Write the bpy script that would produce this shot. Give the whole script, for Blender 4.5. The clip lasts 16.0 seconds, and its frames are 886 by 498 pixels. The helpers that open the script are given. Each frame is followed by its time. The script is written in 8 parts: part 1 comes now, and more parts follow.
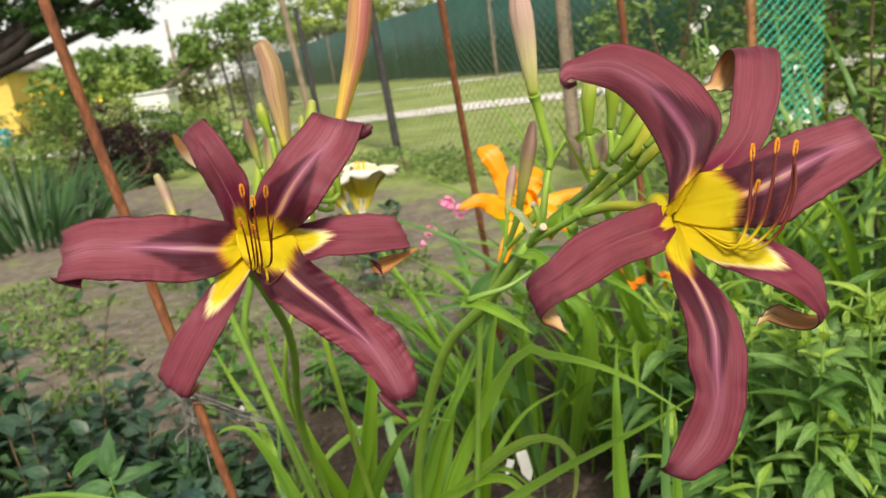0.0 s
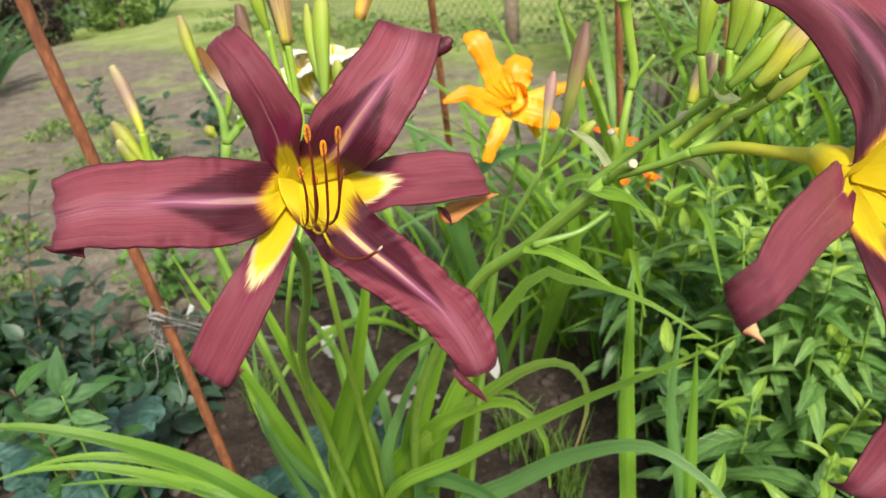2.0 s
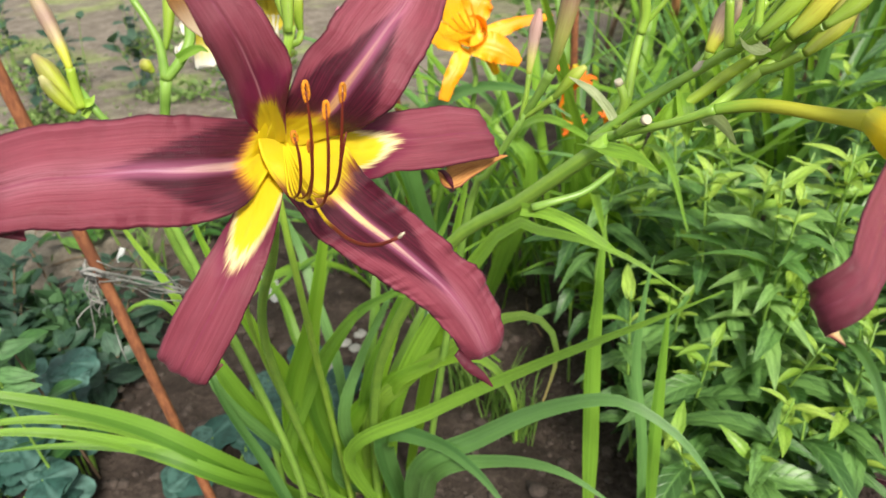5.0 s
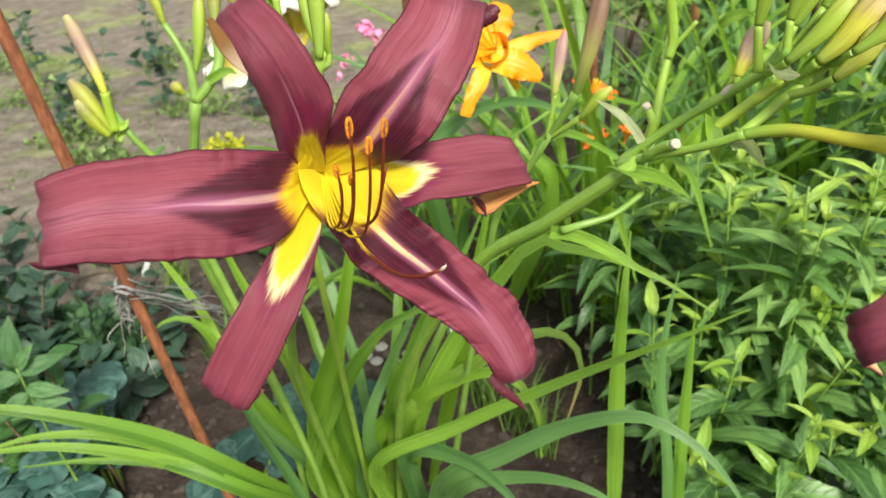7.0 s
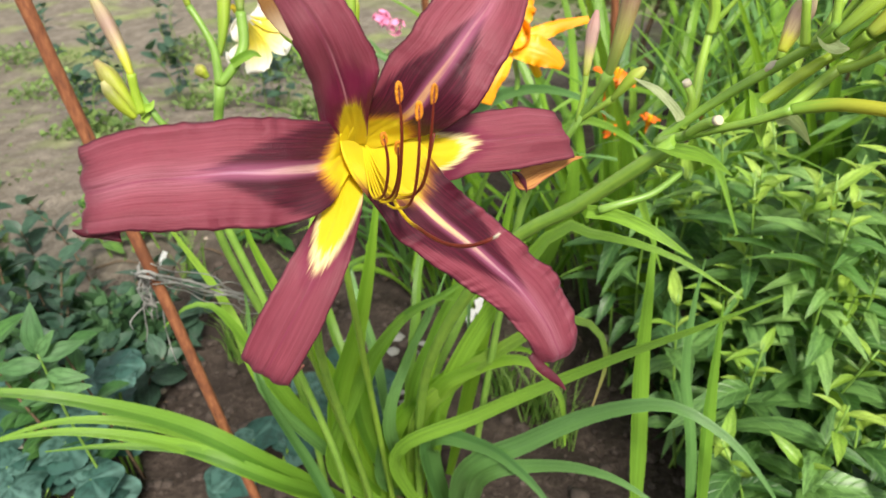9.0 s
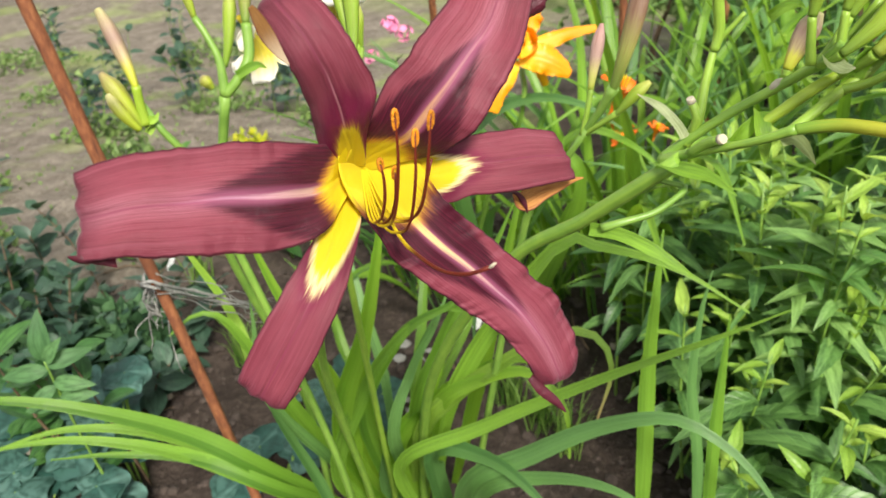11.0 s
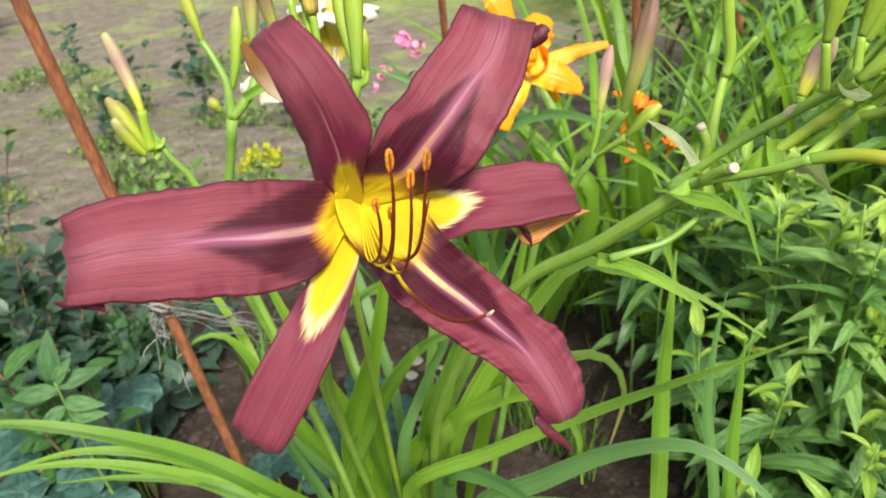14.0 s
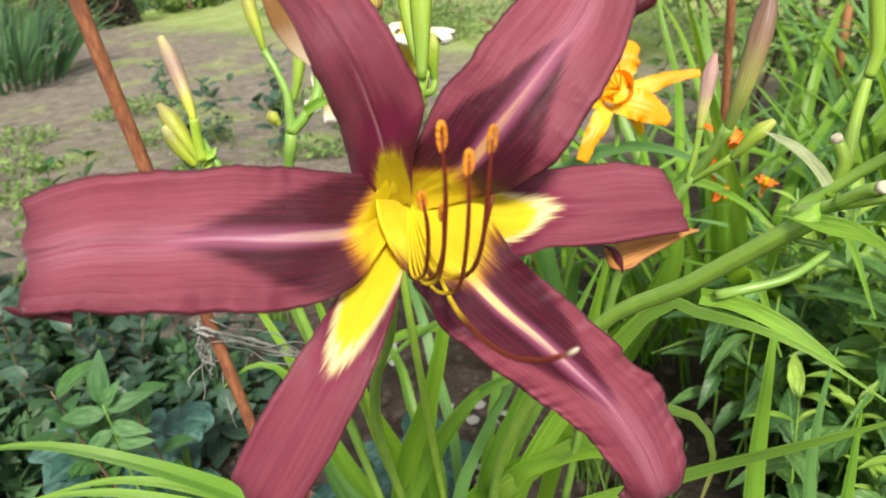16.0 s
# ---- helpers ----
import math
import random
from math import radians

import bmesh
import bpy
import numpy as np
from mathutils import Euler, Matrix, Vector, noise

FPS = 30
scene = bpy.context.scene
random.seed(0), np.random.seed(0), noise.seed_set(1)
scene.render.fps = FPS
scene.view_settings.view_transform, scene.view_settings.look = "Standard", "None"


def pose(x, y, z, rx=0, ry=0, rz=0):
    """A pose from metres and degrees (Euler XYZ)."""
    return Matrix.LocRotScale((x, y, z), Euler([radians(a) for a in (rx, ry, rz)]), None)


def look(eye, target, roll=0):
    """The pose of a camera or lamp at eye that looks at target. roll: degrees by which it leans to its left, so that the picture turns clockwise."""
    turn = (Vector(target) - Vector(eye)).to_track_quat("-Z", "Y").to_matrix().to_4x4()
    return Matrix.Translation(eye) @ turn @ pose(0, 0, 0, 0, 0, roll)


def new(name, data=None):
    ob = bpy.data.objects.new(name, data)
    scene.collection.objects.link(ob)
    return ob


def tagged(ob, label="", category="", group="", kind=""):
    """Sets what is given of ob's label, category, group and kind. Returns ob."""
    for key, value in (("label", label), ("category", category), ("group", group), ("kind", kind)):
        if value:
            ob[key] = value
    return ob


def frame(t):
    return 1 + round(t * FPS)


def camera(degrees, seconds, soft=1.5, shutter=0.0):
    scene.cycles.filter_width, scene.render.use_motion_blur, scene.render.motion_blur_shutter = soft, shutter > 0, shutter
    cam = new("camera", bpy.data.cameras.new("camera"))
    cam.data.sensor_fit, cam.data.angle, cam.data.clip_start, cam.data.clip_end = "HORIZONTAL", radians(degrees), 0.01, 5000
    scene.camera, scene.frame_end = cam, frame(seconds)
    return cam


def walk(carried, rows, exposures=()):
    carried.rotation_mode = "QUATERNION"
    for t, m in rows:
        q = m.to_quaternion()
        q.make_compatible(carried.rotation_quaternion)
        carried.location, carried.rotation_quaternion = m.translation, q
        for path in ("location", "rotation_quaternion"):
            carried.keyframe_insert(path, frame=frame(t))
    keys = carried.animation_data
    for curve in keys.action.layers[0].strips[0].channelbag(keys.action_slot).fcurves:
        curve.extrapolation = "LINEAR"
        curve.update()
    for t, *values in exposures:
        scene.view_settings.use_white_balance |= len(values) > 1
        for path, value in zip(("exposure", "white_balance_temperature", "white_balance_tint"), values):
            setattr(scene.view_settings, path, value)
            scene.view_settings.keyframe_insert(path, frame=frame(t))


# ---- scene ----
cam = camera(62.3, 16.0)
cam.data.dof.use_dof, cam.data.dof.focus_distance, cam.data.dof.aperture_fstop = True, 0.24, 25.0
ROWS = [
    (0, 0.0000, 0.0000, 0.6200, 74.84, 8.21, -2.22),
    (0.5, -0.0010, 0.0192, 0.6232, 71.55, 8.28, -3.75),
    (1, -0.0162, 0.0405, 0.6251, 67.64, 7.86, -5.82),
    (1.5, -0.0336, 0.0531, 0.6312, 65.82, 5.64, -6.42),
    (2, -0.0556, 0.0720, 0.6368, 64.21, 5.54, -7.80),
    (2.5, -0.0674, 0.0861, 0.6372, 62.52, 4.92, -8.86),
    (3, -0.0777, 0.0960, 0.6375, 60.70, 3.87, -10.43),
    (3.5, -0.0800, 0.1072, 0.6358, 59.47, 3.70, -11.71),
    (4, -0.0747, 0.1128, 0.6332, 58.43, 3.01, -12.64),
    (6.5, -0.0734, 0.1047, 0.6421, 58.72, 3.45, -12.06),
    (7, -0.0789, 0.1102, 0.6427, 59.26, 3.88, -11.56),
    (7.5, -0.0860, 0.1148, 0.6395, 59.27, 3.80, -10.94),
    (8, -0.0867, 0.1118, 0.6356, 59.01, 4.25, -10.64),
    (8.5, -0.0857, 0.1137, 0.6334, 58.75, 4.43, -10.69),
    (9, -0.0886, 0.1130, 0.6358, 58.90, 4.08, -10.74),
    (9.5, -0.0869, 0.1148, 0.6396, 58.95, 4.17, -10.59),
    (10, -0.0850, 0.1157, 0.6384, 59.24, 4.00, -10.11),
    (12.5, -0.0844, 0.1177, 0.6424, 59.01, 4.61, -9.88),
    (13, -0.0845, 0.1187, 0.6404, 59.09, 4.35, -9.63),
    (13.5, -0.0859, 0.1228, 0.6426, 59.25, 4.44, -9.67),
    (14, -0.0786, 0.1252, 0.6428, 60.07, 4.95, -9.06),
    (14.5, -0.0803, 0.1384, 0.6360, 60.07, 5.75, -7.93),
    (15, -0.0777, 0.1512, 0.6317, 61.21, 5.68, -5.11),
    (15.5, -0.0694, 0.1615, 0.6258, 62.56, 5.50, -3.70),
    (16, -0.0746, 0.1609, 0.6163, 63.79, 5.31, -3.06),
]
walk(cam, [(t, pose(x, y, z, rx, ry, rz)) for t, x, y, z, rx, ry, rz in ROWS],
     exposures=((0.0, 0.54, 7100, 10), (0.5, 0.76, 7000, 10), (1.5, 0.80, 6800, 10), (2.5, 0.84, 6700, 10), (3.5, 0.95, 6600, 10), (16.0, 0.97, 6600, 10)))

# ---- light ----
world = bpy.data.worlds.new("sky")
scene.world = world
world.use_nodes = True
wn = world.node_tree.nodes
sky = wn.new("ShaderNodeTexSky")
sky.sky_type, sky.sun_disc = "NISHITA", False
sky.sun_elevation, sky.sun_rotation = radians(47), radians(172)
sky.dust_density = 1.5
# a thin cloud cover, hazier and brighter towards the horizon
cloud = wn.new("ShaderNodeMix")
cloud.data_type = "RGBA"
cloud.inputs[0].default_value = 0.8
up = wn.new("ShaderNodeSeparateXYZ")
haze = wn.new("ShaderNodeMapRange")
haze.interpolation_type = "SMOOTHSTEP"
haze.inputs[1].default_value, haze.inputs[2].default_value = 0.0, 0.7
tone = wn.new("ShaderNodeMix")
tone.data_type = "RGBA"
tone.inputs[6].default_value, tone.inputs[7].default_value = (9.2, 9.4, 9.5, 1), (4.6, 4.7, 4.7, 1)
world.node_tree.links.new(wn.new("ShaderNodeTexCoord").outputs["Generated"], up.inputs[0])
world.node_tree.links.new(up.outputs[2], haze.inputs[0])
world.node_tree.links.new(haze.outputs[0], tone.inputs[0])
world.node_tree.links.new(tone.outputs[2], cloud.inputs[7])
world.node_tree.links.new(sky.outputs[0], cloud.inputs[6])
world.node_tree.links.new(cloud.outputs[2], wn["Background"].inputs["Color"])
wn["Background"].inputs["Strength"].default_value = 0.084
sun = new("sun", bpy.data.lights.new("sun", "SUN"))
sun.data.energy, sun.data.angle, sun.data.color = 3.5, radians(12), (1.0, 0.94, 0.84)
sun.matrix_world = look((0.5, -2.9, 3.9), (0, 0.4, 0.5))


# ---- materials ----
class Nodes:
    """Short-hand for building a node material."""

    def __init__(self, name):
        self.m = bpy.data.materials.new(name)
        self.m.use_nodes = True
        self.t = self.m.node_tree
        self.bsdf = self.t.nodes["Principled BSDF"]
        self.out = self.t.nodes["Material Output"]

    def put(self, socket, value):
        if isinstance(value, bpy.types.NodeSocket):
            self.t.links.new(value, socket)
        elif isinstance(value, (tuple, list)) and len(value) == 3 and socket.type == "RGBA":
            socket.default_value = (*value, 1)
        else:
            socket.default_value = value

    def math(self, op, a, b=0.0, clamp=False):
        n = self.t.nodes.new("ShaderNodeMath")
        n.operation, n.use_clamp = op, clamp
        self.put(n.inputs[0], a), self.put(n.inputs[1], b)
        return n.outputs[0]

    def step(self, x, lo, hi, a=0.0, b=1.0):
        n = self.t.nodes.new("ShaderNodeMapRange")
        n.interpolation_type = "SMOOTHSTEP"
        for k, v in zip(("Value", "From Min", "From Max", "To Min", "To Max"), (x, lo, hi, a, b)):
            self.put(n.inputs[k], v)
        return n.outputs[0]

    def mix(self, f, a, b, mode="MIX"):
        n = self.t.nodes.new("ShaderNodeMix")
        n.data_type, n.blend_type = "RGBA", mode
        self.put(n.inputs[0], f), self.put(n.inputs[6], a), self.put(n.inputs[7], b)
        return n.outputs[2]

    def noise(self, vec, scale, detail=3.0, rough=0.55, dist=0.0):
        n = self.t.nodes.new("ShaderNodeTexNoise")
        if vec is not None:
            self.put(n.inputs["Vector"], vec)
        n.inputs["Scale"].default_value, n.inputs["Detail"].default_value = scale, detail
        n.inputs["Roughness"].default_value, n.inputs["Distortion"].default_value = rough, dist
        return n.outputs[0]

    def voronoi(self, vec, scale, out="Distance"):
        n = self.t.nodes.new("ShaderNodeTexVoronoi")
        self.put(n.inputs["Vector"], vec)
        n.inputs["Scale"].default_value = scale
        return n.outputs[out]

    def coord(self, kind="Object"):
        return self.t.nodes.new("ShaderNodeTexCoord").outputs[kind]

    def place(self):
        return self.t.nodes.new("ShaderNodeNewGeometry").outputs["Position"]

    def island(self):
        return self.t.nodes.new("ShaderNodeNewGeometry").outputs["Random Per Island"]

    def rand(self):
        return self.t.nodes.new("ShaderNodeObjectInfo").outputs["Random"]

    def split(self, vec):
        n = self.t.nodes.new("ShaderNodeSeparateXYZ")
        self.put(n.inputs[0], vec)
        return n.outputs

    def scaled(self, vec, s):
        n = self.t.nodes.new("ShaderNodeVectorMath")
        n.operation = "MULTIPLY"
        self.put(n.inputs[0], vec)
        n.inputs[1].default_value = s
        return n.outputs[0]

    def ramp(self, f, stops):
        n = self.t.nodes.new("ShaderNodeValToRGB")
        self.put(n.inputs[0], f)
        e = n.color_ramp.elements
        while len(e) < len(stops):
            e.new(0.5)
        for k, (p, c) in zip(e, stops):
            k.position, k.color = p, (*c, 1)
        return n.outputs[0]

    def bump(self, h, strength=0.3, distance=0.001):
        n = self.t.nodes.new("ShaderNodeBump")
        n.inputs["Strength"].default_value, n.inputs["Distance"].default_value = strength, distance
        self.put(n.inputs["Height"], h)
        self.t.links.new(n.outputs[0], self.bsdf.inputs["Normal"])
        return n.outputs[0]

    def done(self, color, rough=0.5, spec=0.4, see=0.0, see_color=None, metal=0.0, see_node=None, velvet=0.0):
        """see: the share of light that passes through a thin leaf or petal."""
        b = self.bsdf
        self.put(b.inputs["Base Color"], color), self.put(b.inputs["Roughness"], rough)
        b.inputs["Specular IOR Level"].default_value, b.inputs["Metallic"].default_value = spec, metal
        if velvet:
            b.inputs["Sheen Weight"].default_value, b.inputs["Sheen Roughness"].default_value = velvet, 0.45
            b.inputs["Sheen Tint"].default_value = (0.9, 0.68, 0.82, 1)
        if see > 0:
            tr, mx = self.t.nodes.new("ShaderNodeBsdfTranslucent"), self.t.nodes.new("ShaderNodeMixShader")
            self.put(tr.inputs[0], see_color if see_color is not None else color)
            self.put(mx.inputs[0], see_node if see_node is not None else see)
            self.t.links.new(b.outputs[0], mx.inputs[1]), self.t.links.new(tr.outputs[0], mx.inputs[2])
            self.t.links.new(mx.outputs[0], self.out.inputs[0])
        return self.m


def leaf_material(name, dark, light, rough=0.42, see=0.3, vein=0.25, tipcol=None, stripes=24.0, spec=0.4, ribs=0.0, keel=0.0):
    """Leaf with lengthwise fibres, a pale midrib and a tone of its own for each leaf."""
    n = Nodes(name)
    uv = n.coord("UV")
    u, v, _ = n.split(uv)
    av = n.math("ABSOLUTE", n.math("SUBTRACT", v, 0.5))
    fib = n.noise(n.scaled(uv, (3.0, stripes, 1.0)), 1.0, 2.0)
    blot = n.noise(n.place(), 45.0, 3.0)
    f = n.math("ADD", n.math("MULTIPLY", n.rand(), 0.68), n.math("MULTIPLY", blot, 0.32))
    c = n.mix(n.step(f, 0.15, 0.85), dark, light)
    c = n.mix(n.step(fib, 0.42, 0.62, 0.0, 0.80), c, tuple(k * 0.55 for k in dark))
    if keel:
        # fold shading put into the colour: soft dark crease, one half lighter, paler margins
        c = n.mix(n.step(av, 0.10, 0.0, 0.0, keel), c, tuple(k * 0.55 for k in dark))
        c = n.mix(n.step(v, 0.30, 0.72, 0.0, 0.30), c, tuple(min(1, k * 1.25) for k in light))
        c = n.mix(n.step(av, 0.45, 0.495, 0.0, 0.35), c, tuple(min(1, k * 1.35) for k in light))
    height = fib
    if ribs:
        # side veins that run from the midrib to the margin
        wave = n.math("FRACT", n.math("MULTIPLY", n.math("SUBTRACT", u, n.math("MULTIPLY", av, 0.42)), ribs))
        rib = n.step(n.math("ABSOLUTE", n.math("SUBTRACT", wave, 0.5)), 0.16, 0.0)
        c = n.mix(n.math("MULTIPLY", rib, 0.16), c, tuple(min(1, k * 1.5 + 0.01) for k in light))
        height = n.math("SUBTRACT", n.math("MULTIPLY", fib, 0.4), rib)
    c = n.mix(n.step(av, 0.06, 0.0, 0.0, vein), c, tuple(min(1, k * 1.7 + 0.02) for k in light))
    if tipcol:
        c = n.mix(n.step(u, 0.9, 1.0, 0.0, 0.8), c, tipcol)
    n.bump(height, 0.45, 0.0008)
    return n.done(c, rough, spec, see, n.mix(0.55, c, tuple(min(1, k * q) for k, q in zip(light, (1.6, 1.5, 0.6)))))


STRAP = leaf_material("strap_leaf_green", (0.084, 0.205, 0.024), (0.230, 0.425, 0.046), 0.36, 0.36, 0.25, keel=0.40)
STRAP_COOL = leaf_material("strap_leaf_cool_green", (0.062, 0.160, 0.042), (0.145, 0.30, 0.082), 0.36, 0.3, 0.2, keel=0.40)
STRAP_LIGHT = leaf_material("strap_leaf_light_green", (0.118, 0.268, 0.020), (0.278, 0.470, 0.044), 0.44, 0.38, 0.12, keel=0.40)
STRAP_DRY = leaf_material("strap_leaf_yellowing", (0.10, 0.22, 0.025), (0.22, 0.36, 0.04), 0.5, 0.3, 0.2, (0.36, 0.22, 0.11))
BUSH = leaf_material("bush_leaf_green", (0.032, 0.098, 0.026), (0.165, 0.325, 0.085), 0.42, 0.24, 0.35, None, 18.0, 0.5, 7.0)
BUSH_PALE = leaf_material("bush_leaf_pale", (0.10, 0.24, 0.06), (0.27, 0.45, 0.13), 0.36, 0.32, 0.3, None, 18.0, 0.55, 7.0)
BUSH_TIP = leaf_material("shoot_leaf_yellow_green", (0.20, 0.38, 0.045), (0.40, 0.56, 0.095), 0.4, 0.32, 0.25, None, 18.0, 0.5, 7.0)
ROSE = leaf_material("shrub_leaf_dark_green", (0.022, 0.060, 0.038), (0.066, 0.135, 0.082), 0.42, 0.2, 0.15, None, 14.0, 0.45, 8.0)
ROSE_YOUNG = leaf_material("shrub_leaf_fresh_green", (0.035, 0.11, 0.03), (0.085, 0.21, 0.045), 0.4, 0.25, 0.2, None, 14.0)
SHOOT_LEAF = leaf_material("young_shoot_green", (0.050, 0.135, 0.048), (0.115, 0.245, 0.085), 0.55, 0.25, 0.12, None, 12.0, 0.3)
BLUE_LEAF = leaf_material("columbine_leaf_blue_green", (0.028, 0.088, 0.070), (0.092, 0.190, 0.158), 0.5, 0.2, 0.25, None, 10.0, 0.35)
BRACT = leaf_material("papery_bract", (0.30, 0.40, 0.16), (0.52, 0.58, 0.34), 0.6, 0.35, 0.2, (0.55, 0.48, 0.36))
BACK_LEAF = leaf_material("far_plant_green", (0.05, 0.15, 0.035), (0.17, 0.32, 0.065), 0.45, 0.25, 0.1, None, 10.0)
IRIS_LEAF = leaf_material("iris_leaf_green", (0.028, 0.085, 0.030), (0.07, 0.16, 0.05), 0.45, 0.2, 0.1, None, 30.0)


def crown_material(name, dark, light, see=0.25):
    n = Nodes(name)
    f = n.math("ADD", n.math("MULTIPLY", n.island(), 0.6), n.math("MULTIPLY", n.noise(n.place(), 1.2, 2.0), 0.5))
    c = n.mix(n.step(f, 0.2, 0.9), dark, light)
    return n.done(c, 0.5, 0.3, see)


CROWN_DARK = crown_material("tree_leaf_dark", (0.022, 0.065, 0.016), (0.07, 0.165, 0.032))
CROWN = crown_material("tree_leaf_green", (0.09, 0.17, 0.04), (0.22, 0.33, 0.08))
CROWN_LIGHT = crown_material("tree_leaf_light", (0.19, 0.30, 0.06), (0.38, 0.46, 0.12))
BARBERRY = crown_material("barberry_leaf_purple", (0.018, 0.010, 0.012), (0.055, 0.026, 0.03))
GRASS = crown_material("grass_blade", (0.07, 0.16, 0.025), (0.19, 0.32, 0.06))
WEED_MASS = crown_material("weed_mass", (0.085, 0.155, 0.042), (0.215, 0.32, 0.095))


# darkened copy of the bush leaf colour, painting the shade inside the bushes
BUSH_SHADED = crown_material("bush_leaves_shaded", (0.010, 0.034, 0.008), (0.050, 0.115, 0.03))
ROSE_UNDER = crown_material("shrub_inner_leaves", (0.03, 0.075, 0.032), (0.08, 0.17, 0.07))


def plain(name, color, rough=0.6, scale=120.0, vary=0.35, bump=0.2, metal=0.0, spec=0.4):
    n = Nodes(name)
    p = n.coord("Object")
    a, b = n.noise(p, scale, 4.0), n.noise(p, scale * 0.12, 2.0)
    f = n.math("ADD", n.math("MULTIPLY", a, 0.5), n.math("MULTIPLY", b, 0.5))
    c = n.mix(n.step(f, 0.3, 0.7), tuple(k * (1 - vary) for k in color), tuple(min(1, k * (1 + vary)) for k in color))
    n.bump(a, bump, 0.002)
    return n.done(c, rough, spec, 0.0, None, metal)


def rust_material():
    n = Nodes("rusty_steel")
    p = n.coord("Object")
    a = n.noise(n.scaled(p, (1.0, 1.0, 0.35)), 240.0, 5.0, 0.65)
    b = n.noise(n.scaled(p, (1.0, 1.0, 0.5)), 38.0, 3.0)
    c = n.ramp(a, [(0.25, (0.085, 0.031, 0.019)), (0.5, (0.215, 0.078, 0.035)), (0.75, (0.35, 0.145, 0.062))])
    c = n.mix(n.step(b, 0.5, 0.7, 0.0, 0.75), c, (0.13, 0.048, 0.024))
    n.bump(a, 0.6, 0.001)
    return n.done(c, 0.75, 0.3)


RUST = rust_material()
WOOD = plain("weathered_wood", (0.24, 0.19, 0.14), 0.85, 60.0, 0.4, 0.5)
WOOD_ORANGE = plain("stained_wood", (0.33, 0.15, 0.06), 0.7, 60.0, 0.3, 0.3)
DARK_POST = plain("tarred_post", (0.045, 0.043, 0.045), 0.8, 30.0, 0.5, 0.3)
BARK = plain("dark_bark", (0.035, 0.028, 0.022), 0.9, 25.0, 0.5, 0.6)
BARK_FAR = plain("grey_bark", (0.11, 0.09, 0.07), 0.9, 25.0, 0.4, 0.4)
WIRE = plain("galvanised_wire", (0.13, 0.13, 0.125), 0.6, 80.0, 0.2, 0.1, 0.3)
NET = plain("teal_plastic_net", (0.05, 0.50, 0.36), 0.4, 60.0, 0.15, 0.05)
GREEN_SCREEN = plain("green_fence_sheet", (0.010, 0.085, 0.065), 0.55, 3.0, 0.25, 0.1)
TAG = plain("white_plastic_tag", (0.78, 0.80, 0.80), 0.45, 90.0, 0.08, 0.05)
STRING = plain("grey_twine", (0.235, 0.235, 0.22), 0.9, 300.0, 0.4, 0.5)
STONE = plain("pebble_stone", (0.34, 0.28, 0.23), 0.85, 90.0, 0.3, 0.3)
STONE_PALE = plain("pale_chips", (0.30, 0.30, 0.28), 0.8, 90.0, 0.3, 0.3)
WALL_YELLOW = plain("yellow_wall", (0.72, 0.50, 0.12), 0.8, 8.0, 0.12, 0.1)
ROOF = plain("grey_slate_roof", (0.32, 0.30, 0.29), 0.85, 6.0, 0.2, 0.3)
GLASS_DARK = plain("dark_window", (0.05, 0.06, 0.07), 0.15, 4.0, 0.2, 0.0)
WHITE_PAINT = plain("white_paint", (0.74, 0.75, 0.76), 0.6, 5.0, 0.12, 0.1)
TEAL_PAINT = plain("teal_plastic", (0.02, 0.30, 0.36), 0.4, 10.0, 0.1, 0.0)
TWIG = plain("brown_twig", (0.13, 0.085, 0.05), 0.8, 160.0, 0.4, 0.4)
CLOD = plain("soil_clod", (0.062, 0.047, 0.039), 0.95, 220.0, 0.4, 0.5)
PINK = plain("pink_petal", (0.80, 0.25, 0.45), 0.6, 80.0, 0.2, 0.1)
YELLOW_FLOWER = plain("yellow_flower", (0.85, 0.60, 0.03), 0.6, 40.0, 0.2, 0.1)
WHITE_FLOWER = plain("white_flower", (0.82, 0.82, 0.78), 0.6, 40.0, 0.1, 0.1)


def stem_material(name, a, b):
    n = Nodes(name)
    uv = n.coord("UV")
    f = n.noise(n.scaled(uv, (4.0, 14.0, 1.0)), 1.0, 3.0)
    g = n.noise(n.place(), 70.0, 3.0)
    c = n.mix(n.step(n.math("ADD", n.math("MULTIPLY", f, 0.5), n.math("MULTIPLY", g, 0.5)), 0.3, 0.7), a, b)
    n.bump(f, 0.2, 0.0005)
    return n.done(c, 0.38, 0.5, 0.08)


STEM = stem_material("scape_green", (0.135, 0.275, 0.036), (0.265, 0.44, 0.058))
STEM_YELLOW = stem_material("stalk_yellow", (0.23, 0.36, 0.03), (0.36, 0.50, 0.045))
STEM_PALE = stem_material("stalk_yellow_green", (0.20, 0.35, 0.04), (0.31, 0.48, 0.06))
STEM_MID = stem_material("shoot_green", (0.13, 0.26, 0.04), (0.23, 0.39, 0.065))


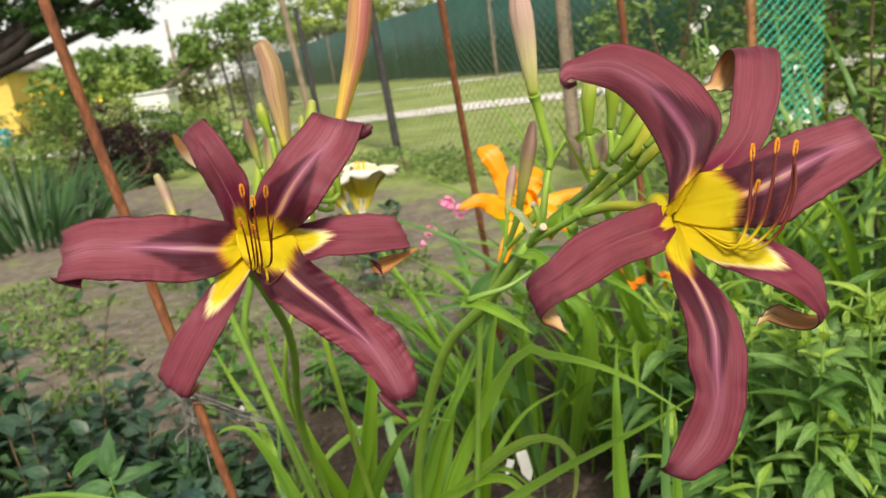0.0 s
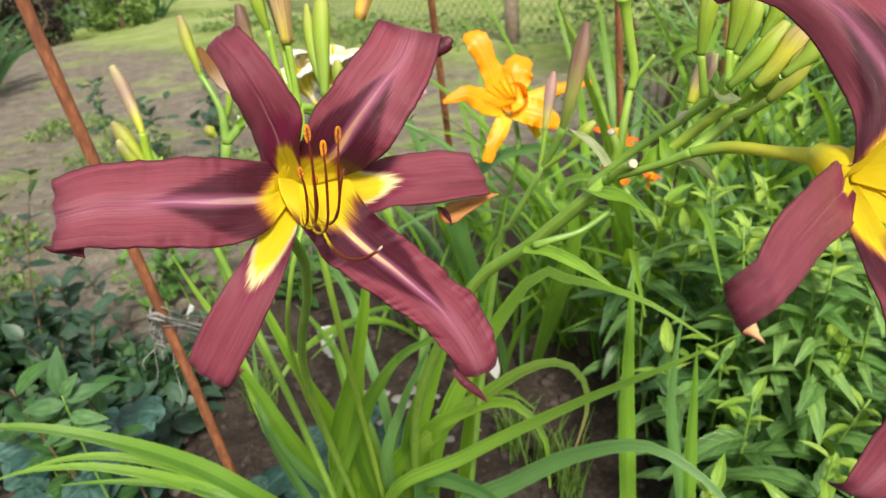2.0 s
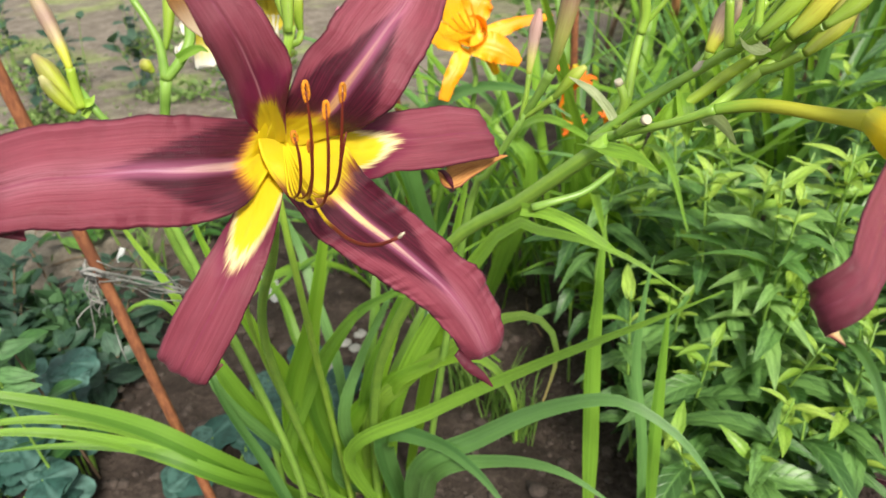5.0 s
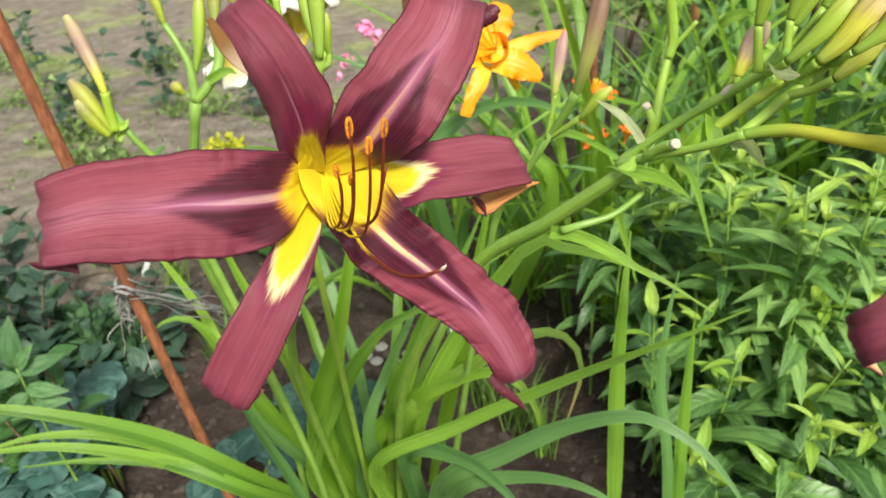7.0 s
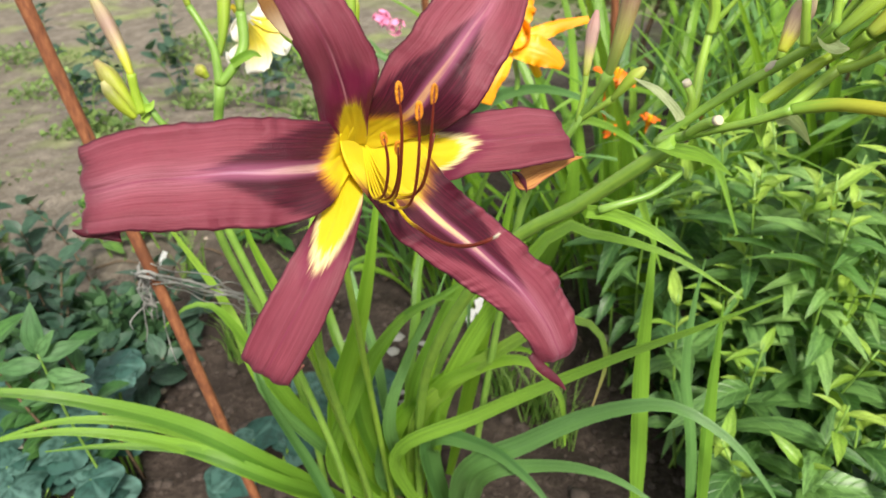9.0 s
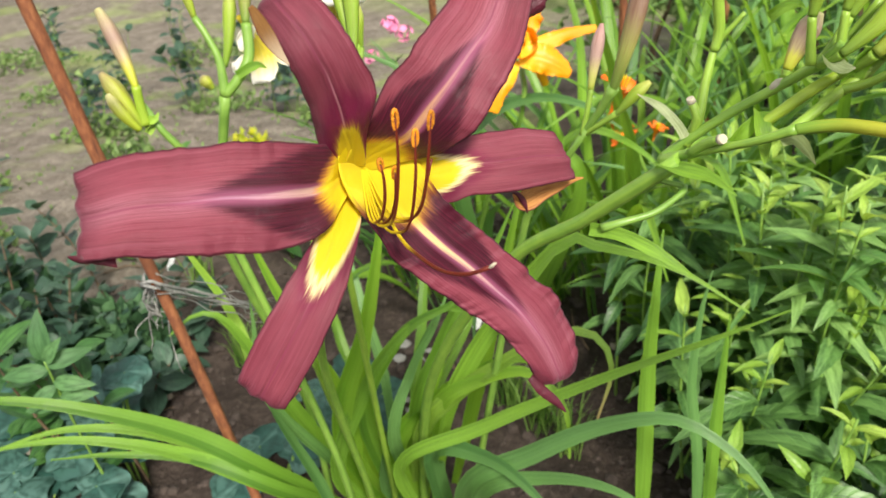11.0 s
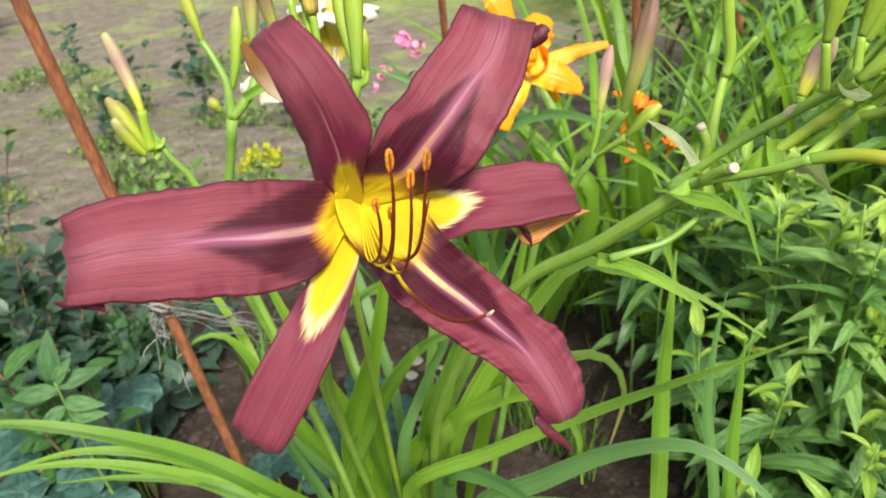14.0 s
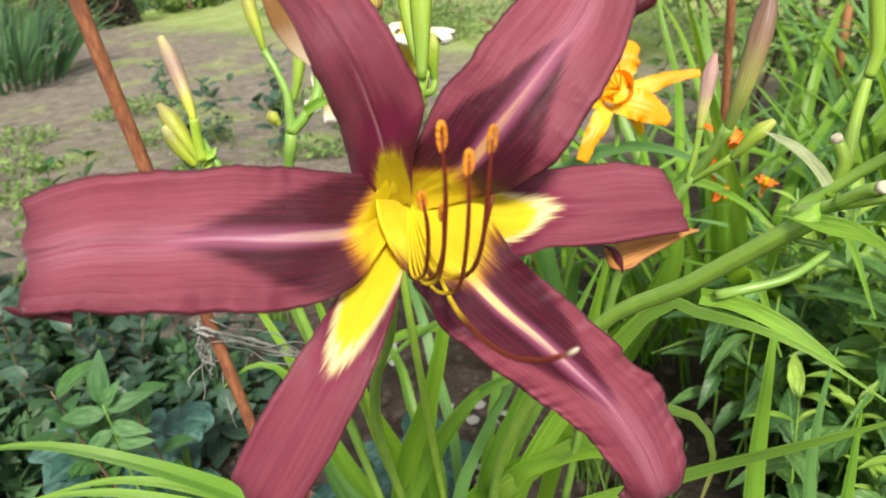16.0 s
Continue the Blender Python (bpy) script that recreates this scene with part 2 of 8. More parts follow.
def bud_material(name, stops, bands=()):
    """A bud's colours from base to tip, with fine lengthwise streaks."""
    n = Nodes(name)
    uv = n.coord("UV")
    u, v, _ = n.split(uv)
    f = n.noise(n.scaled(uv, (2.0, 34.0, 1.0)), 1.0, 3.0)
    g = n.math("ADD", u, n.math("MULTIPLY", n.math("SUBTRACT", f, 0.5), 0.35))
    c = n.ramp(g, stops)
    vj = n.math("ADD", v, n.math("MULTIPLY", n.math("SUBTRACT", f, 0.5), 0.05))
    for shift, turns, color, share in bands:
        c = n.mix(n.step(n.math("SINE", n.math("MULTIPLY", n.math("ADD", vj, shift), 6.2832 * turns)), 0.25, 0.6, 0.0, share), c, color)
    seam = n.math("ABSOLUTE", n.math("SINE", n.math("MULTIPLY", n.math("ADD", vj, 0.07), 9.4248)))
    c = n.mix(n.step(seam, 0.13, 0.03, 0.0, 0.6), c, (0.42, 0.36, 0.20), "MULTIPLY")
    c = n.mix(n.step(f, 0.5, 0.7, 0.0, 0.75), c, (0.62, 0.42, 0.34), "MULTIPLY")
    n.bump(f, 0.3, 0.0006)
    return n.done(c, 0.42, 0.45, 0.15)


BUD_GREEN = bud_material("bud_green", [(0.0, (0.20, 0.34, 0.04)), (0.6, (0.30, 0.44, 0.04)), (1.0, (0.42, 0.46, 0.10))])
BUD_YELLOW = bud_material("bud_yellow_green", [(0.0, (0.26, 0.39, 0.03)), (0.45, (0.40, 0.47, 0.045)), (0.8, (0.36, 0.36, 0.08)), (1.0, (0.38, 0.30, 0.14))], ((0.2, 3.0, (0.30, 0.27, 0.10), 0.35),))
BUD_PURPLE = bud_material("bud_purple_cream", [(0.0, (0.42, 0.50, 0.05)), (0.25, (0.66, 0.62, 0.20)), (0.5, (0.55, 0.36, 0.30)), (1.0, (0.46, 0.26, 0.24))])
BUD_CREAM = bud_material("bud_cream_pink", [(0.0, (0.38, 0.50, 0.06)), (0.3, (0.72, 0.66, 0.34)), (0.65, (0.66, 0.48, 0.40)), (1.0, (0.50, 0.30, 0.28))])
BUD_BROWN = bud_material("bud_brown", [(0.0, (0.18, 0.30, 0.05)), (0.35, (0.32, 0.33, 0.08)), (0.65, (0.22, 0.13, 0.08)), (1.0, (0.16, 0.09, 0.07))])
BUD_ROSY = bud_material("bud_green_rosy_tip", [(0.0, (0.30, 0.42, 0.05)), (0.55, (0.62, 0.60, 0.06)), (0.75, (0.50, 0.42, 0.14)), (1.0, (0.44, 0.29, 0.20))])
BUD_MAUVE = bud_material("bud_mauve_cream", [(0.0, (0.46, 0.52, 0.04)), (0.22, (0.58, 0.57, 0.08)), (0.36, (0.48, 0.38, 0.20)), (0.62, (0.36, 0.24, 0.19)), (0.85, (0.42, 0.34, 0.20)), (1.0, (0.48, 0.46, 0.20))])
BUD_OLIVE = bud_material("bud_olive", [(0.0, (0.34, 0.45, 0.03)), (0.4, (0.33, 0.40, 0.035)), (0.75, (0.24, 0.25, 0.06)), (1.0, (0.50, 0.48, 0.22))])
BUD_MAGENTA = bud_material("bud_magenta_cream", [(0.0, (0.80, 0.66, 0.05)), (0.3, (0.78, 0.56, 0.08)), (0.42, (0.56, 0.30, 0.12)), (0.7, (0.48, 0.20, 0.12)), (1.0, (0.36, 0.12, 0.11))], ((0.10, 2.0, (0.44, 0.12, 0.13), 0.7), (0.30, 2.0, (0.66, 0.40, 0.12), 0.5)))
BUD_TAN = bud_material("bud_tan_purple", [(0.0, (0.72, 0.62, 0.05)), (0.25, (0.60, 0.42, 0.18)), (0.6, (0.46, 0.27, 0.17)), (1.0, (0.42, 0.25, 0.15))], ((0.05, 2.0, (0.36, 0.33, 0.045), 0.75), (0.32, 3.0, (0.56, 0.40, 0.28), 0.6), (0.60, 2.0, (0.28, 0.14, 0.07), 0.5)))


def petal_material(name, sepal, eye=0.62, yellow=0.30, rib=1.0, taper=0.3, orange=0.75, rib_color=(0.84, 0.64, 0.25), rib_end=(0.50, 0.27, 0.36)):
    """Rosy maroon tepal: yellow throat, dark eye with a pale midrib, fine veins. u runs from throat to fold, v across."""
    n = Nodes(name)
    uv = n.coord("UV")
    u, v, _ = n.split(uv)
    sv = n.math("MULTIPLY", n.math("SUBTRACT", v, 0.5), 2.0)
    av = n.math("ABSOLUTE", sv)
    vein = n.noise(n.scaled(uv, (2.6, 84.0, 1.0)), 1.0, 6.0, 0.70, 0.8)
    fine = n.noise(n.scaled(uv, (7.0, 120.0, 1.0)), 1.0, 3.0, 0.6, 0.6)
    streak = n.noise(n.scaled(uv, (1.1, 13.0, 1.0)), 1.0, 3.0, 0.55, 0.4)
    wrinkle = n.noise(n.scaled(uv, (26.0, 60.0, 1.0)), 1.0, 3.0, 0.6, 1.0)
    cross = n.noise(n.scaled(uv, (38.0, 7.0, 1.0)), 1.0, 2.0, 0.5, 0.8)
    patch = n.noise(n.place(), 60.0, 3.0)
    broad = n.noise(n.place(), 26.0, 2.0)
    jag = n.math("MULTIPLY", n.math("SUBTRACT", n.noise(n.scaled(uv, (5.0, 34.0, 1.0)), 1.0, 3.0, 0.6), 0.5), 0.10 if not sepal else 0.16)
    uj = n.math("ADD", u, jag)
    rosy = n.mix(n.step(vein, 0.30, 0.70), (0.156, 0.024, 0.039), (0.290, 0.066, 0.094))
    rosy = n.mix(n.step(patch, 0.35, 0.7, 0.0, 0.45), rosy, (0.25, 0.050, 0.080))
    rosy = n.mix(n.step(streak, 0.50, 0.75, 0.0, 0.42), rosy, (0.145, 0.019, 0.034))
    rosy = n.mix(n.step(fine, 0.54, 0.72, 0.0, 0.5), rosy, (0.15, 0.020, 0.038))
    rosy = n.mix(n.step(broad, 0.42, 0.66, 0.0, 0.30), rosy, (0.135, 0.018, 0.036))
    rosy = n.mix(n.step(streak, 0.46, 0.28, 0.0, 0.40), rosy, (0.38, 0.120, 0.170))
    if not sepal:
        # broad lilac sheen put into the mid-blade colour, split by a thin dark midrib
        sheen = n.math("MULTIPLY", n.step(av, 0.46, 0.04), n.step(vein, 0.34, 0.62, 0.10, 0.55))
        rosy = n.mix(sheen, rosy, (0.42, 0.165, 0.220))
    rosy = n.mix(n.step(n.math("ABSOLUTE", n.math("ADD", sv, 0.03)), 0.035, 0.0, 0.0, 0.6), rosy, (0.20, 0.024, 0.075))
    rosy = n.mix(n.step(av, 0.60, 1.0, 0.0, 0.40), rosy, (0.15, 0.020, 0.038))
    if sepal:
        reach = n.math("SUBTRACT", eye, n.math("MULTIPLY", n.math("POWER", av, 1.6), 0.22))
        c = n.mix(n.step(uj, n.math("ADD", reach, 0.10), n.math("SUBTRACT", reach, 0.06)), rosy, (0.17, 0.012, 0.048))
        c = n.mix(n.math("MULTIPLY", n.step(av, 0.05, 0.0), n.step(uj, 0.8, 0.45, 0.0, 0.6 if 0.1 < rib < 0.3 else 0.2)), c, (0.62, 0.30, 0.33))
        edge = n.math("SUBTRACT", yellow, n.math("MULTIPLY", n.math("POWER", av, 1.7), taper))
        c = n.mix(n.step(uj, n.math("ADD", edge, 0.09 if rib > 0.3 else 0.045), n.math("ADD", edge, 0.01), 0.0, rib), c, (0.88, 0.74, 0.35) if rib > 0.3 else (0.72, 0.34, 0.06))
        c = n.mix(n.step(uj, n.math("ADD", edge, 0.012), n.math("SUBTRACT", edge, 0.03)), c, (0.79, 0.645, 0.018))
    else:
        # two streaky dark lobes beside the midrib, drawing back from the margins
        jag2 = n.math("MULTIPLY", n.math("SUBTRACT", n.noise(n.scaled(uv, (2.0, 38.0, 1.0)), 1.0, 4.0, 0.75), 0.5), 0.24)
        us = n.math("ADD", u, jag2)
        lobe = n.math("MULTIPLY", n.step(av, 0.0, 0.10, 0.8, 1.0), n.math("SUBTRACT", 1.0, n.math("DIVIDE", av, 0.98), True))
        reach = n.math("ADD", yellow + 0.03, n.math("MULTIPLY", lobe, eye - yellow - 0.03))
        dark = n.mix(n.step(vein, 0.38, 0.64), (0.036, 0.003, 0.010), (0.098, 0.008, 0.025))
        c = n.mix(n.step(us, n.math("ADD", reach, 0.07), n.math("SUBTRACT", reach, 0.02)), rosy, dark)
        # lilac round the pale midrib
        c = n.mix(n.math("MULTIPLY", n.step(av, 0.22, 0.05), n.step(us, eye + 0.16, eye - 0.15, 0.0, 0.6)), c, (0.40, 0.11, 0.21))
        half = n.step(u, yellow - 0.03, eye + 0.04, 0.085, 0.010)
        mid = n.math("MULTIPLY", n.step(n.math("SUBTRACT", av, half), 0.035, -0.03), n.step(us, eye + 0.16, eye - 0.10))
        mid = n.math("MULTIPLY", mid, n.step(vein, 0.32, 0.56, 0.3 * rib, rib))
        c = n.mix(mid, c, n.mix(n.step(u, yellow, eye - 0.05), rib_color, rib_end))
        edge = n.math("SUBTRACT", yellow, n.math("MULTIPLY", av, 0.09))
        c = n.mix(n.step(uj, n.math("ADD", edge, 0.060), n.math("ADD", edge, 0.0), 0.0, orange), c, (0.70, 0.27, 0.030))
        c = n.mix(n.step(uj, n.math("ADD", edge, 0.03), n.math("SUBTRACT", edge, 0.03)), c, (0.79, 0.65, 0.018))
    # a thin dark margin and a darker fold
    rim = n.math("MULTIPLY", n.step(av, 0.945, 0.985, 0.0, 0.85), n.step(u, yellow, yellow + 0.1))
    c = n.mix(rim, c, (0.060, 0.006, 0.014))
    c = n.mix(n.step(n.math("ADD", u, n.math("MULTIPLY", jag, 0.5)), 0.94, 1.02, 0.0, 0.5), c, (0.11, 0.013, 0.030))
    c = n.mix(n.math("MULTIPLY", n.step(uj, 0.985, 1.01, 0.0, 0.45), n.step(av, 0.2, 0.7)), c, (0.055, 0.008, 0.012))
    relief = n.math("ADD", n.math("ADD", vein, n.math("MULTIPLY", wrinkle, 0.4)), n.math("ADD", n.math("MULTIPLY", fine, 0.5), n.math("MULTIPLY", cross, 0.5)))
    n.bump(relief, 0.42, 0.0010)
    return n.done(c, n.step(wrinkle, 0.3, 0.7, 0.38, 0.55), 0.31, 0.18, None, 0.0, n.step(uj, yellow, yellow - 0.08, 0.16, 0.42), 0.07)


# one skin for each tepal of the two blooms: its own throat and eye lengths
SKIN1 = {
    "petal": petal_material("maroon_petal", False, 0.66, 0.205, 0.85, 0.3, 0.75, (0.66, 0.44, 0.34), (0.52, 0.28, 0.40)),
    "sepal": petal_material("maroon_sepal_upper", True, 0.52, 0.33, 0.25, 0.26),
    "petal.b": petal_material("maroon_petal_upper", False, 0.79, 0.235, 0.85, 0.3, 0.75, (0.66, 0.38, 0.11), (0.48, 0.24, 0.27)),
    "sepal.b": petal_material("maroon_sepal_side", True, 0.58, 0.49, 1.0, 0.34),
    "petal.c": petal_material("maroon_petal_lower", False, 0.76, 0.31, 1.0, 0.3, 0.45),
    "sepal.c": petal_material("maroon_sepal_lower", True, 0.60, 0.52, 0.9, 0.30),
}
SKIN2 = {
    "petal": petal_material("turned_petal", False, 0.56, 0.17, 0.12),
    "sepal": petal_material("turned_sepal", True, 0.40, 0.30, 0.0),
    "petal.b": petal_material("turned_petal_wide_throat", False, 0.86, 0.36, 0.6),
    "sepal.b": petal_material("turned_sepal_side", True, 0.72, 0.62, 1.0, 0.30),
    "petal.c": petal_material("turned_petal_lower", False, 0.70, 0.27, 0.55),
    "sepal.c": petal_material("turned_sepal_short_throat", True, 0.24, 0.14, 0.0),
}


def back_material():
    n = Nodes("tepal_back_tan")
    uv = n.coord("UV")
    u, v, _ = n.split(uv)
    f = n.noise(n.scaled(uv, (2.0, 40.0, 1.0)), 1.0, 3.0)
    av = n.math("ABSOLUTE", n.math("MULTIPLY", n.math("SUBTRACT", v, 0.5), 2.0))
    c = n.mix(n.step(f, 0.3, 0.7), (0.30, 0.125, 0.036), (0.46, 0.24, 0.085))
    c = n.mix(n.step(u, 1.08, 1.16, 0.0, 0.7), c, (0.62, 0.48, 0.26))
    c = n.mix(n.step(av, 0.80, 0.97, 0.0, 0.9), c, (0.13, 0.022, 0.030))
    c = n.mix(n.step(u, 0.45, 0.1), c, (0.80, 0.58, 0.05))
    return n.done(c, 0.5, 0.35, 0.06)


def flap_material(name, dark, light, rim, end=None):
    n = Nodes(name)
    uv = n.coord("UV")
    u, v, _ = n.split(uv)
    f = n.noise(n.scaled(uv, (3.0, 26.0, 1.0)), 1.0, 4.0, 0.6)
    av = n.math("ABSOLUTE", n.math("MULTIPLY", n.math("SUBTRACT", v, 0.5), 2.0))
    c = n.mix(n.step(f, 0.3, 0.7), dark, light)
    if end:
        c = n.mix(n.step(u, 0.35, 0.95), c, end)
    c = n.mix(n.step(av, 0.80, 0.95, 0.0, 0.85), c, rim)
    n.bump(f, 0.4, 0.0008)
    return n.done(c, 0.5, 0.3, 0.1)


BACK = back_material()
BACK_FLAP = flap_material("tan_flap", (0.30, 0.105, 0.022), (0.60, 0.29, 0.08), (0.22, 0.07, 0.05))
# this flap's shade is put into its tan colour; the end stays pale
BACK_SHADED = flap_material("tan_flap_shaded", (0.14, 0.060, 0.012), (0.22, 0.105, 0.024), (0.085, 0.013, 0.022), (0.42, 0.33, 0.22))


def petal_back():
    n = Nodes("petal_back_maroon")
    f = n.noise(n.scaled(n.coord("UV"), (2.0, 40.0, 1.0)), 1.0, 3.0)
    u, v, _ = n.split(n.coord("UV"))
    c = n.mix(n.step(f, 0.3, 0.7), (0.12, 0.014, 0.028), (0.22, 0.04, 0.06))
    c = n.mix(n.step(u, 0.34, 0.2), c, (0.85, 0.60, 0.04))
    return n.done(c, 0.5, 0.35, 0.15, None, 0.0, n.step(u, 0.34, 0.2, 0.15, 0.5))


PETAL_BACK = petal_back()
TIP_DARK = plain("dark_maroon_tip", (0.075, 0.010, 0.020), 0.5, 400.0, 0.3, 0.3)


def two_tone(name, a, b, lo=0.2, hi=0.6, see=0.15):
    n = Nodes(name)
    uv = n.coord("UV")
    u, v, _ = n.split(uv)
    f = n.noise(n.scaled(uv, (3.0, 30.0, 1.0)), 1.0, 3.0)
    c = n.mix(n.step(n.math("ADD", u, n.math("MULTIPLY", n.math("SUBTRACT", f, 0.5), 0.3)), lo, hi), a, b)
    c = n.mix(n.step(f, 0.4, 0.75, 0.0, 0.18), c, tuple(k * 0.5 for k in b))
    n.bump(f, 0.25, 0.0006)
    return n.done(c, 0.42, 0.4, see)


THROAT = two_tone("yellow_throat", (0.50, 0.52, 0.05), (0.80, 0.66, 0.018), 0.1, 0.5, 0.40)
FILAMENT = two_tone("maroon_filament", (0.80, 0.60, 0.02), (0.15, 0.020, 0.010), 0.42, 0.60, 0.15)
ANTHER = plain("orange_anther", (0.62, 0.22, 0.008), 0.7, 900.0, 0.5, 0.5)
STIGMA = plain("pale_stigma", (0.50, 0.45, 0.33), 0.5, 500.0, 0.1, 0.1)
ORANGE = two_tone("orange_tepal", (0.92, 0.54, 0.015), (0.94, 0.35, 0.006), 0.1, 0.6, 0.25)
ORANGE_RED = two_tone("orange_red_tepal", (0.92, 0.34, 0.012), (0.88, 0.17, 0.008), 0.1, 0.6, 0.25)
WHITE_TEPAL = two_tone("white_tepal", (0.80, 0.68, 0.06), (0.86, 0.84, 0.76), 0.25, 0.62, 0.25)


def ground_material():
    """Dark crumbly bed soil, a paler trodden path and, further off, grass."""
    n = Nodes("garden_soil")
    p = n.place()
    x, y, _ = n.split(p)
    big, mid, fine = n.noise(p, 1.7, 3.0), n.noise(p, 16.0, 4.0, 0.65), n.noise(p, 140.0, 4.0, 0.7)
    soil = n.ramp(n.math("ADD", n.math("MULTIPLY", mid, 0.5), n.math("MULTIPLY", fine, 0.5)),
                  [(0.28, (0.016, 0.012, 0.010)), (0.5, (0.054, 0.041, 0.034)), (0.72, (0.13, 0.10, 0.083))])
    path = n.ramp(n.math("ADD", n.math("MULTIPLY", mid, 0.5), n.math("MULTIPLY", fine, 0.5)),
                  [(0.30, (0.075, 0.062, 0.049)), (0.48, (0.170, 0.146, 0.118)), (0.68, (0.33, 0.29, 0.24))])
    away = n.math("ADD", n.math("SUBTRACT", y, n.math("MULTIPLY", x, 0.9)), n.math("MULTIPLY", big, 0.8))
    c = n.mix(n.step(away, 1.7, 2.3), soil, path)
    green = n.mix(n.step(n.math("ADD", n.math("MULTIPLY", mid, 0.5), n.math("MULTIPLY", n.noise(p, 60.0, 3.0), 0.5)), 0.3, 0.7), (0.12, 0.19, 0.04), (0.29, 0.36, 0.10))
    lawn = n.math("ADD", n.math("MULTIPLY", n.noise(p, 0.55, 3.0), 0.5), n.math("MULTIPLY", n.noise(p, 3.4, 4.0, 0.65), 0.5))
    green = n.mix(n.step(lawn, 0.40, 0.62, 0.0, 0.75), green, (0.34, 0.39, 0.17))
    green = n.mix(n.step(lawn, 0.46, 0.34, 0.0, 0.6), green, (0.10, 0.17, 0.045))
    moss = n.math("MULTIPLY", n.step(n.noise(p, 3.1, 3.0), 0.5, 0.66), n.step(y, 1.2, 2.6, 0.0, 0.65))
    c = n.mix(moss, c, green)
    edge = n.math("ADD", n.math("ADD", y, n.math("MULTIPLY", x, 0.95)), n.math("MULTIPLY", big, 1.2))
    c = n.mix(n.step(edge, 4.6, 5.6), c, green)
    n.bump(n.math("ADD", mid, n.math("MULTIPLY", fine, 0.6)), 0.9, 0.012)
    return n.done(c, 0.95, 0.15)


GROUND = ground_material()


def gravel_material(name, grass):
    """Pale gravel that grass grows into in patches."""
    n = Nodes(name)
    p = n.place()
    a, b = n.noise(p, 22.0, 4.0), n.noise(p, 2.6, 4.0, 0.65)
    c = n.mix(n.step(a, 0.3, 0.7), (0.44, 0.42, 0.40), (0.80, 0.78, 0.75))
    c = n.mix(n.step(b, grass, grass - 0.12), c, n.mix(n.step(a, 0.3, 0.7), (0.15, 0.21, 0.06), (0.34, 0.39, 0.16)))
    n.bump(a, 0.5, 0.01)
    return n.done(c, 0.95, 0.2)


GRAVEL = gravel_material("pale_gravel", 0.47)
GRAVEL_WORN = gravel_material("overgrown_gravel", 0.56)


# ---- mesh helpers ----
def smooth(a, b, x):
    s = min(1, max(0, (x - a) / (b - a)))
    return s * s * (3 - 2 * s)


def mesh_of(name, verts, faces, uvs=None, mats=(), smooth=True):
    me = bpy.data.meshes.new(name)
    me.from_pydata([tuple(v) for v in verts], [], faces)
    if uvs is not None:
        layer = me.uv_layers.new(name="UVMap")
        idx = np.empty(len(me.loops), dtype=np.int32)
        me.loops.foreach_get("vertex_index", idx)
        layer.data.foreach_set("uv", np.asarray(uvs, dtype=np.float32)[idx].ravel())
    for m in mats:
        me.materials.append(m)
    if smooth:
        me.polygons.foreach_set("use_smooth", np.ones(len(me.polygons), dtype=bool))
    return me


def thing(name, base, label, category, group="", kind=""):
    e = new(name)
    e.empty_display_size = 0.05
    e.matrix_basis = Matrix.Translation(base)
    return tagged(e, label, category, group, kind)


def attach(ob, parent):
    ob.parent = parent
    if parent.parent is None:
        ob.matrix_parent_inverse = parent.matrix_basis.inverted()
    return ob


def part(name, me, parent, label="", m=None):
    ob = new(name, me)
    if m is not None:
        ob.matrix_basis = m
    attach(ob, parent)
    if label:
        ob["label"] = label
    return ob


def solo(name, me, label, category, group="", kind="", m=None):
    ob = new(name, me)
    if m is not None:
        ob.matrix_basis = m
    return tagged(ob, label, category, group, kind)


def spline(pts, n):
    """n points, evenly spread by knot, on a smooth curve through rows of numbers of any width."""
    p = np.asarray(pts, dtype=float)
    if len(p) == 2:
        s = np.linspace(0, 1, n)[:, None]
        return p[0] * (1 - s) + p[1] * s
    q = np.vstack([2 * p[0] - p[1], p, 2 * p[-1] - p[-2]])
    d = np.concatenate([[0], np.cumsum(np.linalg.norm(np.diff(p[:, :3], axis=0), axis=1))])
    out = []
    for t in np.linspace(0, d[-1], n):
        k = min(max(int(np.searchsorted(d, t, "right")) - 1, 0), len(p) - 2)
        s = (t - d[k]) / max(d[k + 1] - d[k], 1e-9)
        a, b, c, e = q[k], q[k + 1], q[k + 2], q[k + 3]
        out.append(0.5 * ((2 * b) + (c - a) * s + (2 * a - 5 * b + 4 * c - e) * s * s + (3 * b - a - 3 * c + e) * s ** 3))
    return np.array(out)


def unit(v):
    v = np.asarray(v, dtype=float)
    return v / max(np.linalg.norm(v), 1e-12)


def tangents(p):
    t = np.gradient(p, axis=0)
    return t / np.maximum(np.linalg.norm(t, axis=1, keepdims=True), 1e-12)


def carried_normals(p, k, normal):
    """Normals along a curve, without twist, from the given one at point k."""
    t = tangents(p)
    out = [None] * len(p)
    out[k] = unit(np.asarray(normal) - np.dot(normal, t[k]) * t[k])
    for i in range(k + 1, len(p)):
        v = out[i - 1] - np.dot(out[i - 1], t[i]) * t[i]
        out[i] = unit(v)
    for i in range(k - 1, -1, -1):
        v = out[i + 1] - np.dot(out[i + 1], t[i]) * t[i]
        out[i] = unit(v)
    return np.array(out), t


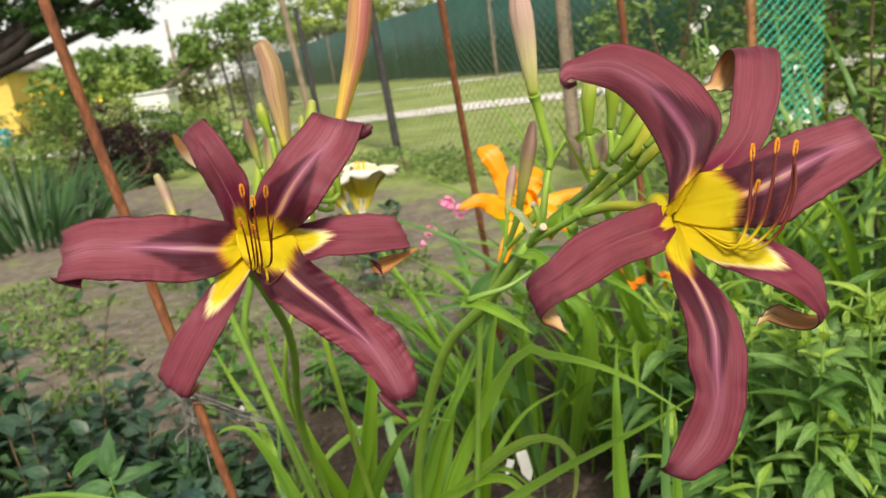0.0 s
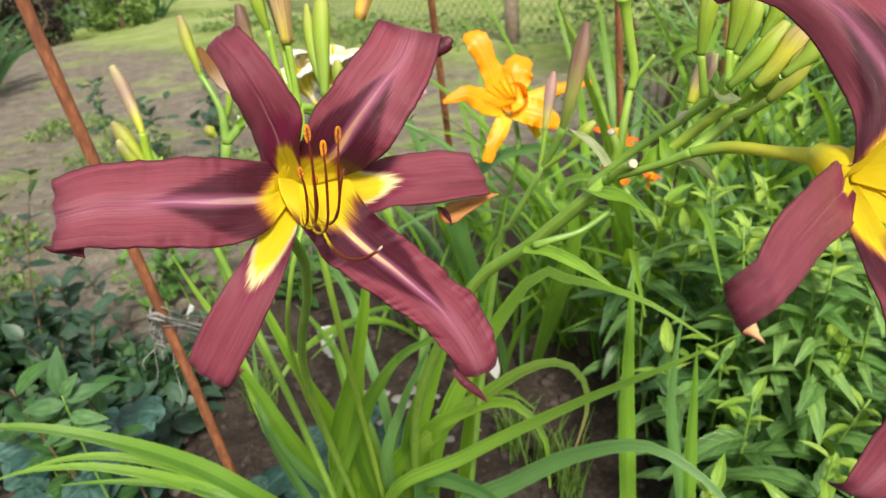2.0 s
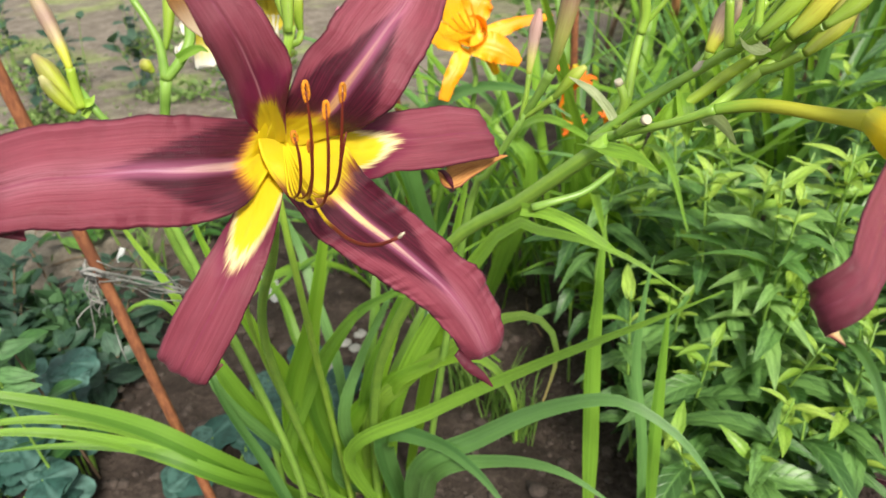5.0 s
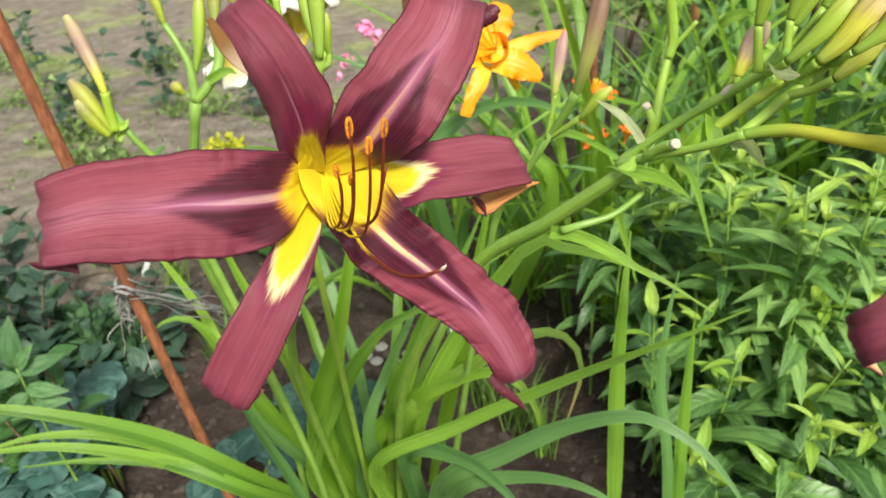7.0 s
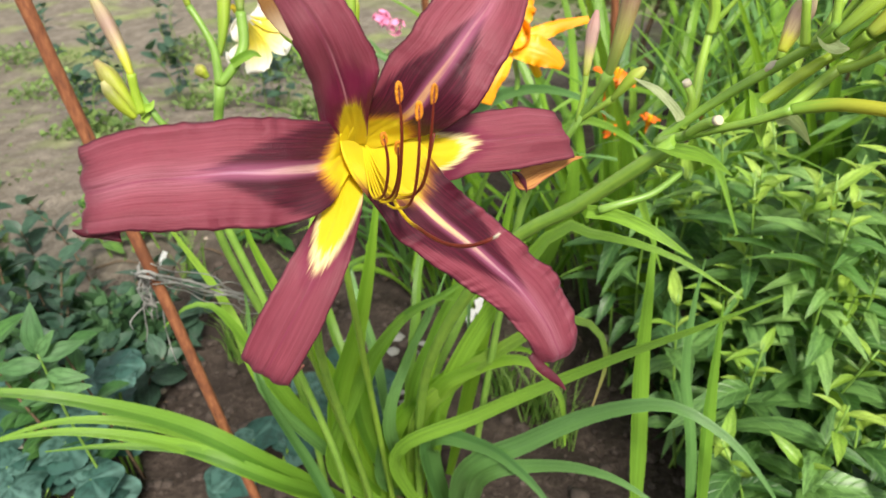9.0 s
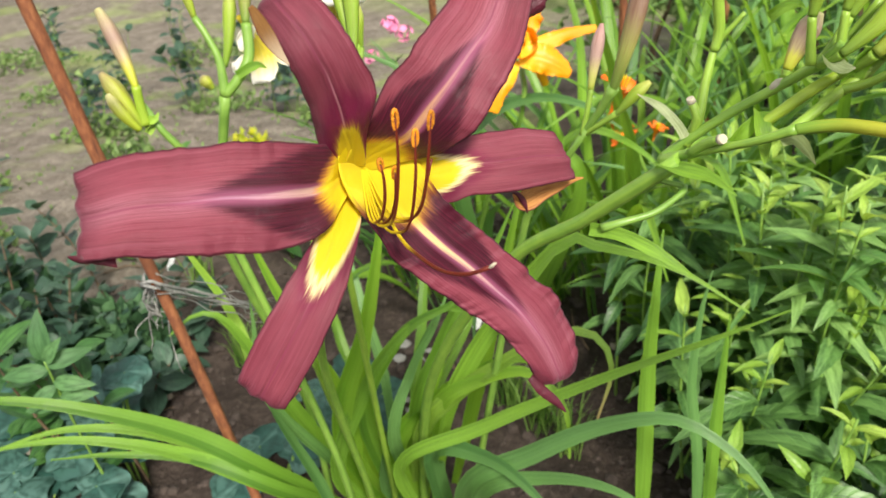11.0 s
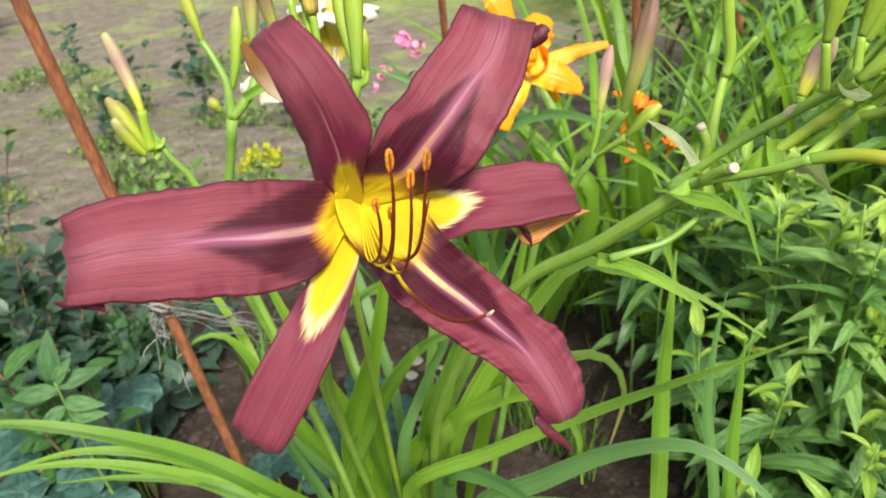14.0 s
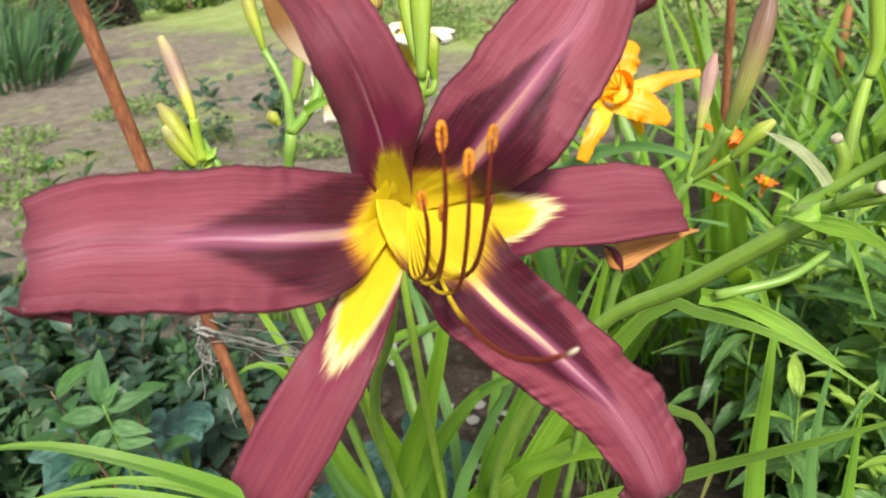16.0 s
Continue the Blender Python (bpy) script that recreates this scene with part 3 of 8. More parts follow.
def tube_mesh(name, pts, radii, mat, sides=8, rings=20, ridges=0, ridge=0.0, close=True):
    """A tube along a smooth curve; radii as many as pts."""
    rows = spline([(*p, r) for p, r in zip(pts, radii)], rings)
    p, r = rows[:, :3], np.maximum(rows[:, 3], 1e-5)
    n, t = carried_normals(p, 0, (0.31, -0.87, 0.38) if abs(unit(p[1] - p[0])[1]) < 0.9 else (0.9, 0.1, 0.4))
    b = np.cross(t, n)
    verts, uvs, faces = [], [], []
    for i in range(rings):
        for j in range(sides):
            a = 2 * math.pi * j / sides
            k = r[i] * (1 + (ridge * math.cos(ridges * a) if ridges else 0))
            verts.append(p[i] + k * (math.cos(a) * n[i] + math.sin(a) * b[i]))
            uvs.append((i / (rings - 1), j / sides))
    for i in range(rings - 1):
        for j in range(sides):
            j2 = (j + 1) % sides
            faces.append((i * sides + j, i * sides + j2, (i + 1) * sides + j2, (i + 1) * sides + j))
    if close:
        faces.append(tuple(range(sides - 1, -1, -1)))
        faces.append(tuple((rings - 1) * sides + j for j in range(sides)))
    me = mesh_of(name, verts, faces, uvs, [mat])
    for k in (-1, -2) if close else ():
        me.polygons[k].use_smooth = False
    return me


def ribbon_mesh(name, p, half, n, t, mats, across, lift, edge=None, way=None, nick=None):
    """A blade along p. lift(u, v): how far a point stands off along the normal, in half-widths; edge(u, v): a shift along the blade."""
    side = np.cross(t, n)
    L, verts, uvs, faces = len(p), [], [], []
    for i in range(L):
        u = i / (L - 1)
        for j in range(across):
            v = -1 + 2 * j / (across - 1)
            q = p[i] + side[i] * (v * half[i] * (nick(u, v) if nick else 1.0)) + n[i] * (lift(u, v) * half[i])
            if edge:
                q = q + (t[i] if way is None else way) * (edge(u, v) * half[i])
            verts.append(q)
            uvs.append((u, 0.5 + v / 2))
    for i in range(L - 1):
        for j in range(across - 1):
            a = i * across + j
            faces.append((a, a + 1, a + across + 1, a + across))
    return mesh_of(name, verts, faces, uvs, mats)


def curl_on(p, h, n, r, degrees, taper=0.8, steps=10):
    """Roll a blade's end backwards, on from its last point."""
    tan = unit(p[-1] - p[-2])
    nor = unit(n - np.dot(n, tan) * tan)
    c = p[-1] - nor * r
    pts, hs = [], []
    for i in range(1, steps + 1):
        a = radians(degrees) * i / steps
        pts.append(c + r * (1 - 0.25 * i / steps) * (nor * math.cos(a) + tan * math.sin(a)))
        hs.append(h * (1 - (1 - taper) * i / steps))
    return np.array(pts), np.array(hs)


def petal(name, rows, normal, parent, front, back, label="", curl=None, camber=0.12, ruffle=0.05, waves=7.0, phase=0.0, ref=0.45, twist=0.0, edge=(0.0, 0.0), trough=0.0, n_along=64):
    """One tepal. rows: x, y, z, half-width from throat to tip; normal: the way its face looks half-way out; curl: radius, degrees, taper, lean."""
    s = spline(rows, n_along)
    p, h, way = s[:, :3], s[:, 3], None
    k = int(ref * (n_along - 1))
    n, t = carried_normals(p, k, normal)
    if curl:
        extra, eh = curl_on(p, h[-1], n[-1], curl[0], curl[1], curl[2], 16)
        way, over = t[-1].copy(), np.cross(t[-1], n[-1])
        p, h = np.vstack([p, extra]), np.concatenate([h, eh])
        n, t = carried_normals(p, k, normal)
        p[-16:] += over * curl[3] * np.linspace(1 / 16, 1, 16)[:, None]
    if twist:
        for i in range(len(p)):
            a = radians(twist) * max(0.0, (i - k) / (len(p) - k))
            n[i] = n[i] * math.cos(a) + np.cross(t[i], n[i]) * math.sin(a)
    end = len(p) - 1

    def lift(u, v):
        w = 2.4 * ruffle * (abs(v) ** 3) * min(1, u * 2.5) * (noise.noise((u * waves * 2.0, math.copysign(2.0, v), phase)) + 0.5 * noise.noise((u * waves * 5.0, math.copysign(5.0, v), phase)))
        keel = -0.05 * math.exp(-(v / 0.07) ** 2)
        w += 0.010 * math.sin(13 * v + phase) * min(1, 3 * u) + 0.02 * noise.noise((u * 9, v * 3, phase))
        return -camber * v * v * (1 - trough) + w + keel + trough * v * v * max(0.0, 1 - 2.2 * u)

    def slide(u, v):
        return (edge[0] * v * v + edge[1] * v) * smooth(0.4, 0.8, u) + (0.02 + 0.8 * ruffle) * abs(v) ** 4 * noise.noise((u * 22 + phase, v * 3, 5.0))

    def rim(u, v):
        f = noise.noise((u * 34 + phase, math.copysign(3.0, v), 7.0)) + 0.6 * noise.noise((u * 80 + phase, math.copysign(4.0, v), 3.0))
        return 1 + (0.012 + 0.7 * ruffle * smooth(0.2, 0.7, u)) * v * v * f

    frill = np.array([1 + (0.02 + 0.45 * ruffle) * noise.noise((i * 0.55, phase, 2.0)) for i in range(len(p))])
    me = ribbon_mesh(name, p, h * frill, n, t, [front, back], 25, lift, slide, way, rim)
    ob = part(name, me, parent, label)
    sol = ob.modifiers.new("thickness", "SOLIDIFY")
    sol.thickness, sol.offset, sol.material_offset = 0.0005, 1.0, 1
    # the front is the side that the normals leave
    sol.offset = -1.0
    return ob


def strap(name, pts, width, mat, parent, face=(0.0, -0.55, 0.83), fold=0.45, n=38, label="", tip=0.05, grow=0.55, lens=0.0):
    """A long daylily leaf, folded along its keel."""
    p = spline(pts, n)
    t = tangents(p)
    f = np.asarray(face, dtype=float)
    nor = np.array([unit(f - np.dot(f, q) * q) for q in t])
    u = np.linspace(0, 1, n)
    half = 0.5 * width * np.minimum(1.0, grow + (1 - grow) * np.minimum(1, u / 0.3)) * np.clip((1 - u) / 0.45, tip, 1) ** 0.75
    me = ribbon_mesh(name, p, half, nor, t, [mat], 7, lambda a, v: fold * abs(v) * (1 - 0.5 * a) - 0.06 * v * v)
    return part(name, me, parent, label)


def bud(pts, r, mat, parent, label="", sides=12, blunt=0.45):
    rr = [r * 0.42, r * 0.68, r * 0.92, r * 0.98, r * blunt]
    p = spline(pts, 5)
    return part("bud", tube_mesh("bud", p, rr, mat, sides, 22, 3, 0.10), parent, label)


def blade_leaf_mesh(name, length, width, mat, fold=0.25, droop=0.25, across=5, along=9, shape=0.8, tooth=0.0):
    """A pointed leaf from the origin along +x, its face up."""
    verts, uvs, faces = [], [], []
    for i in range(along):
        u = i / (along - 1)
        w = 0.5 * width * (math.sin(math.pi * min(1, u ** shape)) ** 0.85) + (0.03 * width if i == 0 else 0)
        for j in range(across):
            v = -1 + 2 * j / (across - 1)
            k = 1 + tooth * ((i % 2) * 2 - 1) * (abs(v) > 0.9)
            verts.append((length * u, v * w * k, fold * abs(v) * w - droop * length * u * u))
            uvs.append((u, 0.5 + v / 2))
    for i in range(along - 1):
        for j in range(across - 1):
            a = i * across + j
            faces.append((a, a + across, a + across + 1, a + 1))
    return mesh_of(name, verts, faces, uvs, [mat])


def aim(place, along, up, scale=1.0):
    """A pose with x along a direction and z as near to up as may be."""
    x = Vector(along).normalized()
    y = Vector(up).cross(x)
    y = y.normalized() if y.length > 1e-6 else Vector((0, 1, 0))
    z = x.cross(y)
    m = Matrix((x, y, z)).transposed().to_4x4()
    return Matrix.Translation(place) @ m @ Matrix.Scale(scale, 4)


def ground_z(x, y):
    far = -0.20 * smooth(1.3, 3.6, y)
    near = 1 - smooth(2.5, 5.0, math.hypot(x, y - 1))
    rough = 0.012 * noise.noise((x * 9, y * 9, 0.3)) + 0.007 * noise.noise((x * 31, y * 31, 1.7)) + 0.004 * noise.noise((x * 80, y * 80, 4.1))
    return far + near * rough + 0.015 * noise.noise((x * 0.9, y * 0.9, 8.0))


# ---- ground ----
def graded(lo, hi, a, b, step, outer):
    """Grid lines: even between a and b, then wider and wider out to lo and hi."""
    mid = list(np.arange(a, b + step / 2, step))
    left, right, d, x = [], [], step, a
    while x > lo:
        d *= outer
        x -= d
        left.append(max(x, lo))
    d, x = step, mid[-1]
    while x < hi:
        d *= outer
        x += d
        right.append(min(x, hi))
    return left[::-1] + mid + right


gx, gy = graded(-900, 900, -1.1, 0.9, 0.0125, 1.09), graded(-900, 900, 0.25, 2.3, 0.0125, 1.08)
gv = [(x, y, ground_z(x, y)) for y in gy for x in gx]
gf = [(j * len(gx) + i, j * len(gx) + i + 1, (j + 1) * len(gx) + i + 1, (j + 1) * len(gx) + i) for j in range(len(gy) - 1) for i in range(len(gx) - 1)]
solo("ground", mesh_of("ground", gv, gf, None, [GROUND]), "garden ground of dark bed soil, trodden path and grass", "ground", "", "structure")


def strip(name, a, b, c, d, lift, mat, n=40):
    """A wavy-edged strip on the ground between the lines a-b and c-d."""
    verts, faces = [], []
    for i in range(n):
        s = i / (n - 1)
        for k, (p, q) in enumerate(((a, b), (c, d))):
            x, y = p[0] * (1 - s) + q[0] * s, p[1] * (1 - s) + q[1] * s
            y += 0.12 * noise.noise((x * 1.3, k * 5.0, 2.0))
            verts.append((x, y, ground_z(x, y) + lift))
    for i in range(n - 1):
        faces.append((2 * i, 2 * i + 2, 2 * i + 3, 2 * i + 1))
    return mesh_of(name, verts, faces, None, [mat])


solo("road", strip("road", (-14, 15.6), (9, 6.6), (-14, 17.0), (9, 7.9), 0.012, GRAVEL), "pale gravel lane across the grass", "road", "", "structure")
solo("road_track", strip("road_track", (-10, 24.6), (16, 9.9), (-10, 25.8), (16, 10.7), 0.012, GRAVEL_WORN), "second pale wheel track in the grass", "road", "", "structure")

# ---- first bloom and its scape ----
scape = thing("daylily_scape", (-0.105, 0.62, 0.0), "green daylily scape with one wide-open maroon and yellow bloom", "flower stalk")
part("stem", tube_mesh("stem", [(-0.105, 0.62, -0.01), (-0.108, 0.58, 0.12), (-0.1170, 0.4781, 0.3565), (-0.0967, 0.4082, 0.4628), (-0.0922, 0.3719, 0.5009), (-0.099, 0.362, 0.527), (-0.094, 0.348, 0.535)],
                         [0.0030, 0.0029, 0.0027, 0.0025, 0.0024, 0.0024, 0.0028], STEM, 10, 40), scape)
bloom = part("bloom", tube_mesh("bloom", [(-0.095, 0.350, 0.534), (-0.090, 0.338, 0.541), (-0.0823, 0.3198, 0.5470), (-0.0823, 0.3153, 0.5492)], [0.003, 0.0042, 0.0046, 0.0046], THROAT, 24, 16, 0, 0, False), scape, "spidery maroon daylily bloom with a yellow throat")


def blade_tepal(name, rows, parent, front, back, curl=None, camber=0.12, ruffle=0.05, waves=6.0, phase=0.0, dish=0.0, trough=0.3, n_along=130):
    """One tepal. rows: its middle and the vector to one margin, from throat to fold; curl: radius, degrees, taper, lean and a straight run on."""
    s = spline(rows, n_along)
    p, w = s[:, :3], s[:, 3:6]
    t = tangents(p)
    u = np.linspace(0, 1, n_along)
    way = None
    if curl:
        r, degrees, taper, lean, run = curl
        axis = unit(w[-1])
        nor = unit(np.cross(axis, t[-1]))
        way = np.cross(nor, axis)
        steps = 18
        extra = []
        for k in range(1, steps + 1):
            f = k / steps
            a = radians(degrees) * min(1.0, f / 0.7)
            q = p[-1] - nor * r + r * (nor * math.cos(a) + way * math.sin(a))
            if f > 0.7:
                q = q + (way * math.cos(a) - nor * math.sin(a)) * run * (f - 0.7) / 0.3
            extra.append(np.concatenate([q + axis * lean * f ** 1.5, w[-1] * (1 - (1 - taper) * f)]))
        extra = np.array(extra)
        p, w = np.vstack([p, extra[:, :3]]), np.vstack([w, extra[:, 3:]])
        t = tangents(p)
        u = np.concatenate([u, 1 + 0.16 * np.arange(1, steps + 1) / steps])
    across, verts, uvs, faces = 27, [], [], []
    for i in range(len(p)):
        half = np.linalg.norm(w[i])
        nor, x = unit(np.cross(w[i], t[i])), min(1.0, u[i])
        for j in range(across):
            v = -1 + 2 * j / (across - 1)
            k, sg = abs(v), math.copysign(2.0, v)
            wave = noise.noise((x * waves * 1.6, sg, phase)) + 0.5 * noise.noise((x * waves * 4.0, sg * 2.5, phase))
            lift = 2.2 * ruffle * k ** 3 * min(1, x * 2.2) * wave - camber * v * v * min(1, x * 2.5)
            lift += -0.045 * math.exp(-(v / 0.06) ** 2) + 0.014 * math.sin(9 * v + phase) * min(1, 3 * x) + 0.06 * noise.noise((x * 6, v * 2.2, phase))
            lift += trough * v * v * max(0.0, 1 - 2.4 * x)
            nick = 1 + (0.020 + 0.60 * ruffle * smooth(0.25, 0.8, x)) * v * v * (noise.noise((x * 13 + phase, sg, 7.0)) + 0.55 * noise.noise((x * 37 + phase, sg * 2, 3.0)))
            q = p[i] + w[i] * (v * nick) + nor * (lift * half)
            if way is not None:
                q = q + way * (dish * (v * v - 0.3) * half * smooth(0.6, 1.0, x) * (1.0 if u[i] <= 1 else max(0.0, 1 - (u[i] - 1) / 0.08)))
                q = q + way * (0.05 * half * noise.noise((v * 4.0, phase, 9.0)) * smooth(0.85, 1.0, x))
            verts.append(q)
            uvs.append((u[i], 0.5 + v / 2))
    for i in range(len(p) - 1):
        for j in range(across - 1):
            a = i * across + j
            faces.append((a, a + 1, a + across + 1, a + across))
    ob = part(name, mesh_of(name, verts, faces, uvs, [front, back]), parent)
    sol = ob.modifiers.new("thickness", "SOLIDIFY")
    sol.thickness, sol.offset, sol.material_offset = 0.00045, -1.0, 1
    return ob


# rows, curl, camber, ruffle, waves, phase, dish, trough
PET1 = {
    "petal": ([(-0.0822, 0.3150, 0.5530, 0.0009, 0.0032, 0.0030), (-0.0873, 0.3102, 0.5527, 0.0019, 0.0070, 0.0067), (-0.0925, 0.3017, 0.5536, 0.0026, 0.0095, 0.0090), (-0.1038, 0.2920, 0.5582, 0.0020, 0.0083, 0.0117), (-0.1149, 0.2868, 0.5619, 0.0017, 0.0077, 0.0115), (-0.1254, 0.2828, 0.5643, 0.0014, 0.0071, 0.0109), (-0.1356, 0.2801, 0.5662, 0.0012, 0.0063, 0.0101), (-0.1465, 0.2806, 0.5649, 0.0013, 0.0048, 0.0093)],
              (0.0030, 165, 0.80, -0.0040, 0.005), 0.08, 0.050, 5.5, 0.3, 0.34, 0.25),
    "sepal": ([(-0.0822, 0.3151, 0.5524, 0.0029, -0.0024, 0.0026), (-0.0829, 0.3091, 0.5617, 0.0051, -0.0042, 0.0046), (-0.0836, 0.3036, 0.5703, 0.0086, -0.0071, 0.0077), (-0.0851, 0.2997, 0.5817, 0.0079, -0.0047, 0.0060), (-0.0875, 0.2985, 0.5906, 0.0074, -0.0026, 0.0048), (-0.0909, 0.3010, 0.5977, 0.0069, -0.0021, 0.0042), (-0.0956, 0.3069, 0.6035, 0.0063, -0.0027, 0.0036)],
              (0.0034, 172, 0.90, -0.0030, 0.0030), 0.20, 0.03, 3.0, 1.0, 0.10, 0.25),
    "petal.b": ([(-0.0822, 0.3150, 0.5530, 0.0035, 0.0012, -0.0018), (-0.0743, 0.3117, 0.5582, 0.0076, 0.0012, -0.0039), (-0.0665, 0.3049, 0.5645, 0.0102, -0.0019, -0.0053), (-0.0602, 0.3022, 0.5726, 0.0113, -0.0042, -0.0067), (-0.0539, 0.3029, 0.5792, 0.0112, -0.0022, -0.0064), (-0.0477, 0.3060, 0.5852, 0.0116, -0.0008, -0.0062), (-0.0413, 0.3108, 0.5908, 0.0112, 0.0010, -0.0052), (-0.0363, 0.3176, 0.5973, 0.0105, 0.0015, -0.0041)],
                (0.0042, 175, 0.45, 0.0050, 0.004), 0.12, 0.045, 4.0, 2.0, 0.30, 0.25),
    "sepal.b": ([(-0.0822, 0.3166, 0.5524, -0.0003, -0.0024, -0.0038), (-0.0702, 0.3145, 0.5505, -0.0004, -0.0033, -0.0053), (-0.0582, 0.3087, 0.5499, -0.0005, -0.0045, -0.0072), (-0.0487, 0.3105, 0.5504, 0.0002, -0.0045, -0.0076), (-0.0386, 0.3130, 0.5490, 0.0008, -0.0046, -0.0082), (-0.0280, 0.3161, 0.5476, 0.0015, -0.0042, -0.0081), (-0.0170, 0.3193, 0.5451, 0.0026, -0.0031, -0.0071)],
                (0.0018, 174, 0.22, 0.0000, 0.0030), 0.14, 0.03, 3.0, 0.0, 0.10, 0.25),
    "petal.c": ([(-0.0835, 0.3225, 0.5600, -0.0012, -0.0006, -0.0003), (-0.0812, 0.3200, 0.5565, -0.0052, -0.0026, 0.0005), (-0.0778, 0.3150, 0.5520, -0.0100, -0.0034, 0.0008), (-0.0742, 0.3084, 0.5472, -0.0114, -0.0030, -0.0002), (-0.0687, 0.3013, 0.5410, -0.0106, -0.0015, -0.0025), (-0.0622, 0.2982, 0.5333, -0.0123, -0.0040, -0.0022), (-0.0544, 0.2972, 0.5249, -0.0125, -0.0043, -0.0018), (-0.0464, 0.2966, 0.5154, -0.0122, -0.0043, -0.0011), (-0.0381, 0.2965, 0.5050, -0.0121, -0.0042, -0.0005), (-0.0314, 0.2952, 0.4935, -0.0107, -0.0034, -0.0001), (-0.0269, 0.2929, 0.4812, -0.0083, -0.0026, 0.0002)],
                (0.0060, 40, 0.6, 0.0, 0.0005), 0.10, 0.115, 9.0, 0.7, -0.45, 0.75),
    "sepal.c": ([(-0.0822, 0.3166, 0.5524, -0.0043, -0.0012, 0.0004), (-0.0862, 0.3088, 0.5462, -0.0050, -0.0013, 0.0005), (-0.0902, 0.2973, 0.5411, -0.0067, -0.0018, 0.0006), (-0.0958, 0.2888, 0.5340, -0.0075, 0.0000, 0.0020), (-0.1022, 0.2826, 0.5262, -0.0074, 0.0011, 0.0033), (-0.1093, 0.2790, 0.5170, -0.0069, 0.0019, 0.0044), (-0.1169, 0.2773, 0.5062, -0.0056, 0.0022, 0.0052)],
                (0.0036, 170, 0.85, -0.0020, 0.0050), 0.18, 0.03, 3.0, 0.4, 0.10, 0.20),
}


def throat(rowsets, reach, parent, tight=0.985, back=(0.0004, 0.0026, -0.0020)):
    """The round funnel that the tepals spring from: rings through their middle lines, out to that length."""
    lines = []
    for rows in rowsets:
        q = spline(rows, 200)[:, :3]
        d = np.concatenate([[0], np.cumsum(np.linalg.norm(np.diff(q, axis=0), axis=1))])
        lines.append((q, d))
    rings, each, verts, uvs, faces = 14, 8, [], [], []
    for i in range(rings):
        f = i / (rings - 1)
        six = np.array([[np.interp(w * f, d, q[:, k]) for k in range(3)] for (q, d), w in zip(lines, reach)])
        six = six + np.array(back)
        mid = six.mean(axis=0)
        six = mid + (six - mid) * (0.995 - (1 - tight) * (1 - f) ** 0.8)
        for k in range(6):
            a, b, c, e = six[k - 1], six[k], six[(k + 1) % 6], six[(k + 2) % 6]
            for j in range(each):
                t = j / each
                verts.append(0.5 * (2 * b + (c - a) * t + (2 * a - 5 * b + 4 * c - e) * t * t + (3 * b - a - 3 * c + e) * t ** 3))
                uvs.append((0.5 + 0.5 * i / (rings - 1), (k + t) / 6 * 2))
    n = 6 * each
    for i in range(rings - 1):
        for j in range(n):
            faces.append((i * n + j, i * n + (j + 1) % n, (i + 1) * n + (j + 1) % n, (i + 1) * n + j))
    part("throat", mesh_of("throat", verts, faces, uvs, [THROAT]), parent)


throat([q[0] for q in PET1.values()], (0.0135, 0.0145, 0.0135, 0.0170, 0.0150, 0.0150), bloom, 0.86)
for nm, (rows, curl, cam_, ruf, wav, ph, dsh, tr) in PET1.items():
    base = nm.split(".")[0]
    blade_tepal(base, rows, bloom, SKIN1[nm], PETAL_BACK if base == "petal" else BACK, curl, cam_, ruf, wav, ph, dsh, tr)

petal("petal_tip", [(-0.0366, 0.2918, 0.4823, 0.0013), (-0.0333, 0.2902, 0.4777, 0.0018), (-0.0291, 0.2893, 0.4724, 0.0014), (-0.0259, 0.2888, 0.4674, 0.0003)], (0.30, -0.75, 0.58), bloom, TIP_DARK, TIP_DARK, "dark twisted tip", None, 0.5, 0.06, 4.0, 0.2, 0.5, 40.0, (0.0, 0.0), 0.0, 24)

petal("petal_tip", [(-0.1432, 0.2775, 0.5554, 0.0012), (-0.1468, 0.2772, 0.5552, 0.0016), (-0.1492, 0.2765, 0.5560, 0.0011), (-0.1512, 0.2755, 0.5579, 0.0002)], (0.3911, -0.9161, -0.0884), bloom, TIP_DARK, TIP_DARK, "dark rolled-under tip", None, 0.6, 0.05, 4.0, 0.6, 0.5, 20.0, (0.0, 0.0), 0.0, 24)

petal("petal_tip", [(-0.0107, 0.3200, 0.5361, 0.0002), (-0.0142, 0.3212, 0.5353, 0.0010), (-0.0182, 0.3222, 0.5334, 0.0018), (-0.0237, 0.3228, 0.5318, 0.0030), (-0.0276, 0.3226, 0.5306, 0.0040), (-0.0303, 0.3222, 0.5302, 0.0033), (-0.0332, 0.3218, 0.5331, 0.0008)], (0.1, -0.8, 0.6), bloom, BACK_FLAP, BACK_FLAP, "tan recurved tip with a dark rim", None, 0.25, 0.05, 3.0, 0.4, 0.5, 0.0, (0.0, 0.0), 0.0, 40)

petal("petal_tip", [(-0.0340, 0.3206, 0.5342, 0.0002), (-0.0318, 0.3208, 0.5330, 0.0007), (-0.0300, 0.3206, 0.5303, 0.0010), (-0.0292, 0.3208, 0.5277, 0.0005), (-0.0290, 0.3210, 0.5257, 0.0002)], (0.1, -0.8, 0.6), bloom, TIP_DARK, TIP_DARK, "dark notched tip", None, 0.5, 0.05, 3.0, 0.4, 0.5, 0.0, (0.0, 0.0), 0.0, 20)

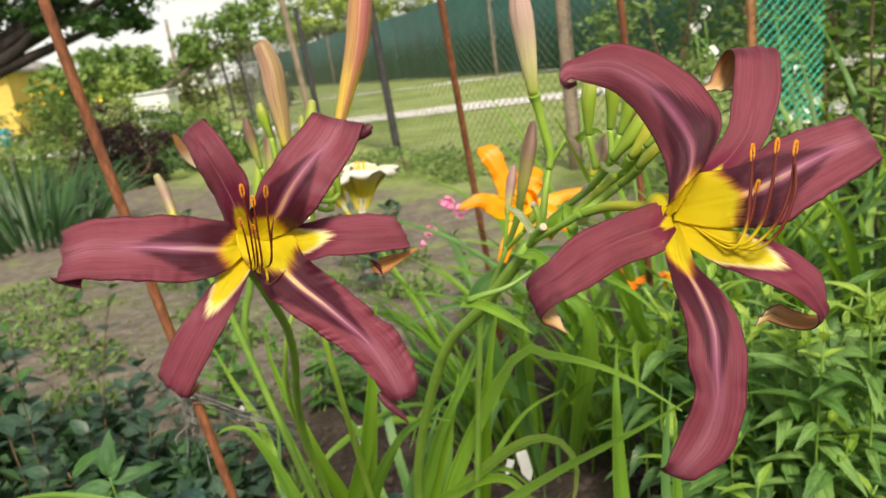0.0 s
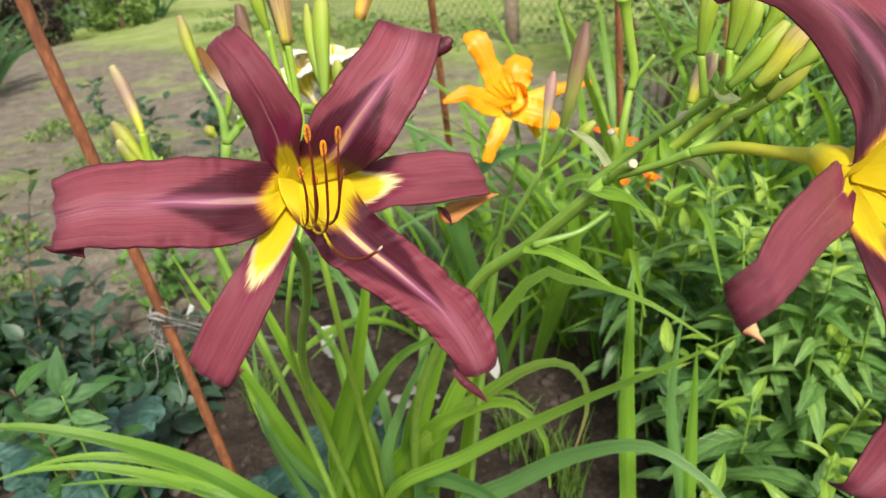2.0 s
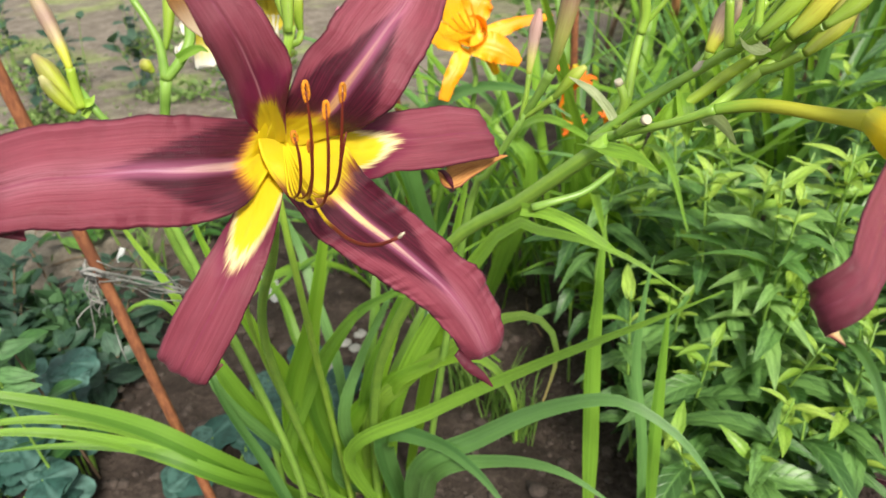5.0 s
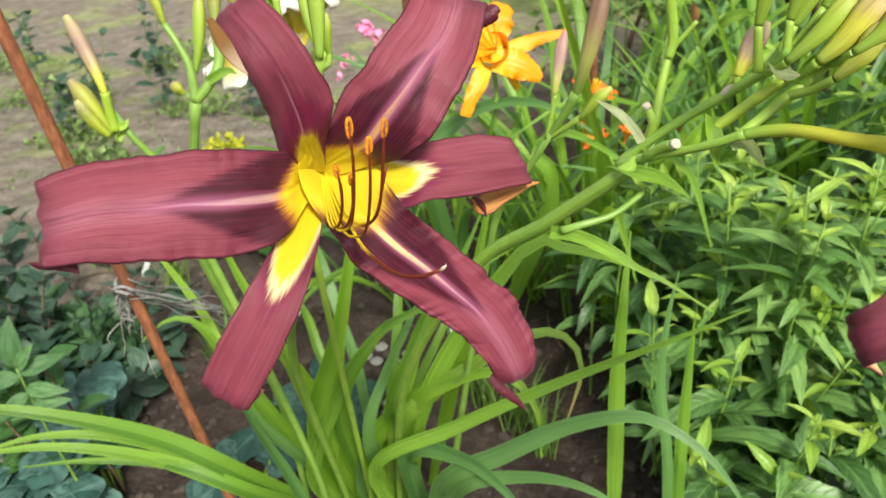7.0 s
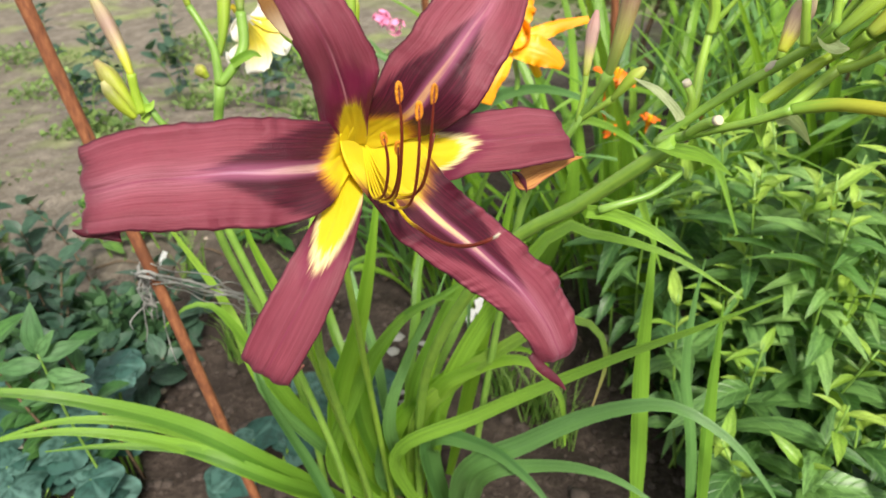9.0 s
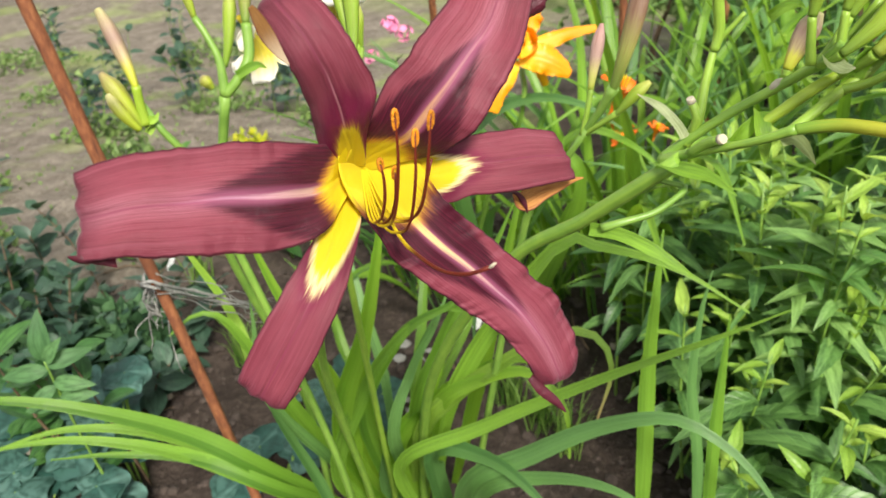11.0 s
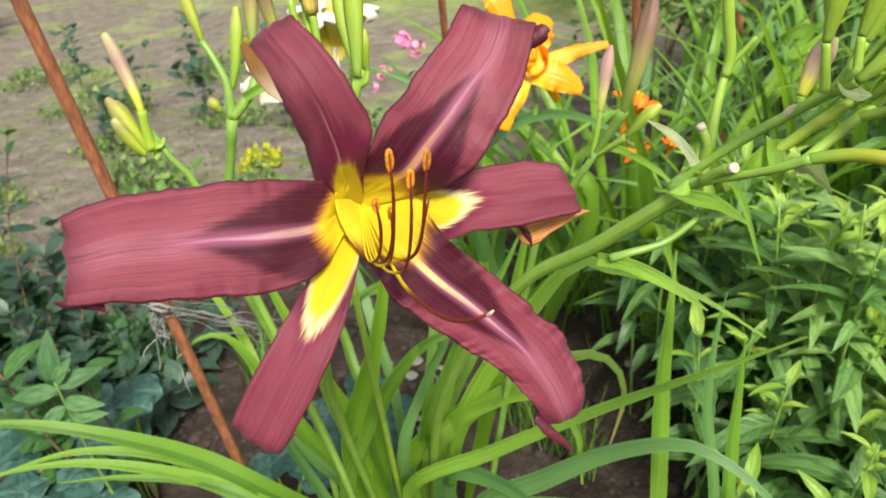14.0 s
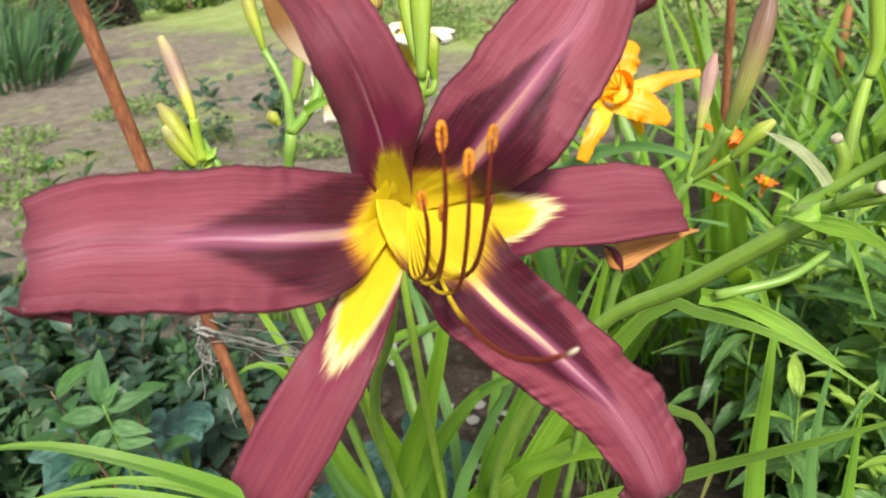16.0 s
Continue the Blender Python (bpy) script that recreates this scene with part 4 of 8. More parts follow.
petal("petal_tip", [(-0.1014, 0.3035, 0.6032, 0.0007), (-0.1002, 0.3032, 0.6004, 0.0015), (-0.0987, 0.3025, 0.5965, 0.0020), (-0.0967, 0.3015, 0.5921, 0.0013), (-0.0947, 0.3008, 0.5888, 0.0002)], (0.1, -0.8, 0.6), bloom, BACK_SHADED, BACK_SHADED, "tan recurved underside with a maroon rim", None, 0.25, 0.04, 3.0, 0.4, 0.5, 0.0, (0.0, 0.0), 0.0, 40)


petal("petal_tip", [(-0.0318, 0.3215, 0.5884, 0.0009), (-0.0286, 0.3205, 0.5899, 0.0020), (-0.0254, 0.3200, 0.5919, 0.0026), (-0.0230, 0.3205, 0.5931, 0.0020), (-0.0220, 0.3215, 0.5924, 0.0007)], (0.3, -0.8, 0.4), bloom, TIP_DARK, TIP_DARK, "dark rolled tip", None, 0.7, 0.05, 3.0, 0.9, 0.5, 0.0, (0.0, 0.0), 0.0, 30)


def stamen(pts, r, parent, anther=0.0055, axis=None, open_loop=True):
    part("filament", tube_mesh("filament", pts, [r * 0.45, r * 0.8] + [r] * (len(pts) - 3) + [r * 0.6], FILAMENT, 8, 26), parent)
    if anther:
        e = np.asarray(pts[-1], dtype=float)
        d = unit(np.asarray(pts[-1]) - np.asarray(pts[-2])) if axis is None else unit(axis)
        s = unit(np.cross(d, (0.3, -0.9, 0.3)))
        loop = [e - d * anther * 0.9 - s * 0.0004, e - d * anther * 0.3 - s * 0.0006, e + d * anther * 0.55 - s * 0.0005, e + d * anther * 0.8, e + d * anther * 0.55 + s * 0.0005, e - d * anther * 0.3 + s * 0.0006, e - d * anther * 0.8 + s * 0.0003]
        part("anther", tube_mesh("anther", loop, [0.0003, 0.0004, 0.00042, 0.00042, 0.00042, 0.0004, 0.0002], ANTHER, 7, 30), parent)


F0 = (-0.0803, 0.3190, 0.5542)
stamen([F0, (-0.0807, 0.2971, 0.5459), (-0.0781, 0.2889, 0.5482), (-0.0765, 0.2838, 0.5556), (-0.0760, 0.2819, 0.5623), (-0.0764, 0.2813, 0.5674)], 0.00041, bloom, 0.0020)
stamen([F0, (-0.0795, 0.2965, 0.5451), (-0.0759, 0.2864, 0.5480), (-0.0739, 0.2811, 0.5552), (-0.0723, 0.2775, 0.5693), (-0.0720, 0.2767, 0.5801)], 0.00041, bloom, 0.0030)
stamen([F0, (-0.0775, 0.2958, 0.5441), (-0.0734, 0.2849, 0.5459), (-0.0708, 0.2790, 0.5521), (-0.0690, 0.2746, 0.5648), (-0.0681, 0.2740, 0.5760)], 0.00041, bloom, 0.0026)
stamen([F0, (-0.0749, 0.2987, 0.5455), (-0.0696, 0.2881, 0.5480), (-0.0668, 0.2819, 0.5557), (-0.0650, 0.2786, 0.5682), (-0.0636, 0.2783, 0.5781)], 0.00041, bloom, 0.0028)
stamen([F0, (-0.0764, 0.2986, 0.5451), (-0.0710, 0.2897, 0.5464), (-0.0677, 0.2837, 0.5526), (-0.0654, 0.2816, 0.5614), (-0.0636, 0.2822, 0.5667)], 0.00041, bloom, 0)
stamen([F0, (-0.0787, 0.2985, 0.5447), (-0.0759, 0.2904, 0.5469), (-0.0736, 0.2855, 0.5549), (-0.0729, 0.2845, 0.5633)], 0.00042, bloom, 0.0020)
part("style", tube_mesh("style", [F0, (-0.0738, 0.2940, 0.5415), (-0.0699, 0.2752, 0.5436), (-0.0655, 0.2624, 0.5461), (-0.0609, 0.2547, 0.5494), (-0.0571, 0.2507, 0.5529)], [0.0005] * 5 + [0.00045], FILAMENT, 8, 26), bloom)
part("stigma", tube_mesh("stigma", [(-0.0570, 0.2506, 0.5529), (-0.0564, 0.2499, 0.5538), (-0.0557, 0.2497, 0.5545)], [0.00032, 0.0004, 0.0002], STIGMA, 8, 8), bloom)

# ---- branched scape with the second bloom ----
branchy = thing("daylily_scape", (-0.06, 0.62, 0.0), "branched green daylily scape with maroon bloom and many buds", "flower stalk")
NECK = two_tone("flower_neck", (0.17, 0.32, 0.035), (0.56, 0.57, 0.05), 0.0, 0.55)
NODE = (0.043, 0.360, 0.517)
part("stem", tube_mesh("stem", [(-0.06, 0.62, -0.01), (-0.058, 0.59, 0.12), (-0.048, 0.52, 0.29), (-0.012, 0.439, 0.428), (0.018, 0.395, 0.477), NODE], [0.0038, 0.0038, 0.0037, 0.0034, 0.0033, 0.0034], STEM, 12, 40), branchy)
NODE_A = (0.0414, 0.3709, 0.5131)
part("branch", tube_mesh("branch", [NODE, NODE_A, (0.0517, 0.3649, 0.5252), (0.0641, 0.3590, 0.5358), (0.0758, 0.3525, 0.5454), (0.0806, 0.3463, 0.5519), (0.0828, 0.3407, 0.5567), (0.0843, 0.3350, 0.5644)], [0.0034, 0.0028, 0.0020, 0.0019, 0.0019, 0.0020, 0.0022, 0.0019], STEM, 10, 40), branchy)
part("branch", tube_mesh("branch", [NODE, NODE_A, (0.0461, 0.3545, 0.5222), (0.0528, 0.3413, 0.5292), (0.0586, 0.3320, 0.5346), (0.0652, 0.3249, 0.5401)], [0.0032, 0.0026, 0.0018, 0.0016, 0.0016, 0.0019], STEM, 10, 30), branchy)
part("neck", tube_mesh("neck", [(0.0650, 0.3257, 0.5395), (0.0693, 0.3225, 0.5410), (0.0745, 0.3165, 0.5432), (0.0786, 0.3082, 0.5448), (0.0825, 0.2990, 0.5459), (0.0869, 0.2895, 0.5471), (0.0857, 0.2755, 0.5510)], [0.0019, 0.0022, 0.0023, 0.0023, 0.0023, 0.0026, 0.0038], NECK, 12, 40), branchy, "smooth yellow-green flower neck")
part("branch", tube_mesh("branch", [(0.0645, 0.3267, 0.5390), (0.0760, 0.3303, 0.5439), (0.0850, 0.3321, 0.5489), (0.0931, 0.3334, 0.5530), (0.0986, 0.3334, 0.5582)], [0.0018, 0.0019, 0.0020, 0.0021, 0.0018], STEM_PALE, 10, 20), branchy)
part("branch", tube_mesh("branch", [(0.0526, 0.3460, 0.5252), (0.0608, 0.3444, 0.5324), (0.0700, 0.3425, 0.5392), (0.0796, 0.3400, 0.5471), (0.0872, 0.3384, 0.5520)], [0.0010, 0.0017, 0.0021, 0.0022, 0.0019], STEM_YELLOW, 10, 24), branchy, "yellow-green side branch")
part("branch", tube_mesh("branch", [(0.0478, 0.3668, 0.5196), (0.0531, 0.3686, 0.5295), (0.0568, 0.3729, 0.5414), (0.0601, 0.3760, 0.5513), (0.0621, 0.3774, 0.5559), (0.0661, 0.3755, 0.5615), (0.0701, 0.3737, 0.5672)], [0.0022, 0.0022, 0.0018, 0.0016, 0.0014, 0.0011, 0.0009], STEM_PALE, 10, 30), branchy)
part("stub", tube_mesh("stub", [(0.0449, 0.3564, 0.5212), (0.0474, 0.3494, 0.5276), (0.0492, 0.3439, 0.5311)], [0.0020, 0.0020, 0.0019], STEM, 10, 8), branchy)
part("stub_end", tube_mesh("stub_end", [(0.0491, 0.3441, 0.5310), (0.0496, 0.3425, 0.5319)], [0.0020, 0.0018], STIGMA, 12, 3), branchy, "pale dry cut end")
part("stub", tube_mesh("stub", [(0.0504, 0.3668, 0.5240), (0.0512, 0.3660, 0.5307), (0.0498, 0.3688, 0.5368)], [0.0019, 0.0018, 0.0017], STEM_PALE, 10, 8), branchy)
part("stub_end", tube_mesh("stub_end", [(0.0498, 0.3686, 0.5366), (0.0489, 0.3687, 0.5385)], [0.0018, 0.0015], STIGMA, 12, 3), branchy, "pale dry cut end")
part("stub_end", tube_mesh("stub_end", [(0.0726, 0.3540, 0.5432), (0.0743, 0.3534, 0.5455), (0.0764, 0.3530, 0.5464)], [0.0012, 0.0018, 0.0014], STIGMA, 10, 4), branchy, "pale dry cut end")
# long stalk with a tall cream bud
part("branch", tube_mesh("branch", [(0.0608, 0.3760, 0.5534), (0.0622, 0.3766, 0.5611), (0.0602, 0.3770, 0.5743), (0.0580, 0.3763, 0.5871), (0.0570, 0.3756, 0.5921)], [0.0018, 0.0021, 0.0022, 0.0024, 0.0036], STEM_PALE, 10, 30), branchy)
bud([(0.0569, 0.3754, 0.5915), (0.0565, 0.3750, 0.6014), (0.0560, 0.3739, 0.6166), (0.0551, 0.3723, 0.6301), (0.0541, 0.3710, 0.6485)], 0.0058, BUD_CREAM, branchy, "tall cream and mauve bud")


def bract(pts, w, parent, mat=STEM_PALE, face=(0.1, -0.9, 0.4)):
    strap("bract", pts, w, mat, parent, face, 0.5, 16, "", 0.03, 1.0)


bract([(0.0372, 0.3710, 0.5122), (0.0406, 0.3559, 0.5154), (0.0474, 0.3446, 0.5159), (0.0525, 0.3338, 0.5129)], 0.0068, branchy, STRAP, (0.1, -0.8, 0.6))
bract([(0.0467, 0.3658, 0.5234), (0.0449, 0.3699, 0.5279), (0.0416, 0.3790, 0.5323), (0.0372, 0.3904, 0.5345)], 0.0042, branchy, BRACT)
bract([(0.0056, 0.3557, 0.4951), (0.0141, 0.3478, 0.4957), (0.0256, 0.3366, 0.4916), (0.0362, 0.3262, 0.4849)], 0.0052, branchy, STRAP)
bract([(0.0632, 0.3301, 0.5346), (0.0695, 0.3320, 0.5335), (0.0754, 0.3329, 0.5285), (0.0808, 0.3325, 0.5215)], 0.0050, branchy, BRACT)
bract([(0.0638, 0.3457, 0.5391), (0.0625, 0.3413, 0.5354), (0.0625, 0.3386, 0.5310), (0.0623, 0.3350, 0.5230)], 0.0070, branchy, STRAP_LIGHT)
bract([(0.0541, 0.3435, 0.5293), (0.0565, 0.3428, 0.5325), (0.0591, 0.3431, 0.5357), (0.0610, 0.3445, 0.5383)], 0.0060, branchy, STRAP_LIGHT)
bract([(0.0813, 0.3395, 0.5583), (0.0812, 0.3355, 0.5575), (0.0834, 0.3322, 0.5565), (0.0868, 0.3305, 0.5565)], 0.0060, branchy, BRACT)
bract([(0.0878, 0.3320, 0.5533), (0.0899, 0.3321, 0.5578), (0.0933, 0.3317, 0.5600), (0.0973, 0.3301, 0.5603)], 0.0062, branchy, STRAP_LIGHT)
part("branch", tube_mesh("branch", [(0.0385, 0.3650, 0.5065), (0.0435, 0.3554, 0.5075), (0.0387, 0.3524, 0.5052), (0.0283, 0.3494, 0.5017), (0.0159, 0.3498, 0.4994), (0.0087, 0.3518, 0.4971)], [0.001, 0.0012, 0.0013, 0.0014, 0.0016, 0.0018], STEM_MID, 8, 24), branchy, "curved side shoot")
# bud clusters at the branch's end


def stalked_bud(a, b, c, d, r, m):
    r = r * 0.82
    a, b, c, d = (np.array(q) for q in (a, b, c, d))
    part("pedicel", tube_mesh("pedicel", [a, (a + b) / 2 + (0, 0, -0.001), b], [0.0019, 0.0016, r * 0.43], STEM_PALE, 8, 10), branchy)
    bud([b, (b + c) / 2, c, (c + d) / 2, d], r, m, branchy)


stalked_bud((0.0767, 0.3534, 0.5471), (0.0779, 0.3539, 0.5502), (0.0823, 0.3551, 0.5590), (0.0878, 0.3558, 0.5692), 0.0050, BUD_MAUVE)
stalked_bud((0.0817, 0.3423, 0.5552), (0.0829, 0.3333, 0.5608), (0.0912, 0.3302, 0.5696), (0.1017, 0.3293, 0.5832), 0.0044, BUD_GREEN)
stalked_bud((0.0872, 0.3384, 0.5520), (0.0899, 0.3264, 0.5620), (0.0972, 0.3231, 0.5703), (0.1066, 0.3206, 0.5849), 0.0058, BUD_ROSY)
stalked_bud((0.0850, 0.3321, 0.5489), (0.0904, 0.3177, 0.5585), (0.0969, 0.3150, 0.5657), (0.1035, 0.3156, 0.5768), 0.0046, BUD_YELLOW)
stalked_bud((0.0986, 0.3334, 0.5582), (0.0936, 0.3153, 0.5676), (0.1003, 0.3128, 0.5730), (0.1084, 0.3127, 0.5831), 0.0040, BUD_GREEN)
stalked_bud((0.0817, 0.3423, 0.5552), (0.0898, 0.3421, 0.5705), (0.0947, 0.3421, 0.5801), (0.0984, 0.3440, 0.5932), 0.0042, BUD_GREEN)
stalked_bud((0.0831, 0.3414, 0.5561), (0.0982, 0.3396, 0.5761), (0.1031, 0.3390, 0.5846), (0.1060, 0.3394, 0.5948), 0.0042, BUD_GREEN)
stalked_bud((0.0769, 0.3401, 0.5562), (0.0751, 0.3413, 0.5724), (0.0762, 0.3406, 0.5854), (0.0786, 0.3405, 0.6004), 0.0042, BUD_GREEN)
stalked_bud((0.0838, 0.3354, 0.5580), (0.0844, 0.3376, 0.5740), (0.0865, 0.3372, 0.5841), (0.0875, 0.3361, 0.5992), 0.0040, BUD_GREEN)
# small shoot with a leaf on the way up
bract([(0.0737, 0.3638, 0.5674), (0.0781, 0.3635, 0.5701), (0.0837, 0.3627, 0.5711), (0.0870, 0.3621, 0.5690)], 0.004, branchy, STRAP_LIGHT)

bloom2 = part("bloom", tube_mesh("bloom", [(0.0844, 0.2768, 0.5519), (0.0852, 0.2714, 0.5510), (0.0861, 0.2659, 0.5498), (0.0877, 0.2615, 0.5488)], [0.0040, 0.0056, 0.0070, 0.0072], THROAT, 24, 16, 0, 0, False), branchy, "maroon daylily bloom turned aside, yellow throat")
PET2 = {
    "petal": ([(0.0849, 0.2625, 0.5488, 0.0027, -0.0014, 0.0033), (0.0882, 0.2575, 0.5595, 0.0054, -0.0029, 0.0066), (0.0897, 0.2553, 0.5628, 0.0063, -0.0034, 0.0077), (0.0935, 0.2588, 0.5750, 0.0091, -0.0036, 0.0085), (0.0909, 0.2690, 0.5868, 0.0082, -0.0018, 0.0101), (0.0847, 0.2793, 0.5972, 0.0053, 0.0001, 0.0103), (0.0752, 0.2896, 0.6048, 0.0019, 0.0018, 0.0090), (0.0638, 0.2968, 0.6058, 0.0005, 0.0020, 0.0046), (0.0593, 0.2982, 0.6060, -0.0010, 0.0038, 0.0026), (0.0562, 0.2980, 0.6025, -0.0006, 0.0042, 0.0004), (0.0582, 0.2962, 0.5985, 0.0004, 0.0040, -0.0012), (0.0622, 0.2945, 0.5995, 0.0006, 0.0026, -0.0006)],
              None, 0.30, 0.03, 3.0, 0.0, 0.0, 0.2),
    "sepal": ([(0.0883, 0.2629, 0.5504, 0.0032, -0.0020, -0.0025), (0.1021, 0.2620, 0.5623, 0.0042, -0.0026, -0.0032), (0.1149, 0.2649, 0.5738, 0.0050, -0.0031, -0.0038), (0.1209, 0.2703, 0.5823, 0.0068, -0.0029, -0.0032), (0.1262, 0.2770, 0.5915, 0.0081, -0.0022, -0.0022), (0.1300, 0.2847, 0.6014, 0.0082, -0.0012, -0.0009)],
              (0.0080, 200, 0.95, -0.0125, 0.004), 0.12, 0.02, 3.0, 0.0, 0.05, 0.2),
    "petal.b": ([(0.0870, 0.2651, 0.5508, 0.0001, -0.0028, -0.0035), (0.0956, 0.2558, 0.5545, 0.0002, -0.0066, -0.0082), (0.1066, 0.2463, 0.5574, 0.0002, -0.0077, -0.0096), (0.1162, 0.2443, 0.5613, 0.0006, -0.0093, -0.0112), (0.1265, 0.2443, 0.5655, 0.0007, -0.0089, -0.0106), (0.1368, 0.2443, 0.5690, 0.0008, -0.0078, -0.0092), (0.1476, 0.2448, 0.5716, 0.0021, -0.0047, -0.0075)],
                (0.0040, 60, 0.7, 0.0, 0.001), 0.15, 0.07, 4.0, 0.6, 0.35, 0.3),
    "sepal.b": ([(0.0860, 0.2619, 0.5464, -0.0037, -0.0003, -0.0026), (0.0936, 0.2476, 0.5429, -0.0053, -0.0004, -0.0037), (0.0997, 0.2398, 0.5401, -0.0062, -0.0005, -0.0044), (0.1070, 0.2357, 0.5369, -0.0068, -0.0017, -0.0043), (0.1144, 0.2332, 0.5322, -0.0067, -0.0021, -0.0035), (0.1217, 0.2325, 0.5256, -0.0058, -0.0020, -0.0023), (0.1260, 0.2328, 0.5168, -0.0022, -0.0009, -0.0016)],
                (0.0080, 200, 1.7, 0.0125, 0.004), 0.12, 0.02, 3.0, 0.0, 0.0, 0.2),
    "petal.c": ([(0.0852, 0.2639, 0.5463, -0.0026, 0.0036, 0.0005), (0.0830, 0.2502, 0.5406, -0.0031, 0.0042, 0.0006), (0.0818, 0.2440, 0.5375, -0.0036, 0.0049, 0.0007), (0.0830, 0.2303, 0.5298, -0.0067, 0.0051, 0.0002), (0.0834, 0.2206, 0.5206, -0.0075, 0.0051, 0.0008), (0.0815, 0.2148, 0.5097, -0.0078, 0.0050, 0.0019), (0.0801, 0.2116, 0.4979, -0.0061, 0.0043, 0.0031), (0.0749, 0.2107, 0.4860, -0.0058, 0.0045, 0.0040), (0.0670, 0.2114, 0.4766, -0.0037, 0.0023, 0.0031)],
                (0.0050, 60, 0.25, 0.004, 0.004), 0.12, 0.07, 5.0, 1.0, 0.0, 0.3),
    "sepal.c": ([(0.0858, 0.2622, 0.5477, 0.0005, 0.0032, 0.0031), (0.0788, 0.2545, 0.5482, 0.0010, 0.0062, 0.0061), (0.0763, 0.2520, 0.5486, 0.0011, 0.0073, 0.0072), (0.0589, 0.2356, 0.5507, -0.0004, 0.0050, 0.0071), (0.0446, 0.2233, 0.5499, -0.0017, 0.0040, 0.0074), (0.0327, 0.2128, 0.5476, -0.0014, 0.0028, 0.0055)],
                (0.0058, 190, 0.9, -0.0105, 0.004), 0.12, 0.02, 3.0, 0.0, 0.0, 0.2),
}
throat([q[0] for q in PET2.values()], (0.009, 0.012, 0.011, 0.011, 0.011, 0.006), bloom2, 0.95)
for nm, (rows, curl, cam_, ruf, wav, ph, dsh, tr) in PET2.items():
    base = nm.split(".")[0]
    blade_tepal(base, rows, bloom2, SKIN2[nm], PETAL_BACK if base == "petal" else BACK, curl, cam_, ruf, wav, ph, dsh, tr)
G0 = (0.0907, 0.2556, 0.5463)
stamen([G0, (0.0965, 0.2378, 0.5415), (0.1010, 0.2352, 0.5475), (0.1045, 0.2376, 0.5601), (0.1067, 0.2400, 0.5729)], 0.0006, bloom2, 0.0034)
stamen([G0, (0.0982, 0.2370, 0.5425), (0.1051, 0.2327, 0.5494), (0.1100, 0.2339, 0.5619), (0.1132, 0.2363, 0.5746)], 0.0006, bloom2, 0.0030)
stamen([G0, (0.0995, 0.2357, 0.5416), (0.1084, 0.2296, 0.5496), (0.1143, 0.2305, 0.5609), (0.1176, 0.2329, 0.5736)], 0.0006, bloom2, 0.0030)
stamen([G0, (0.0977, 0.2382, 0.5433), (0.1028, 0.2359, 0.5500), (0.1070, 0.2380, 0.5616)], 0.0006, bloom2, 0.0026)
stamen([G0, (0.1009, 0.2346, 0.5413), (0.1084, 0.2279, 0.5472), (0.1142, 0.2279, 0.5586), (0.1164, 0.2306, 0.5689)], 0.0006, bloom2, 0)

# ---- small bud stalk in front of the orange lily ----
small = thing("daylily_scape", (-0.02, 0.60, 0.0), "slim daylily stalk with three mauve-brown buds", "flower stalk")
part("stem", tube_mesh("stem", [(-0.02, 0.60, -0.01), (-0.015, 0.55, 0.15), (0.0160, 0.5017, 0.4079), (0.0257, 0.4797, 0.4516), (0.0374, 0.4663, 0.4810), (0.0414, 0.4607, 0.4921)], [0.0028, 0.0028, 0.0024, 0.002, 0.0018, 0.0018], STEM_MID, 9, 30), small)
part("pedicel", tube_mesh("pedicel", [(0.0396, 0.4624, 0.4886), (0.0426, 0.4630, 0.5020), (0.0451, 0.4657, 0.5129)], [0.0016, 0.0014, 0.0016], STEM_PALE, 8, 8), small)
bud([(0.0446, 0.4651, 0.5116), (0.0470, 0.4682, 0.5193), (0.0500, 0.4720, 0.5282), (0.0524, 0.4751, 0.5358), (0.0541, 0.4770, 0.5414)], 0.0033, BUD_PURPLE, small, "mauve pointed bud", 12, 0.3)
part("pedicel", tube_mesh("pedicel", [(0.0406, 0.4627, 0.4893), (0.0467, 0.4554, 0.5039), (0.0512, 0.4506, 0.5166)], [0.0018, 0.0022, 0.003], STEM_MID, 8, 8), small)
bud([(0.0508, 0.4508, 0.5149), (0.0540, 0.4489, 0.5280), (0.0590, 0.4504, 0.5434), (0.0637, 0.4538, 0.5579), (0.0671, 0.4570, 0.5698)], 0.0046, BUD_BROWN, small, "brown and green bud", 12, 0.4)
part("pedicel", tube_mesh("pedicel", [(0.0406, 0.4624, 0.4888), (0.0467, 0.4545, 0.4967), (0.0531, 0.4485, 0.5039)], [0.0014, 0.0016, 0.0018], STEM_PALE, 8, 8), small)
bud([(0.0524, 0.4483, 0.5034), (0.0563, 0.4462, 0.5086), (0.0600, 0.4450, 0.5134), (0.0634, 0.4433, 0.5172), (0.0663, 0.4422, 0.5200)], 0.0032, BUD_GREEN, small, "", 10, 0.4)

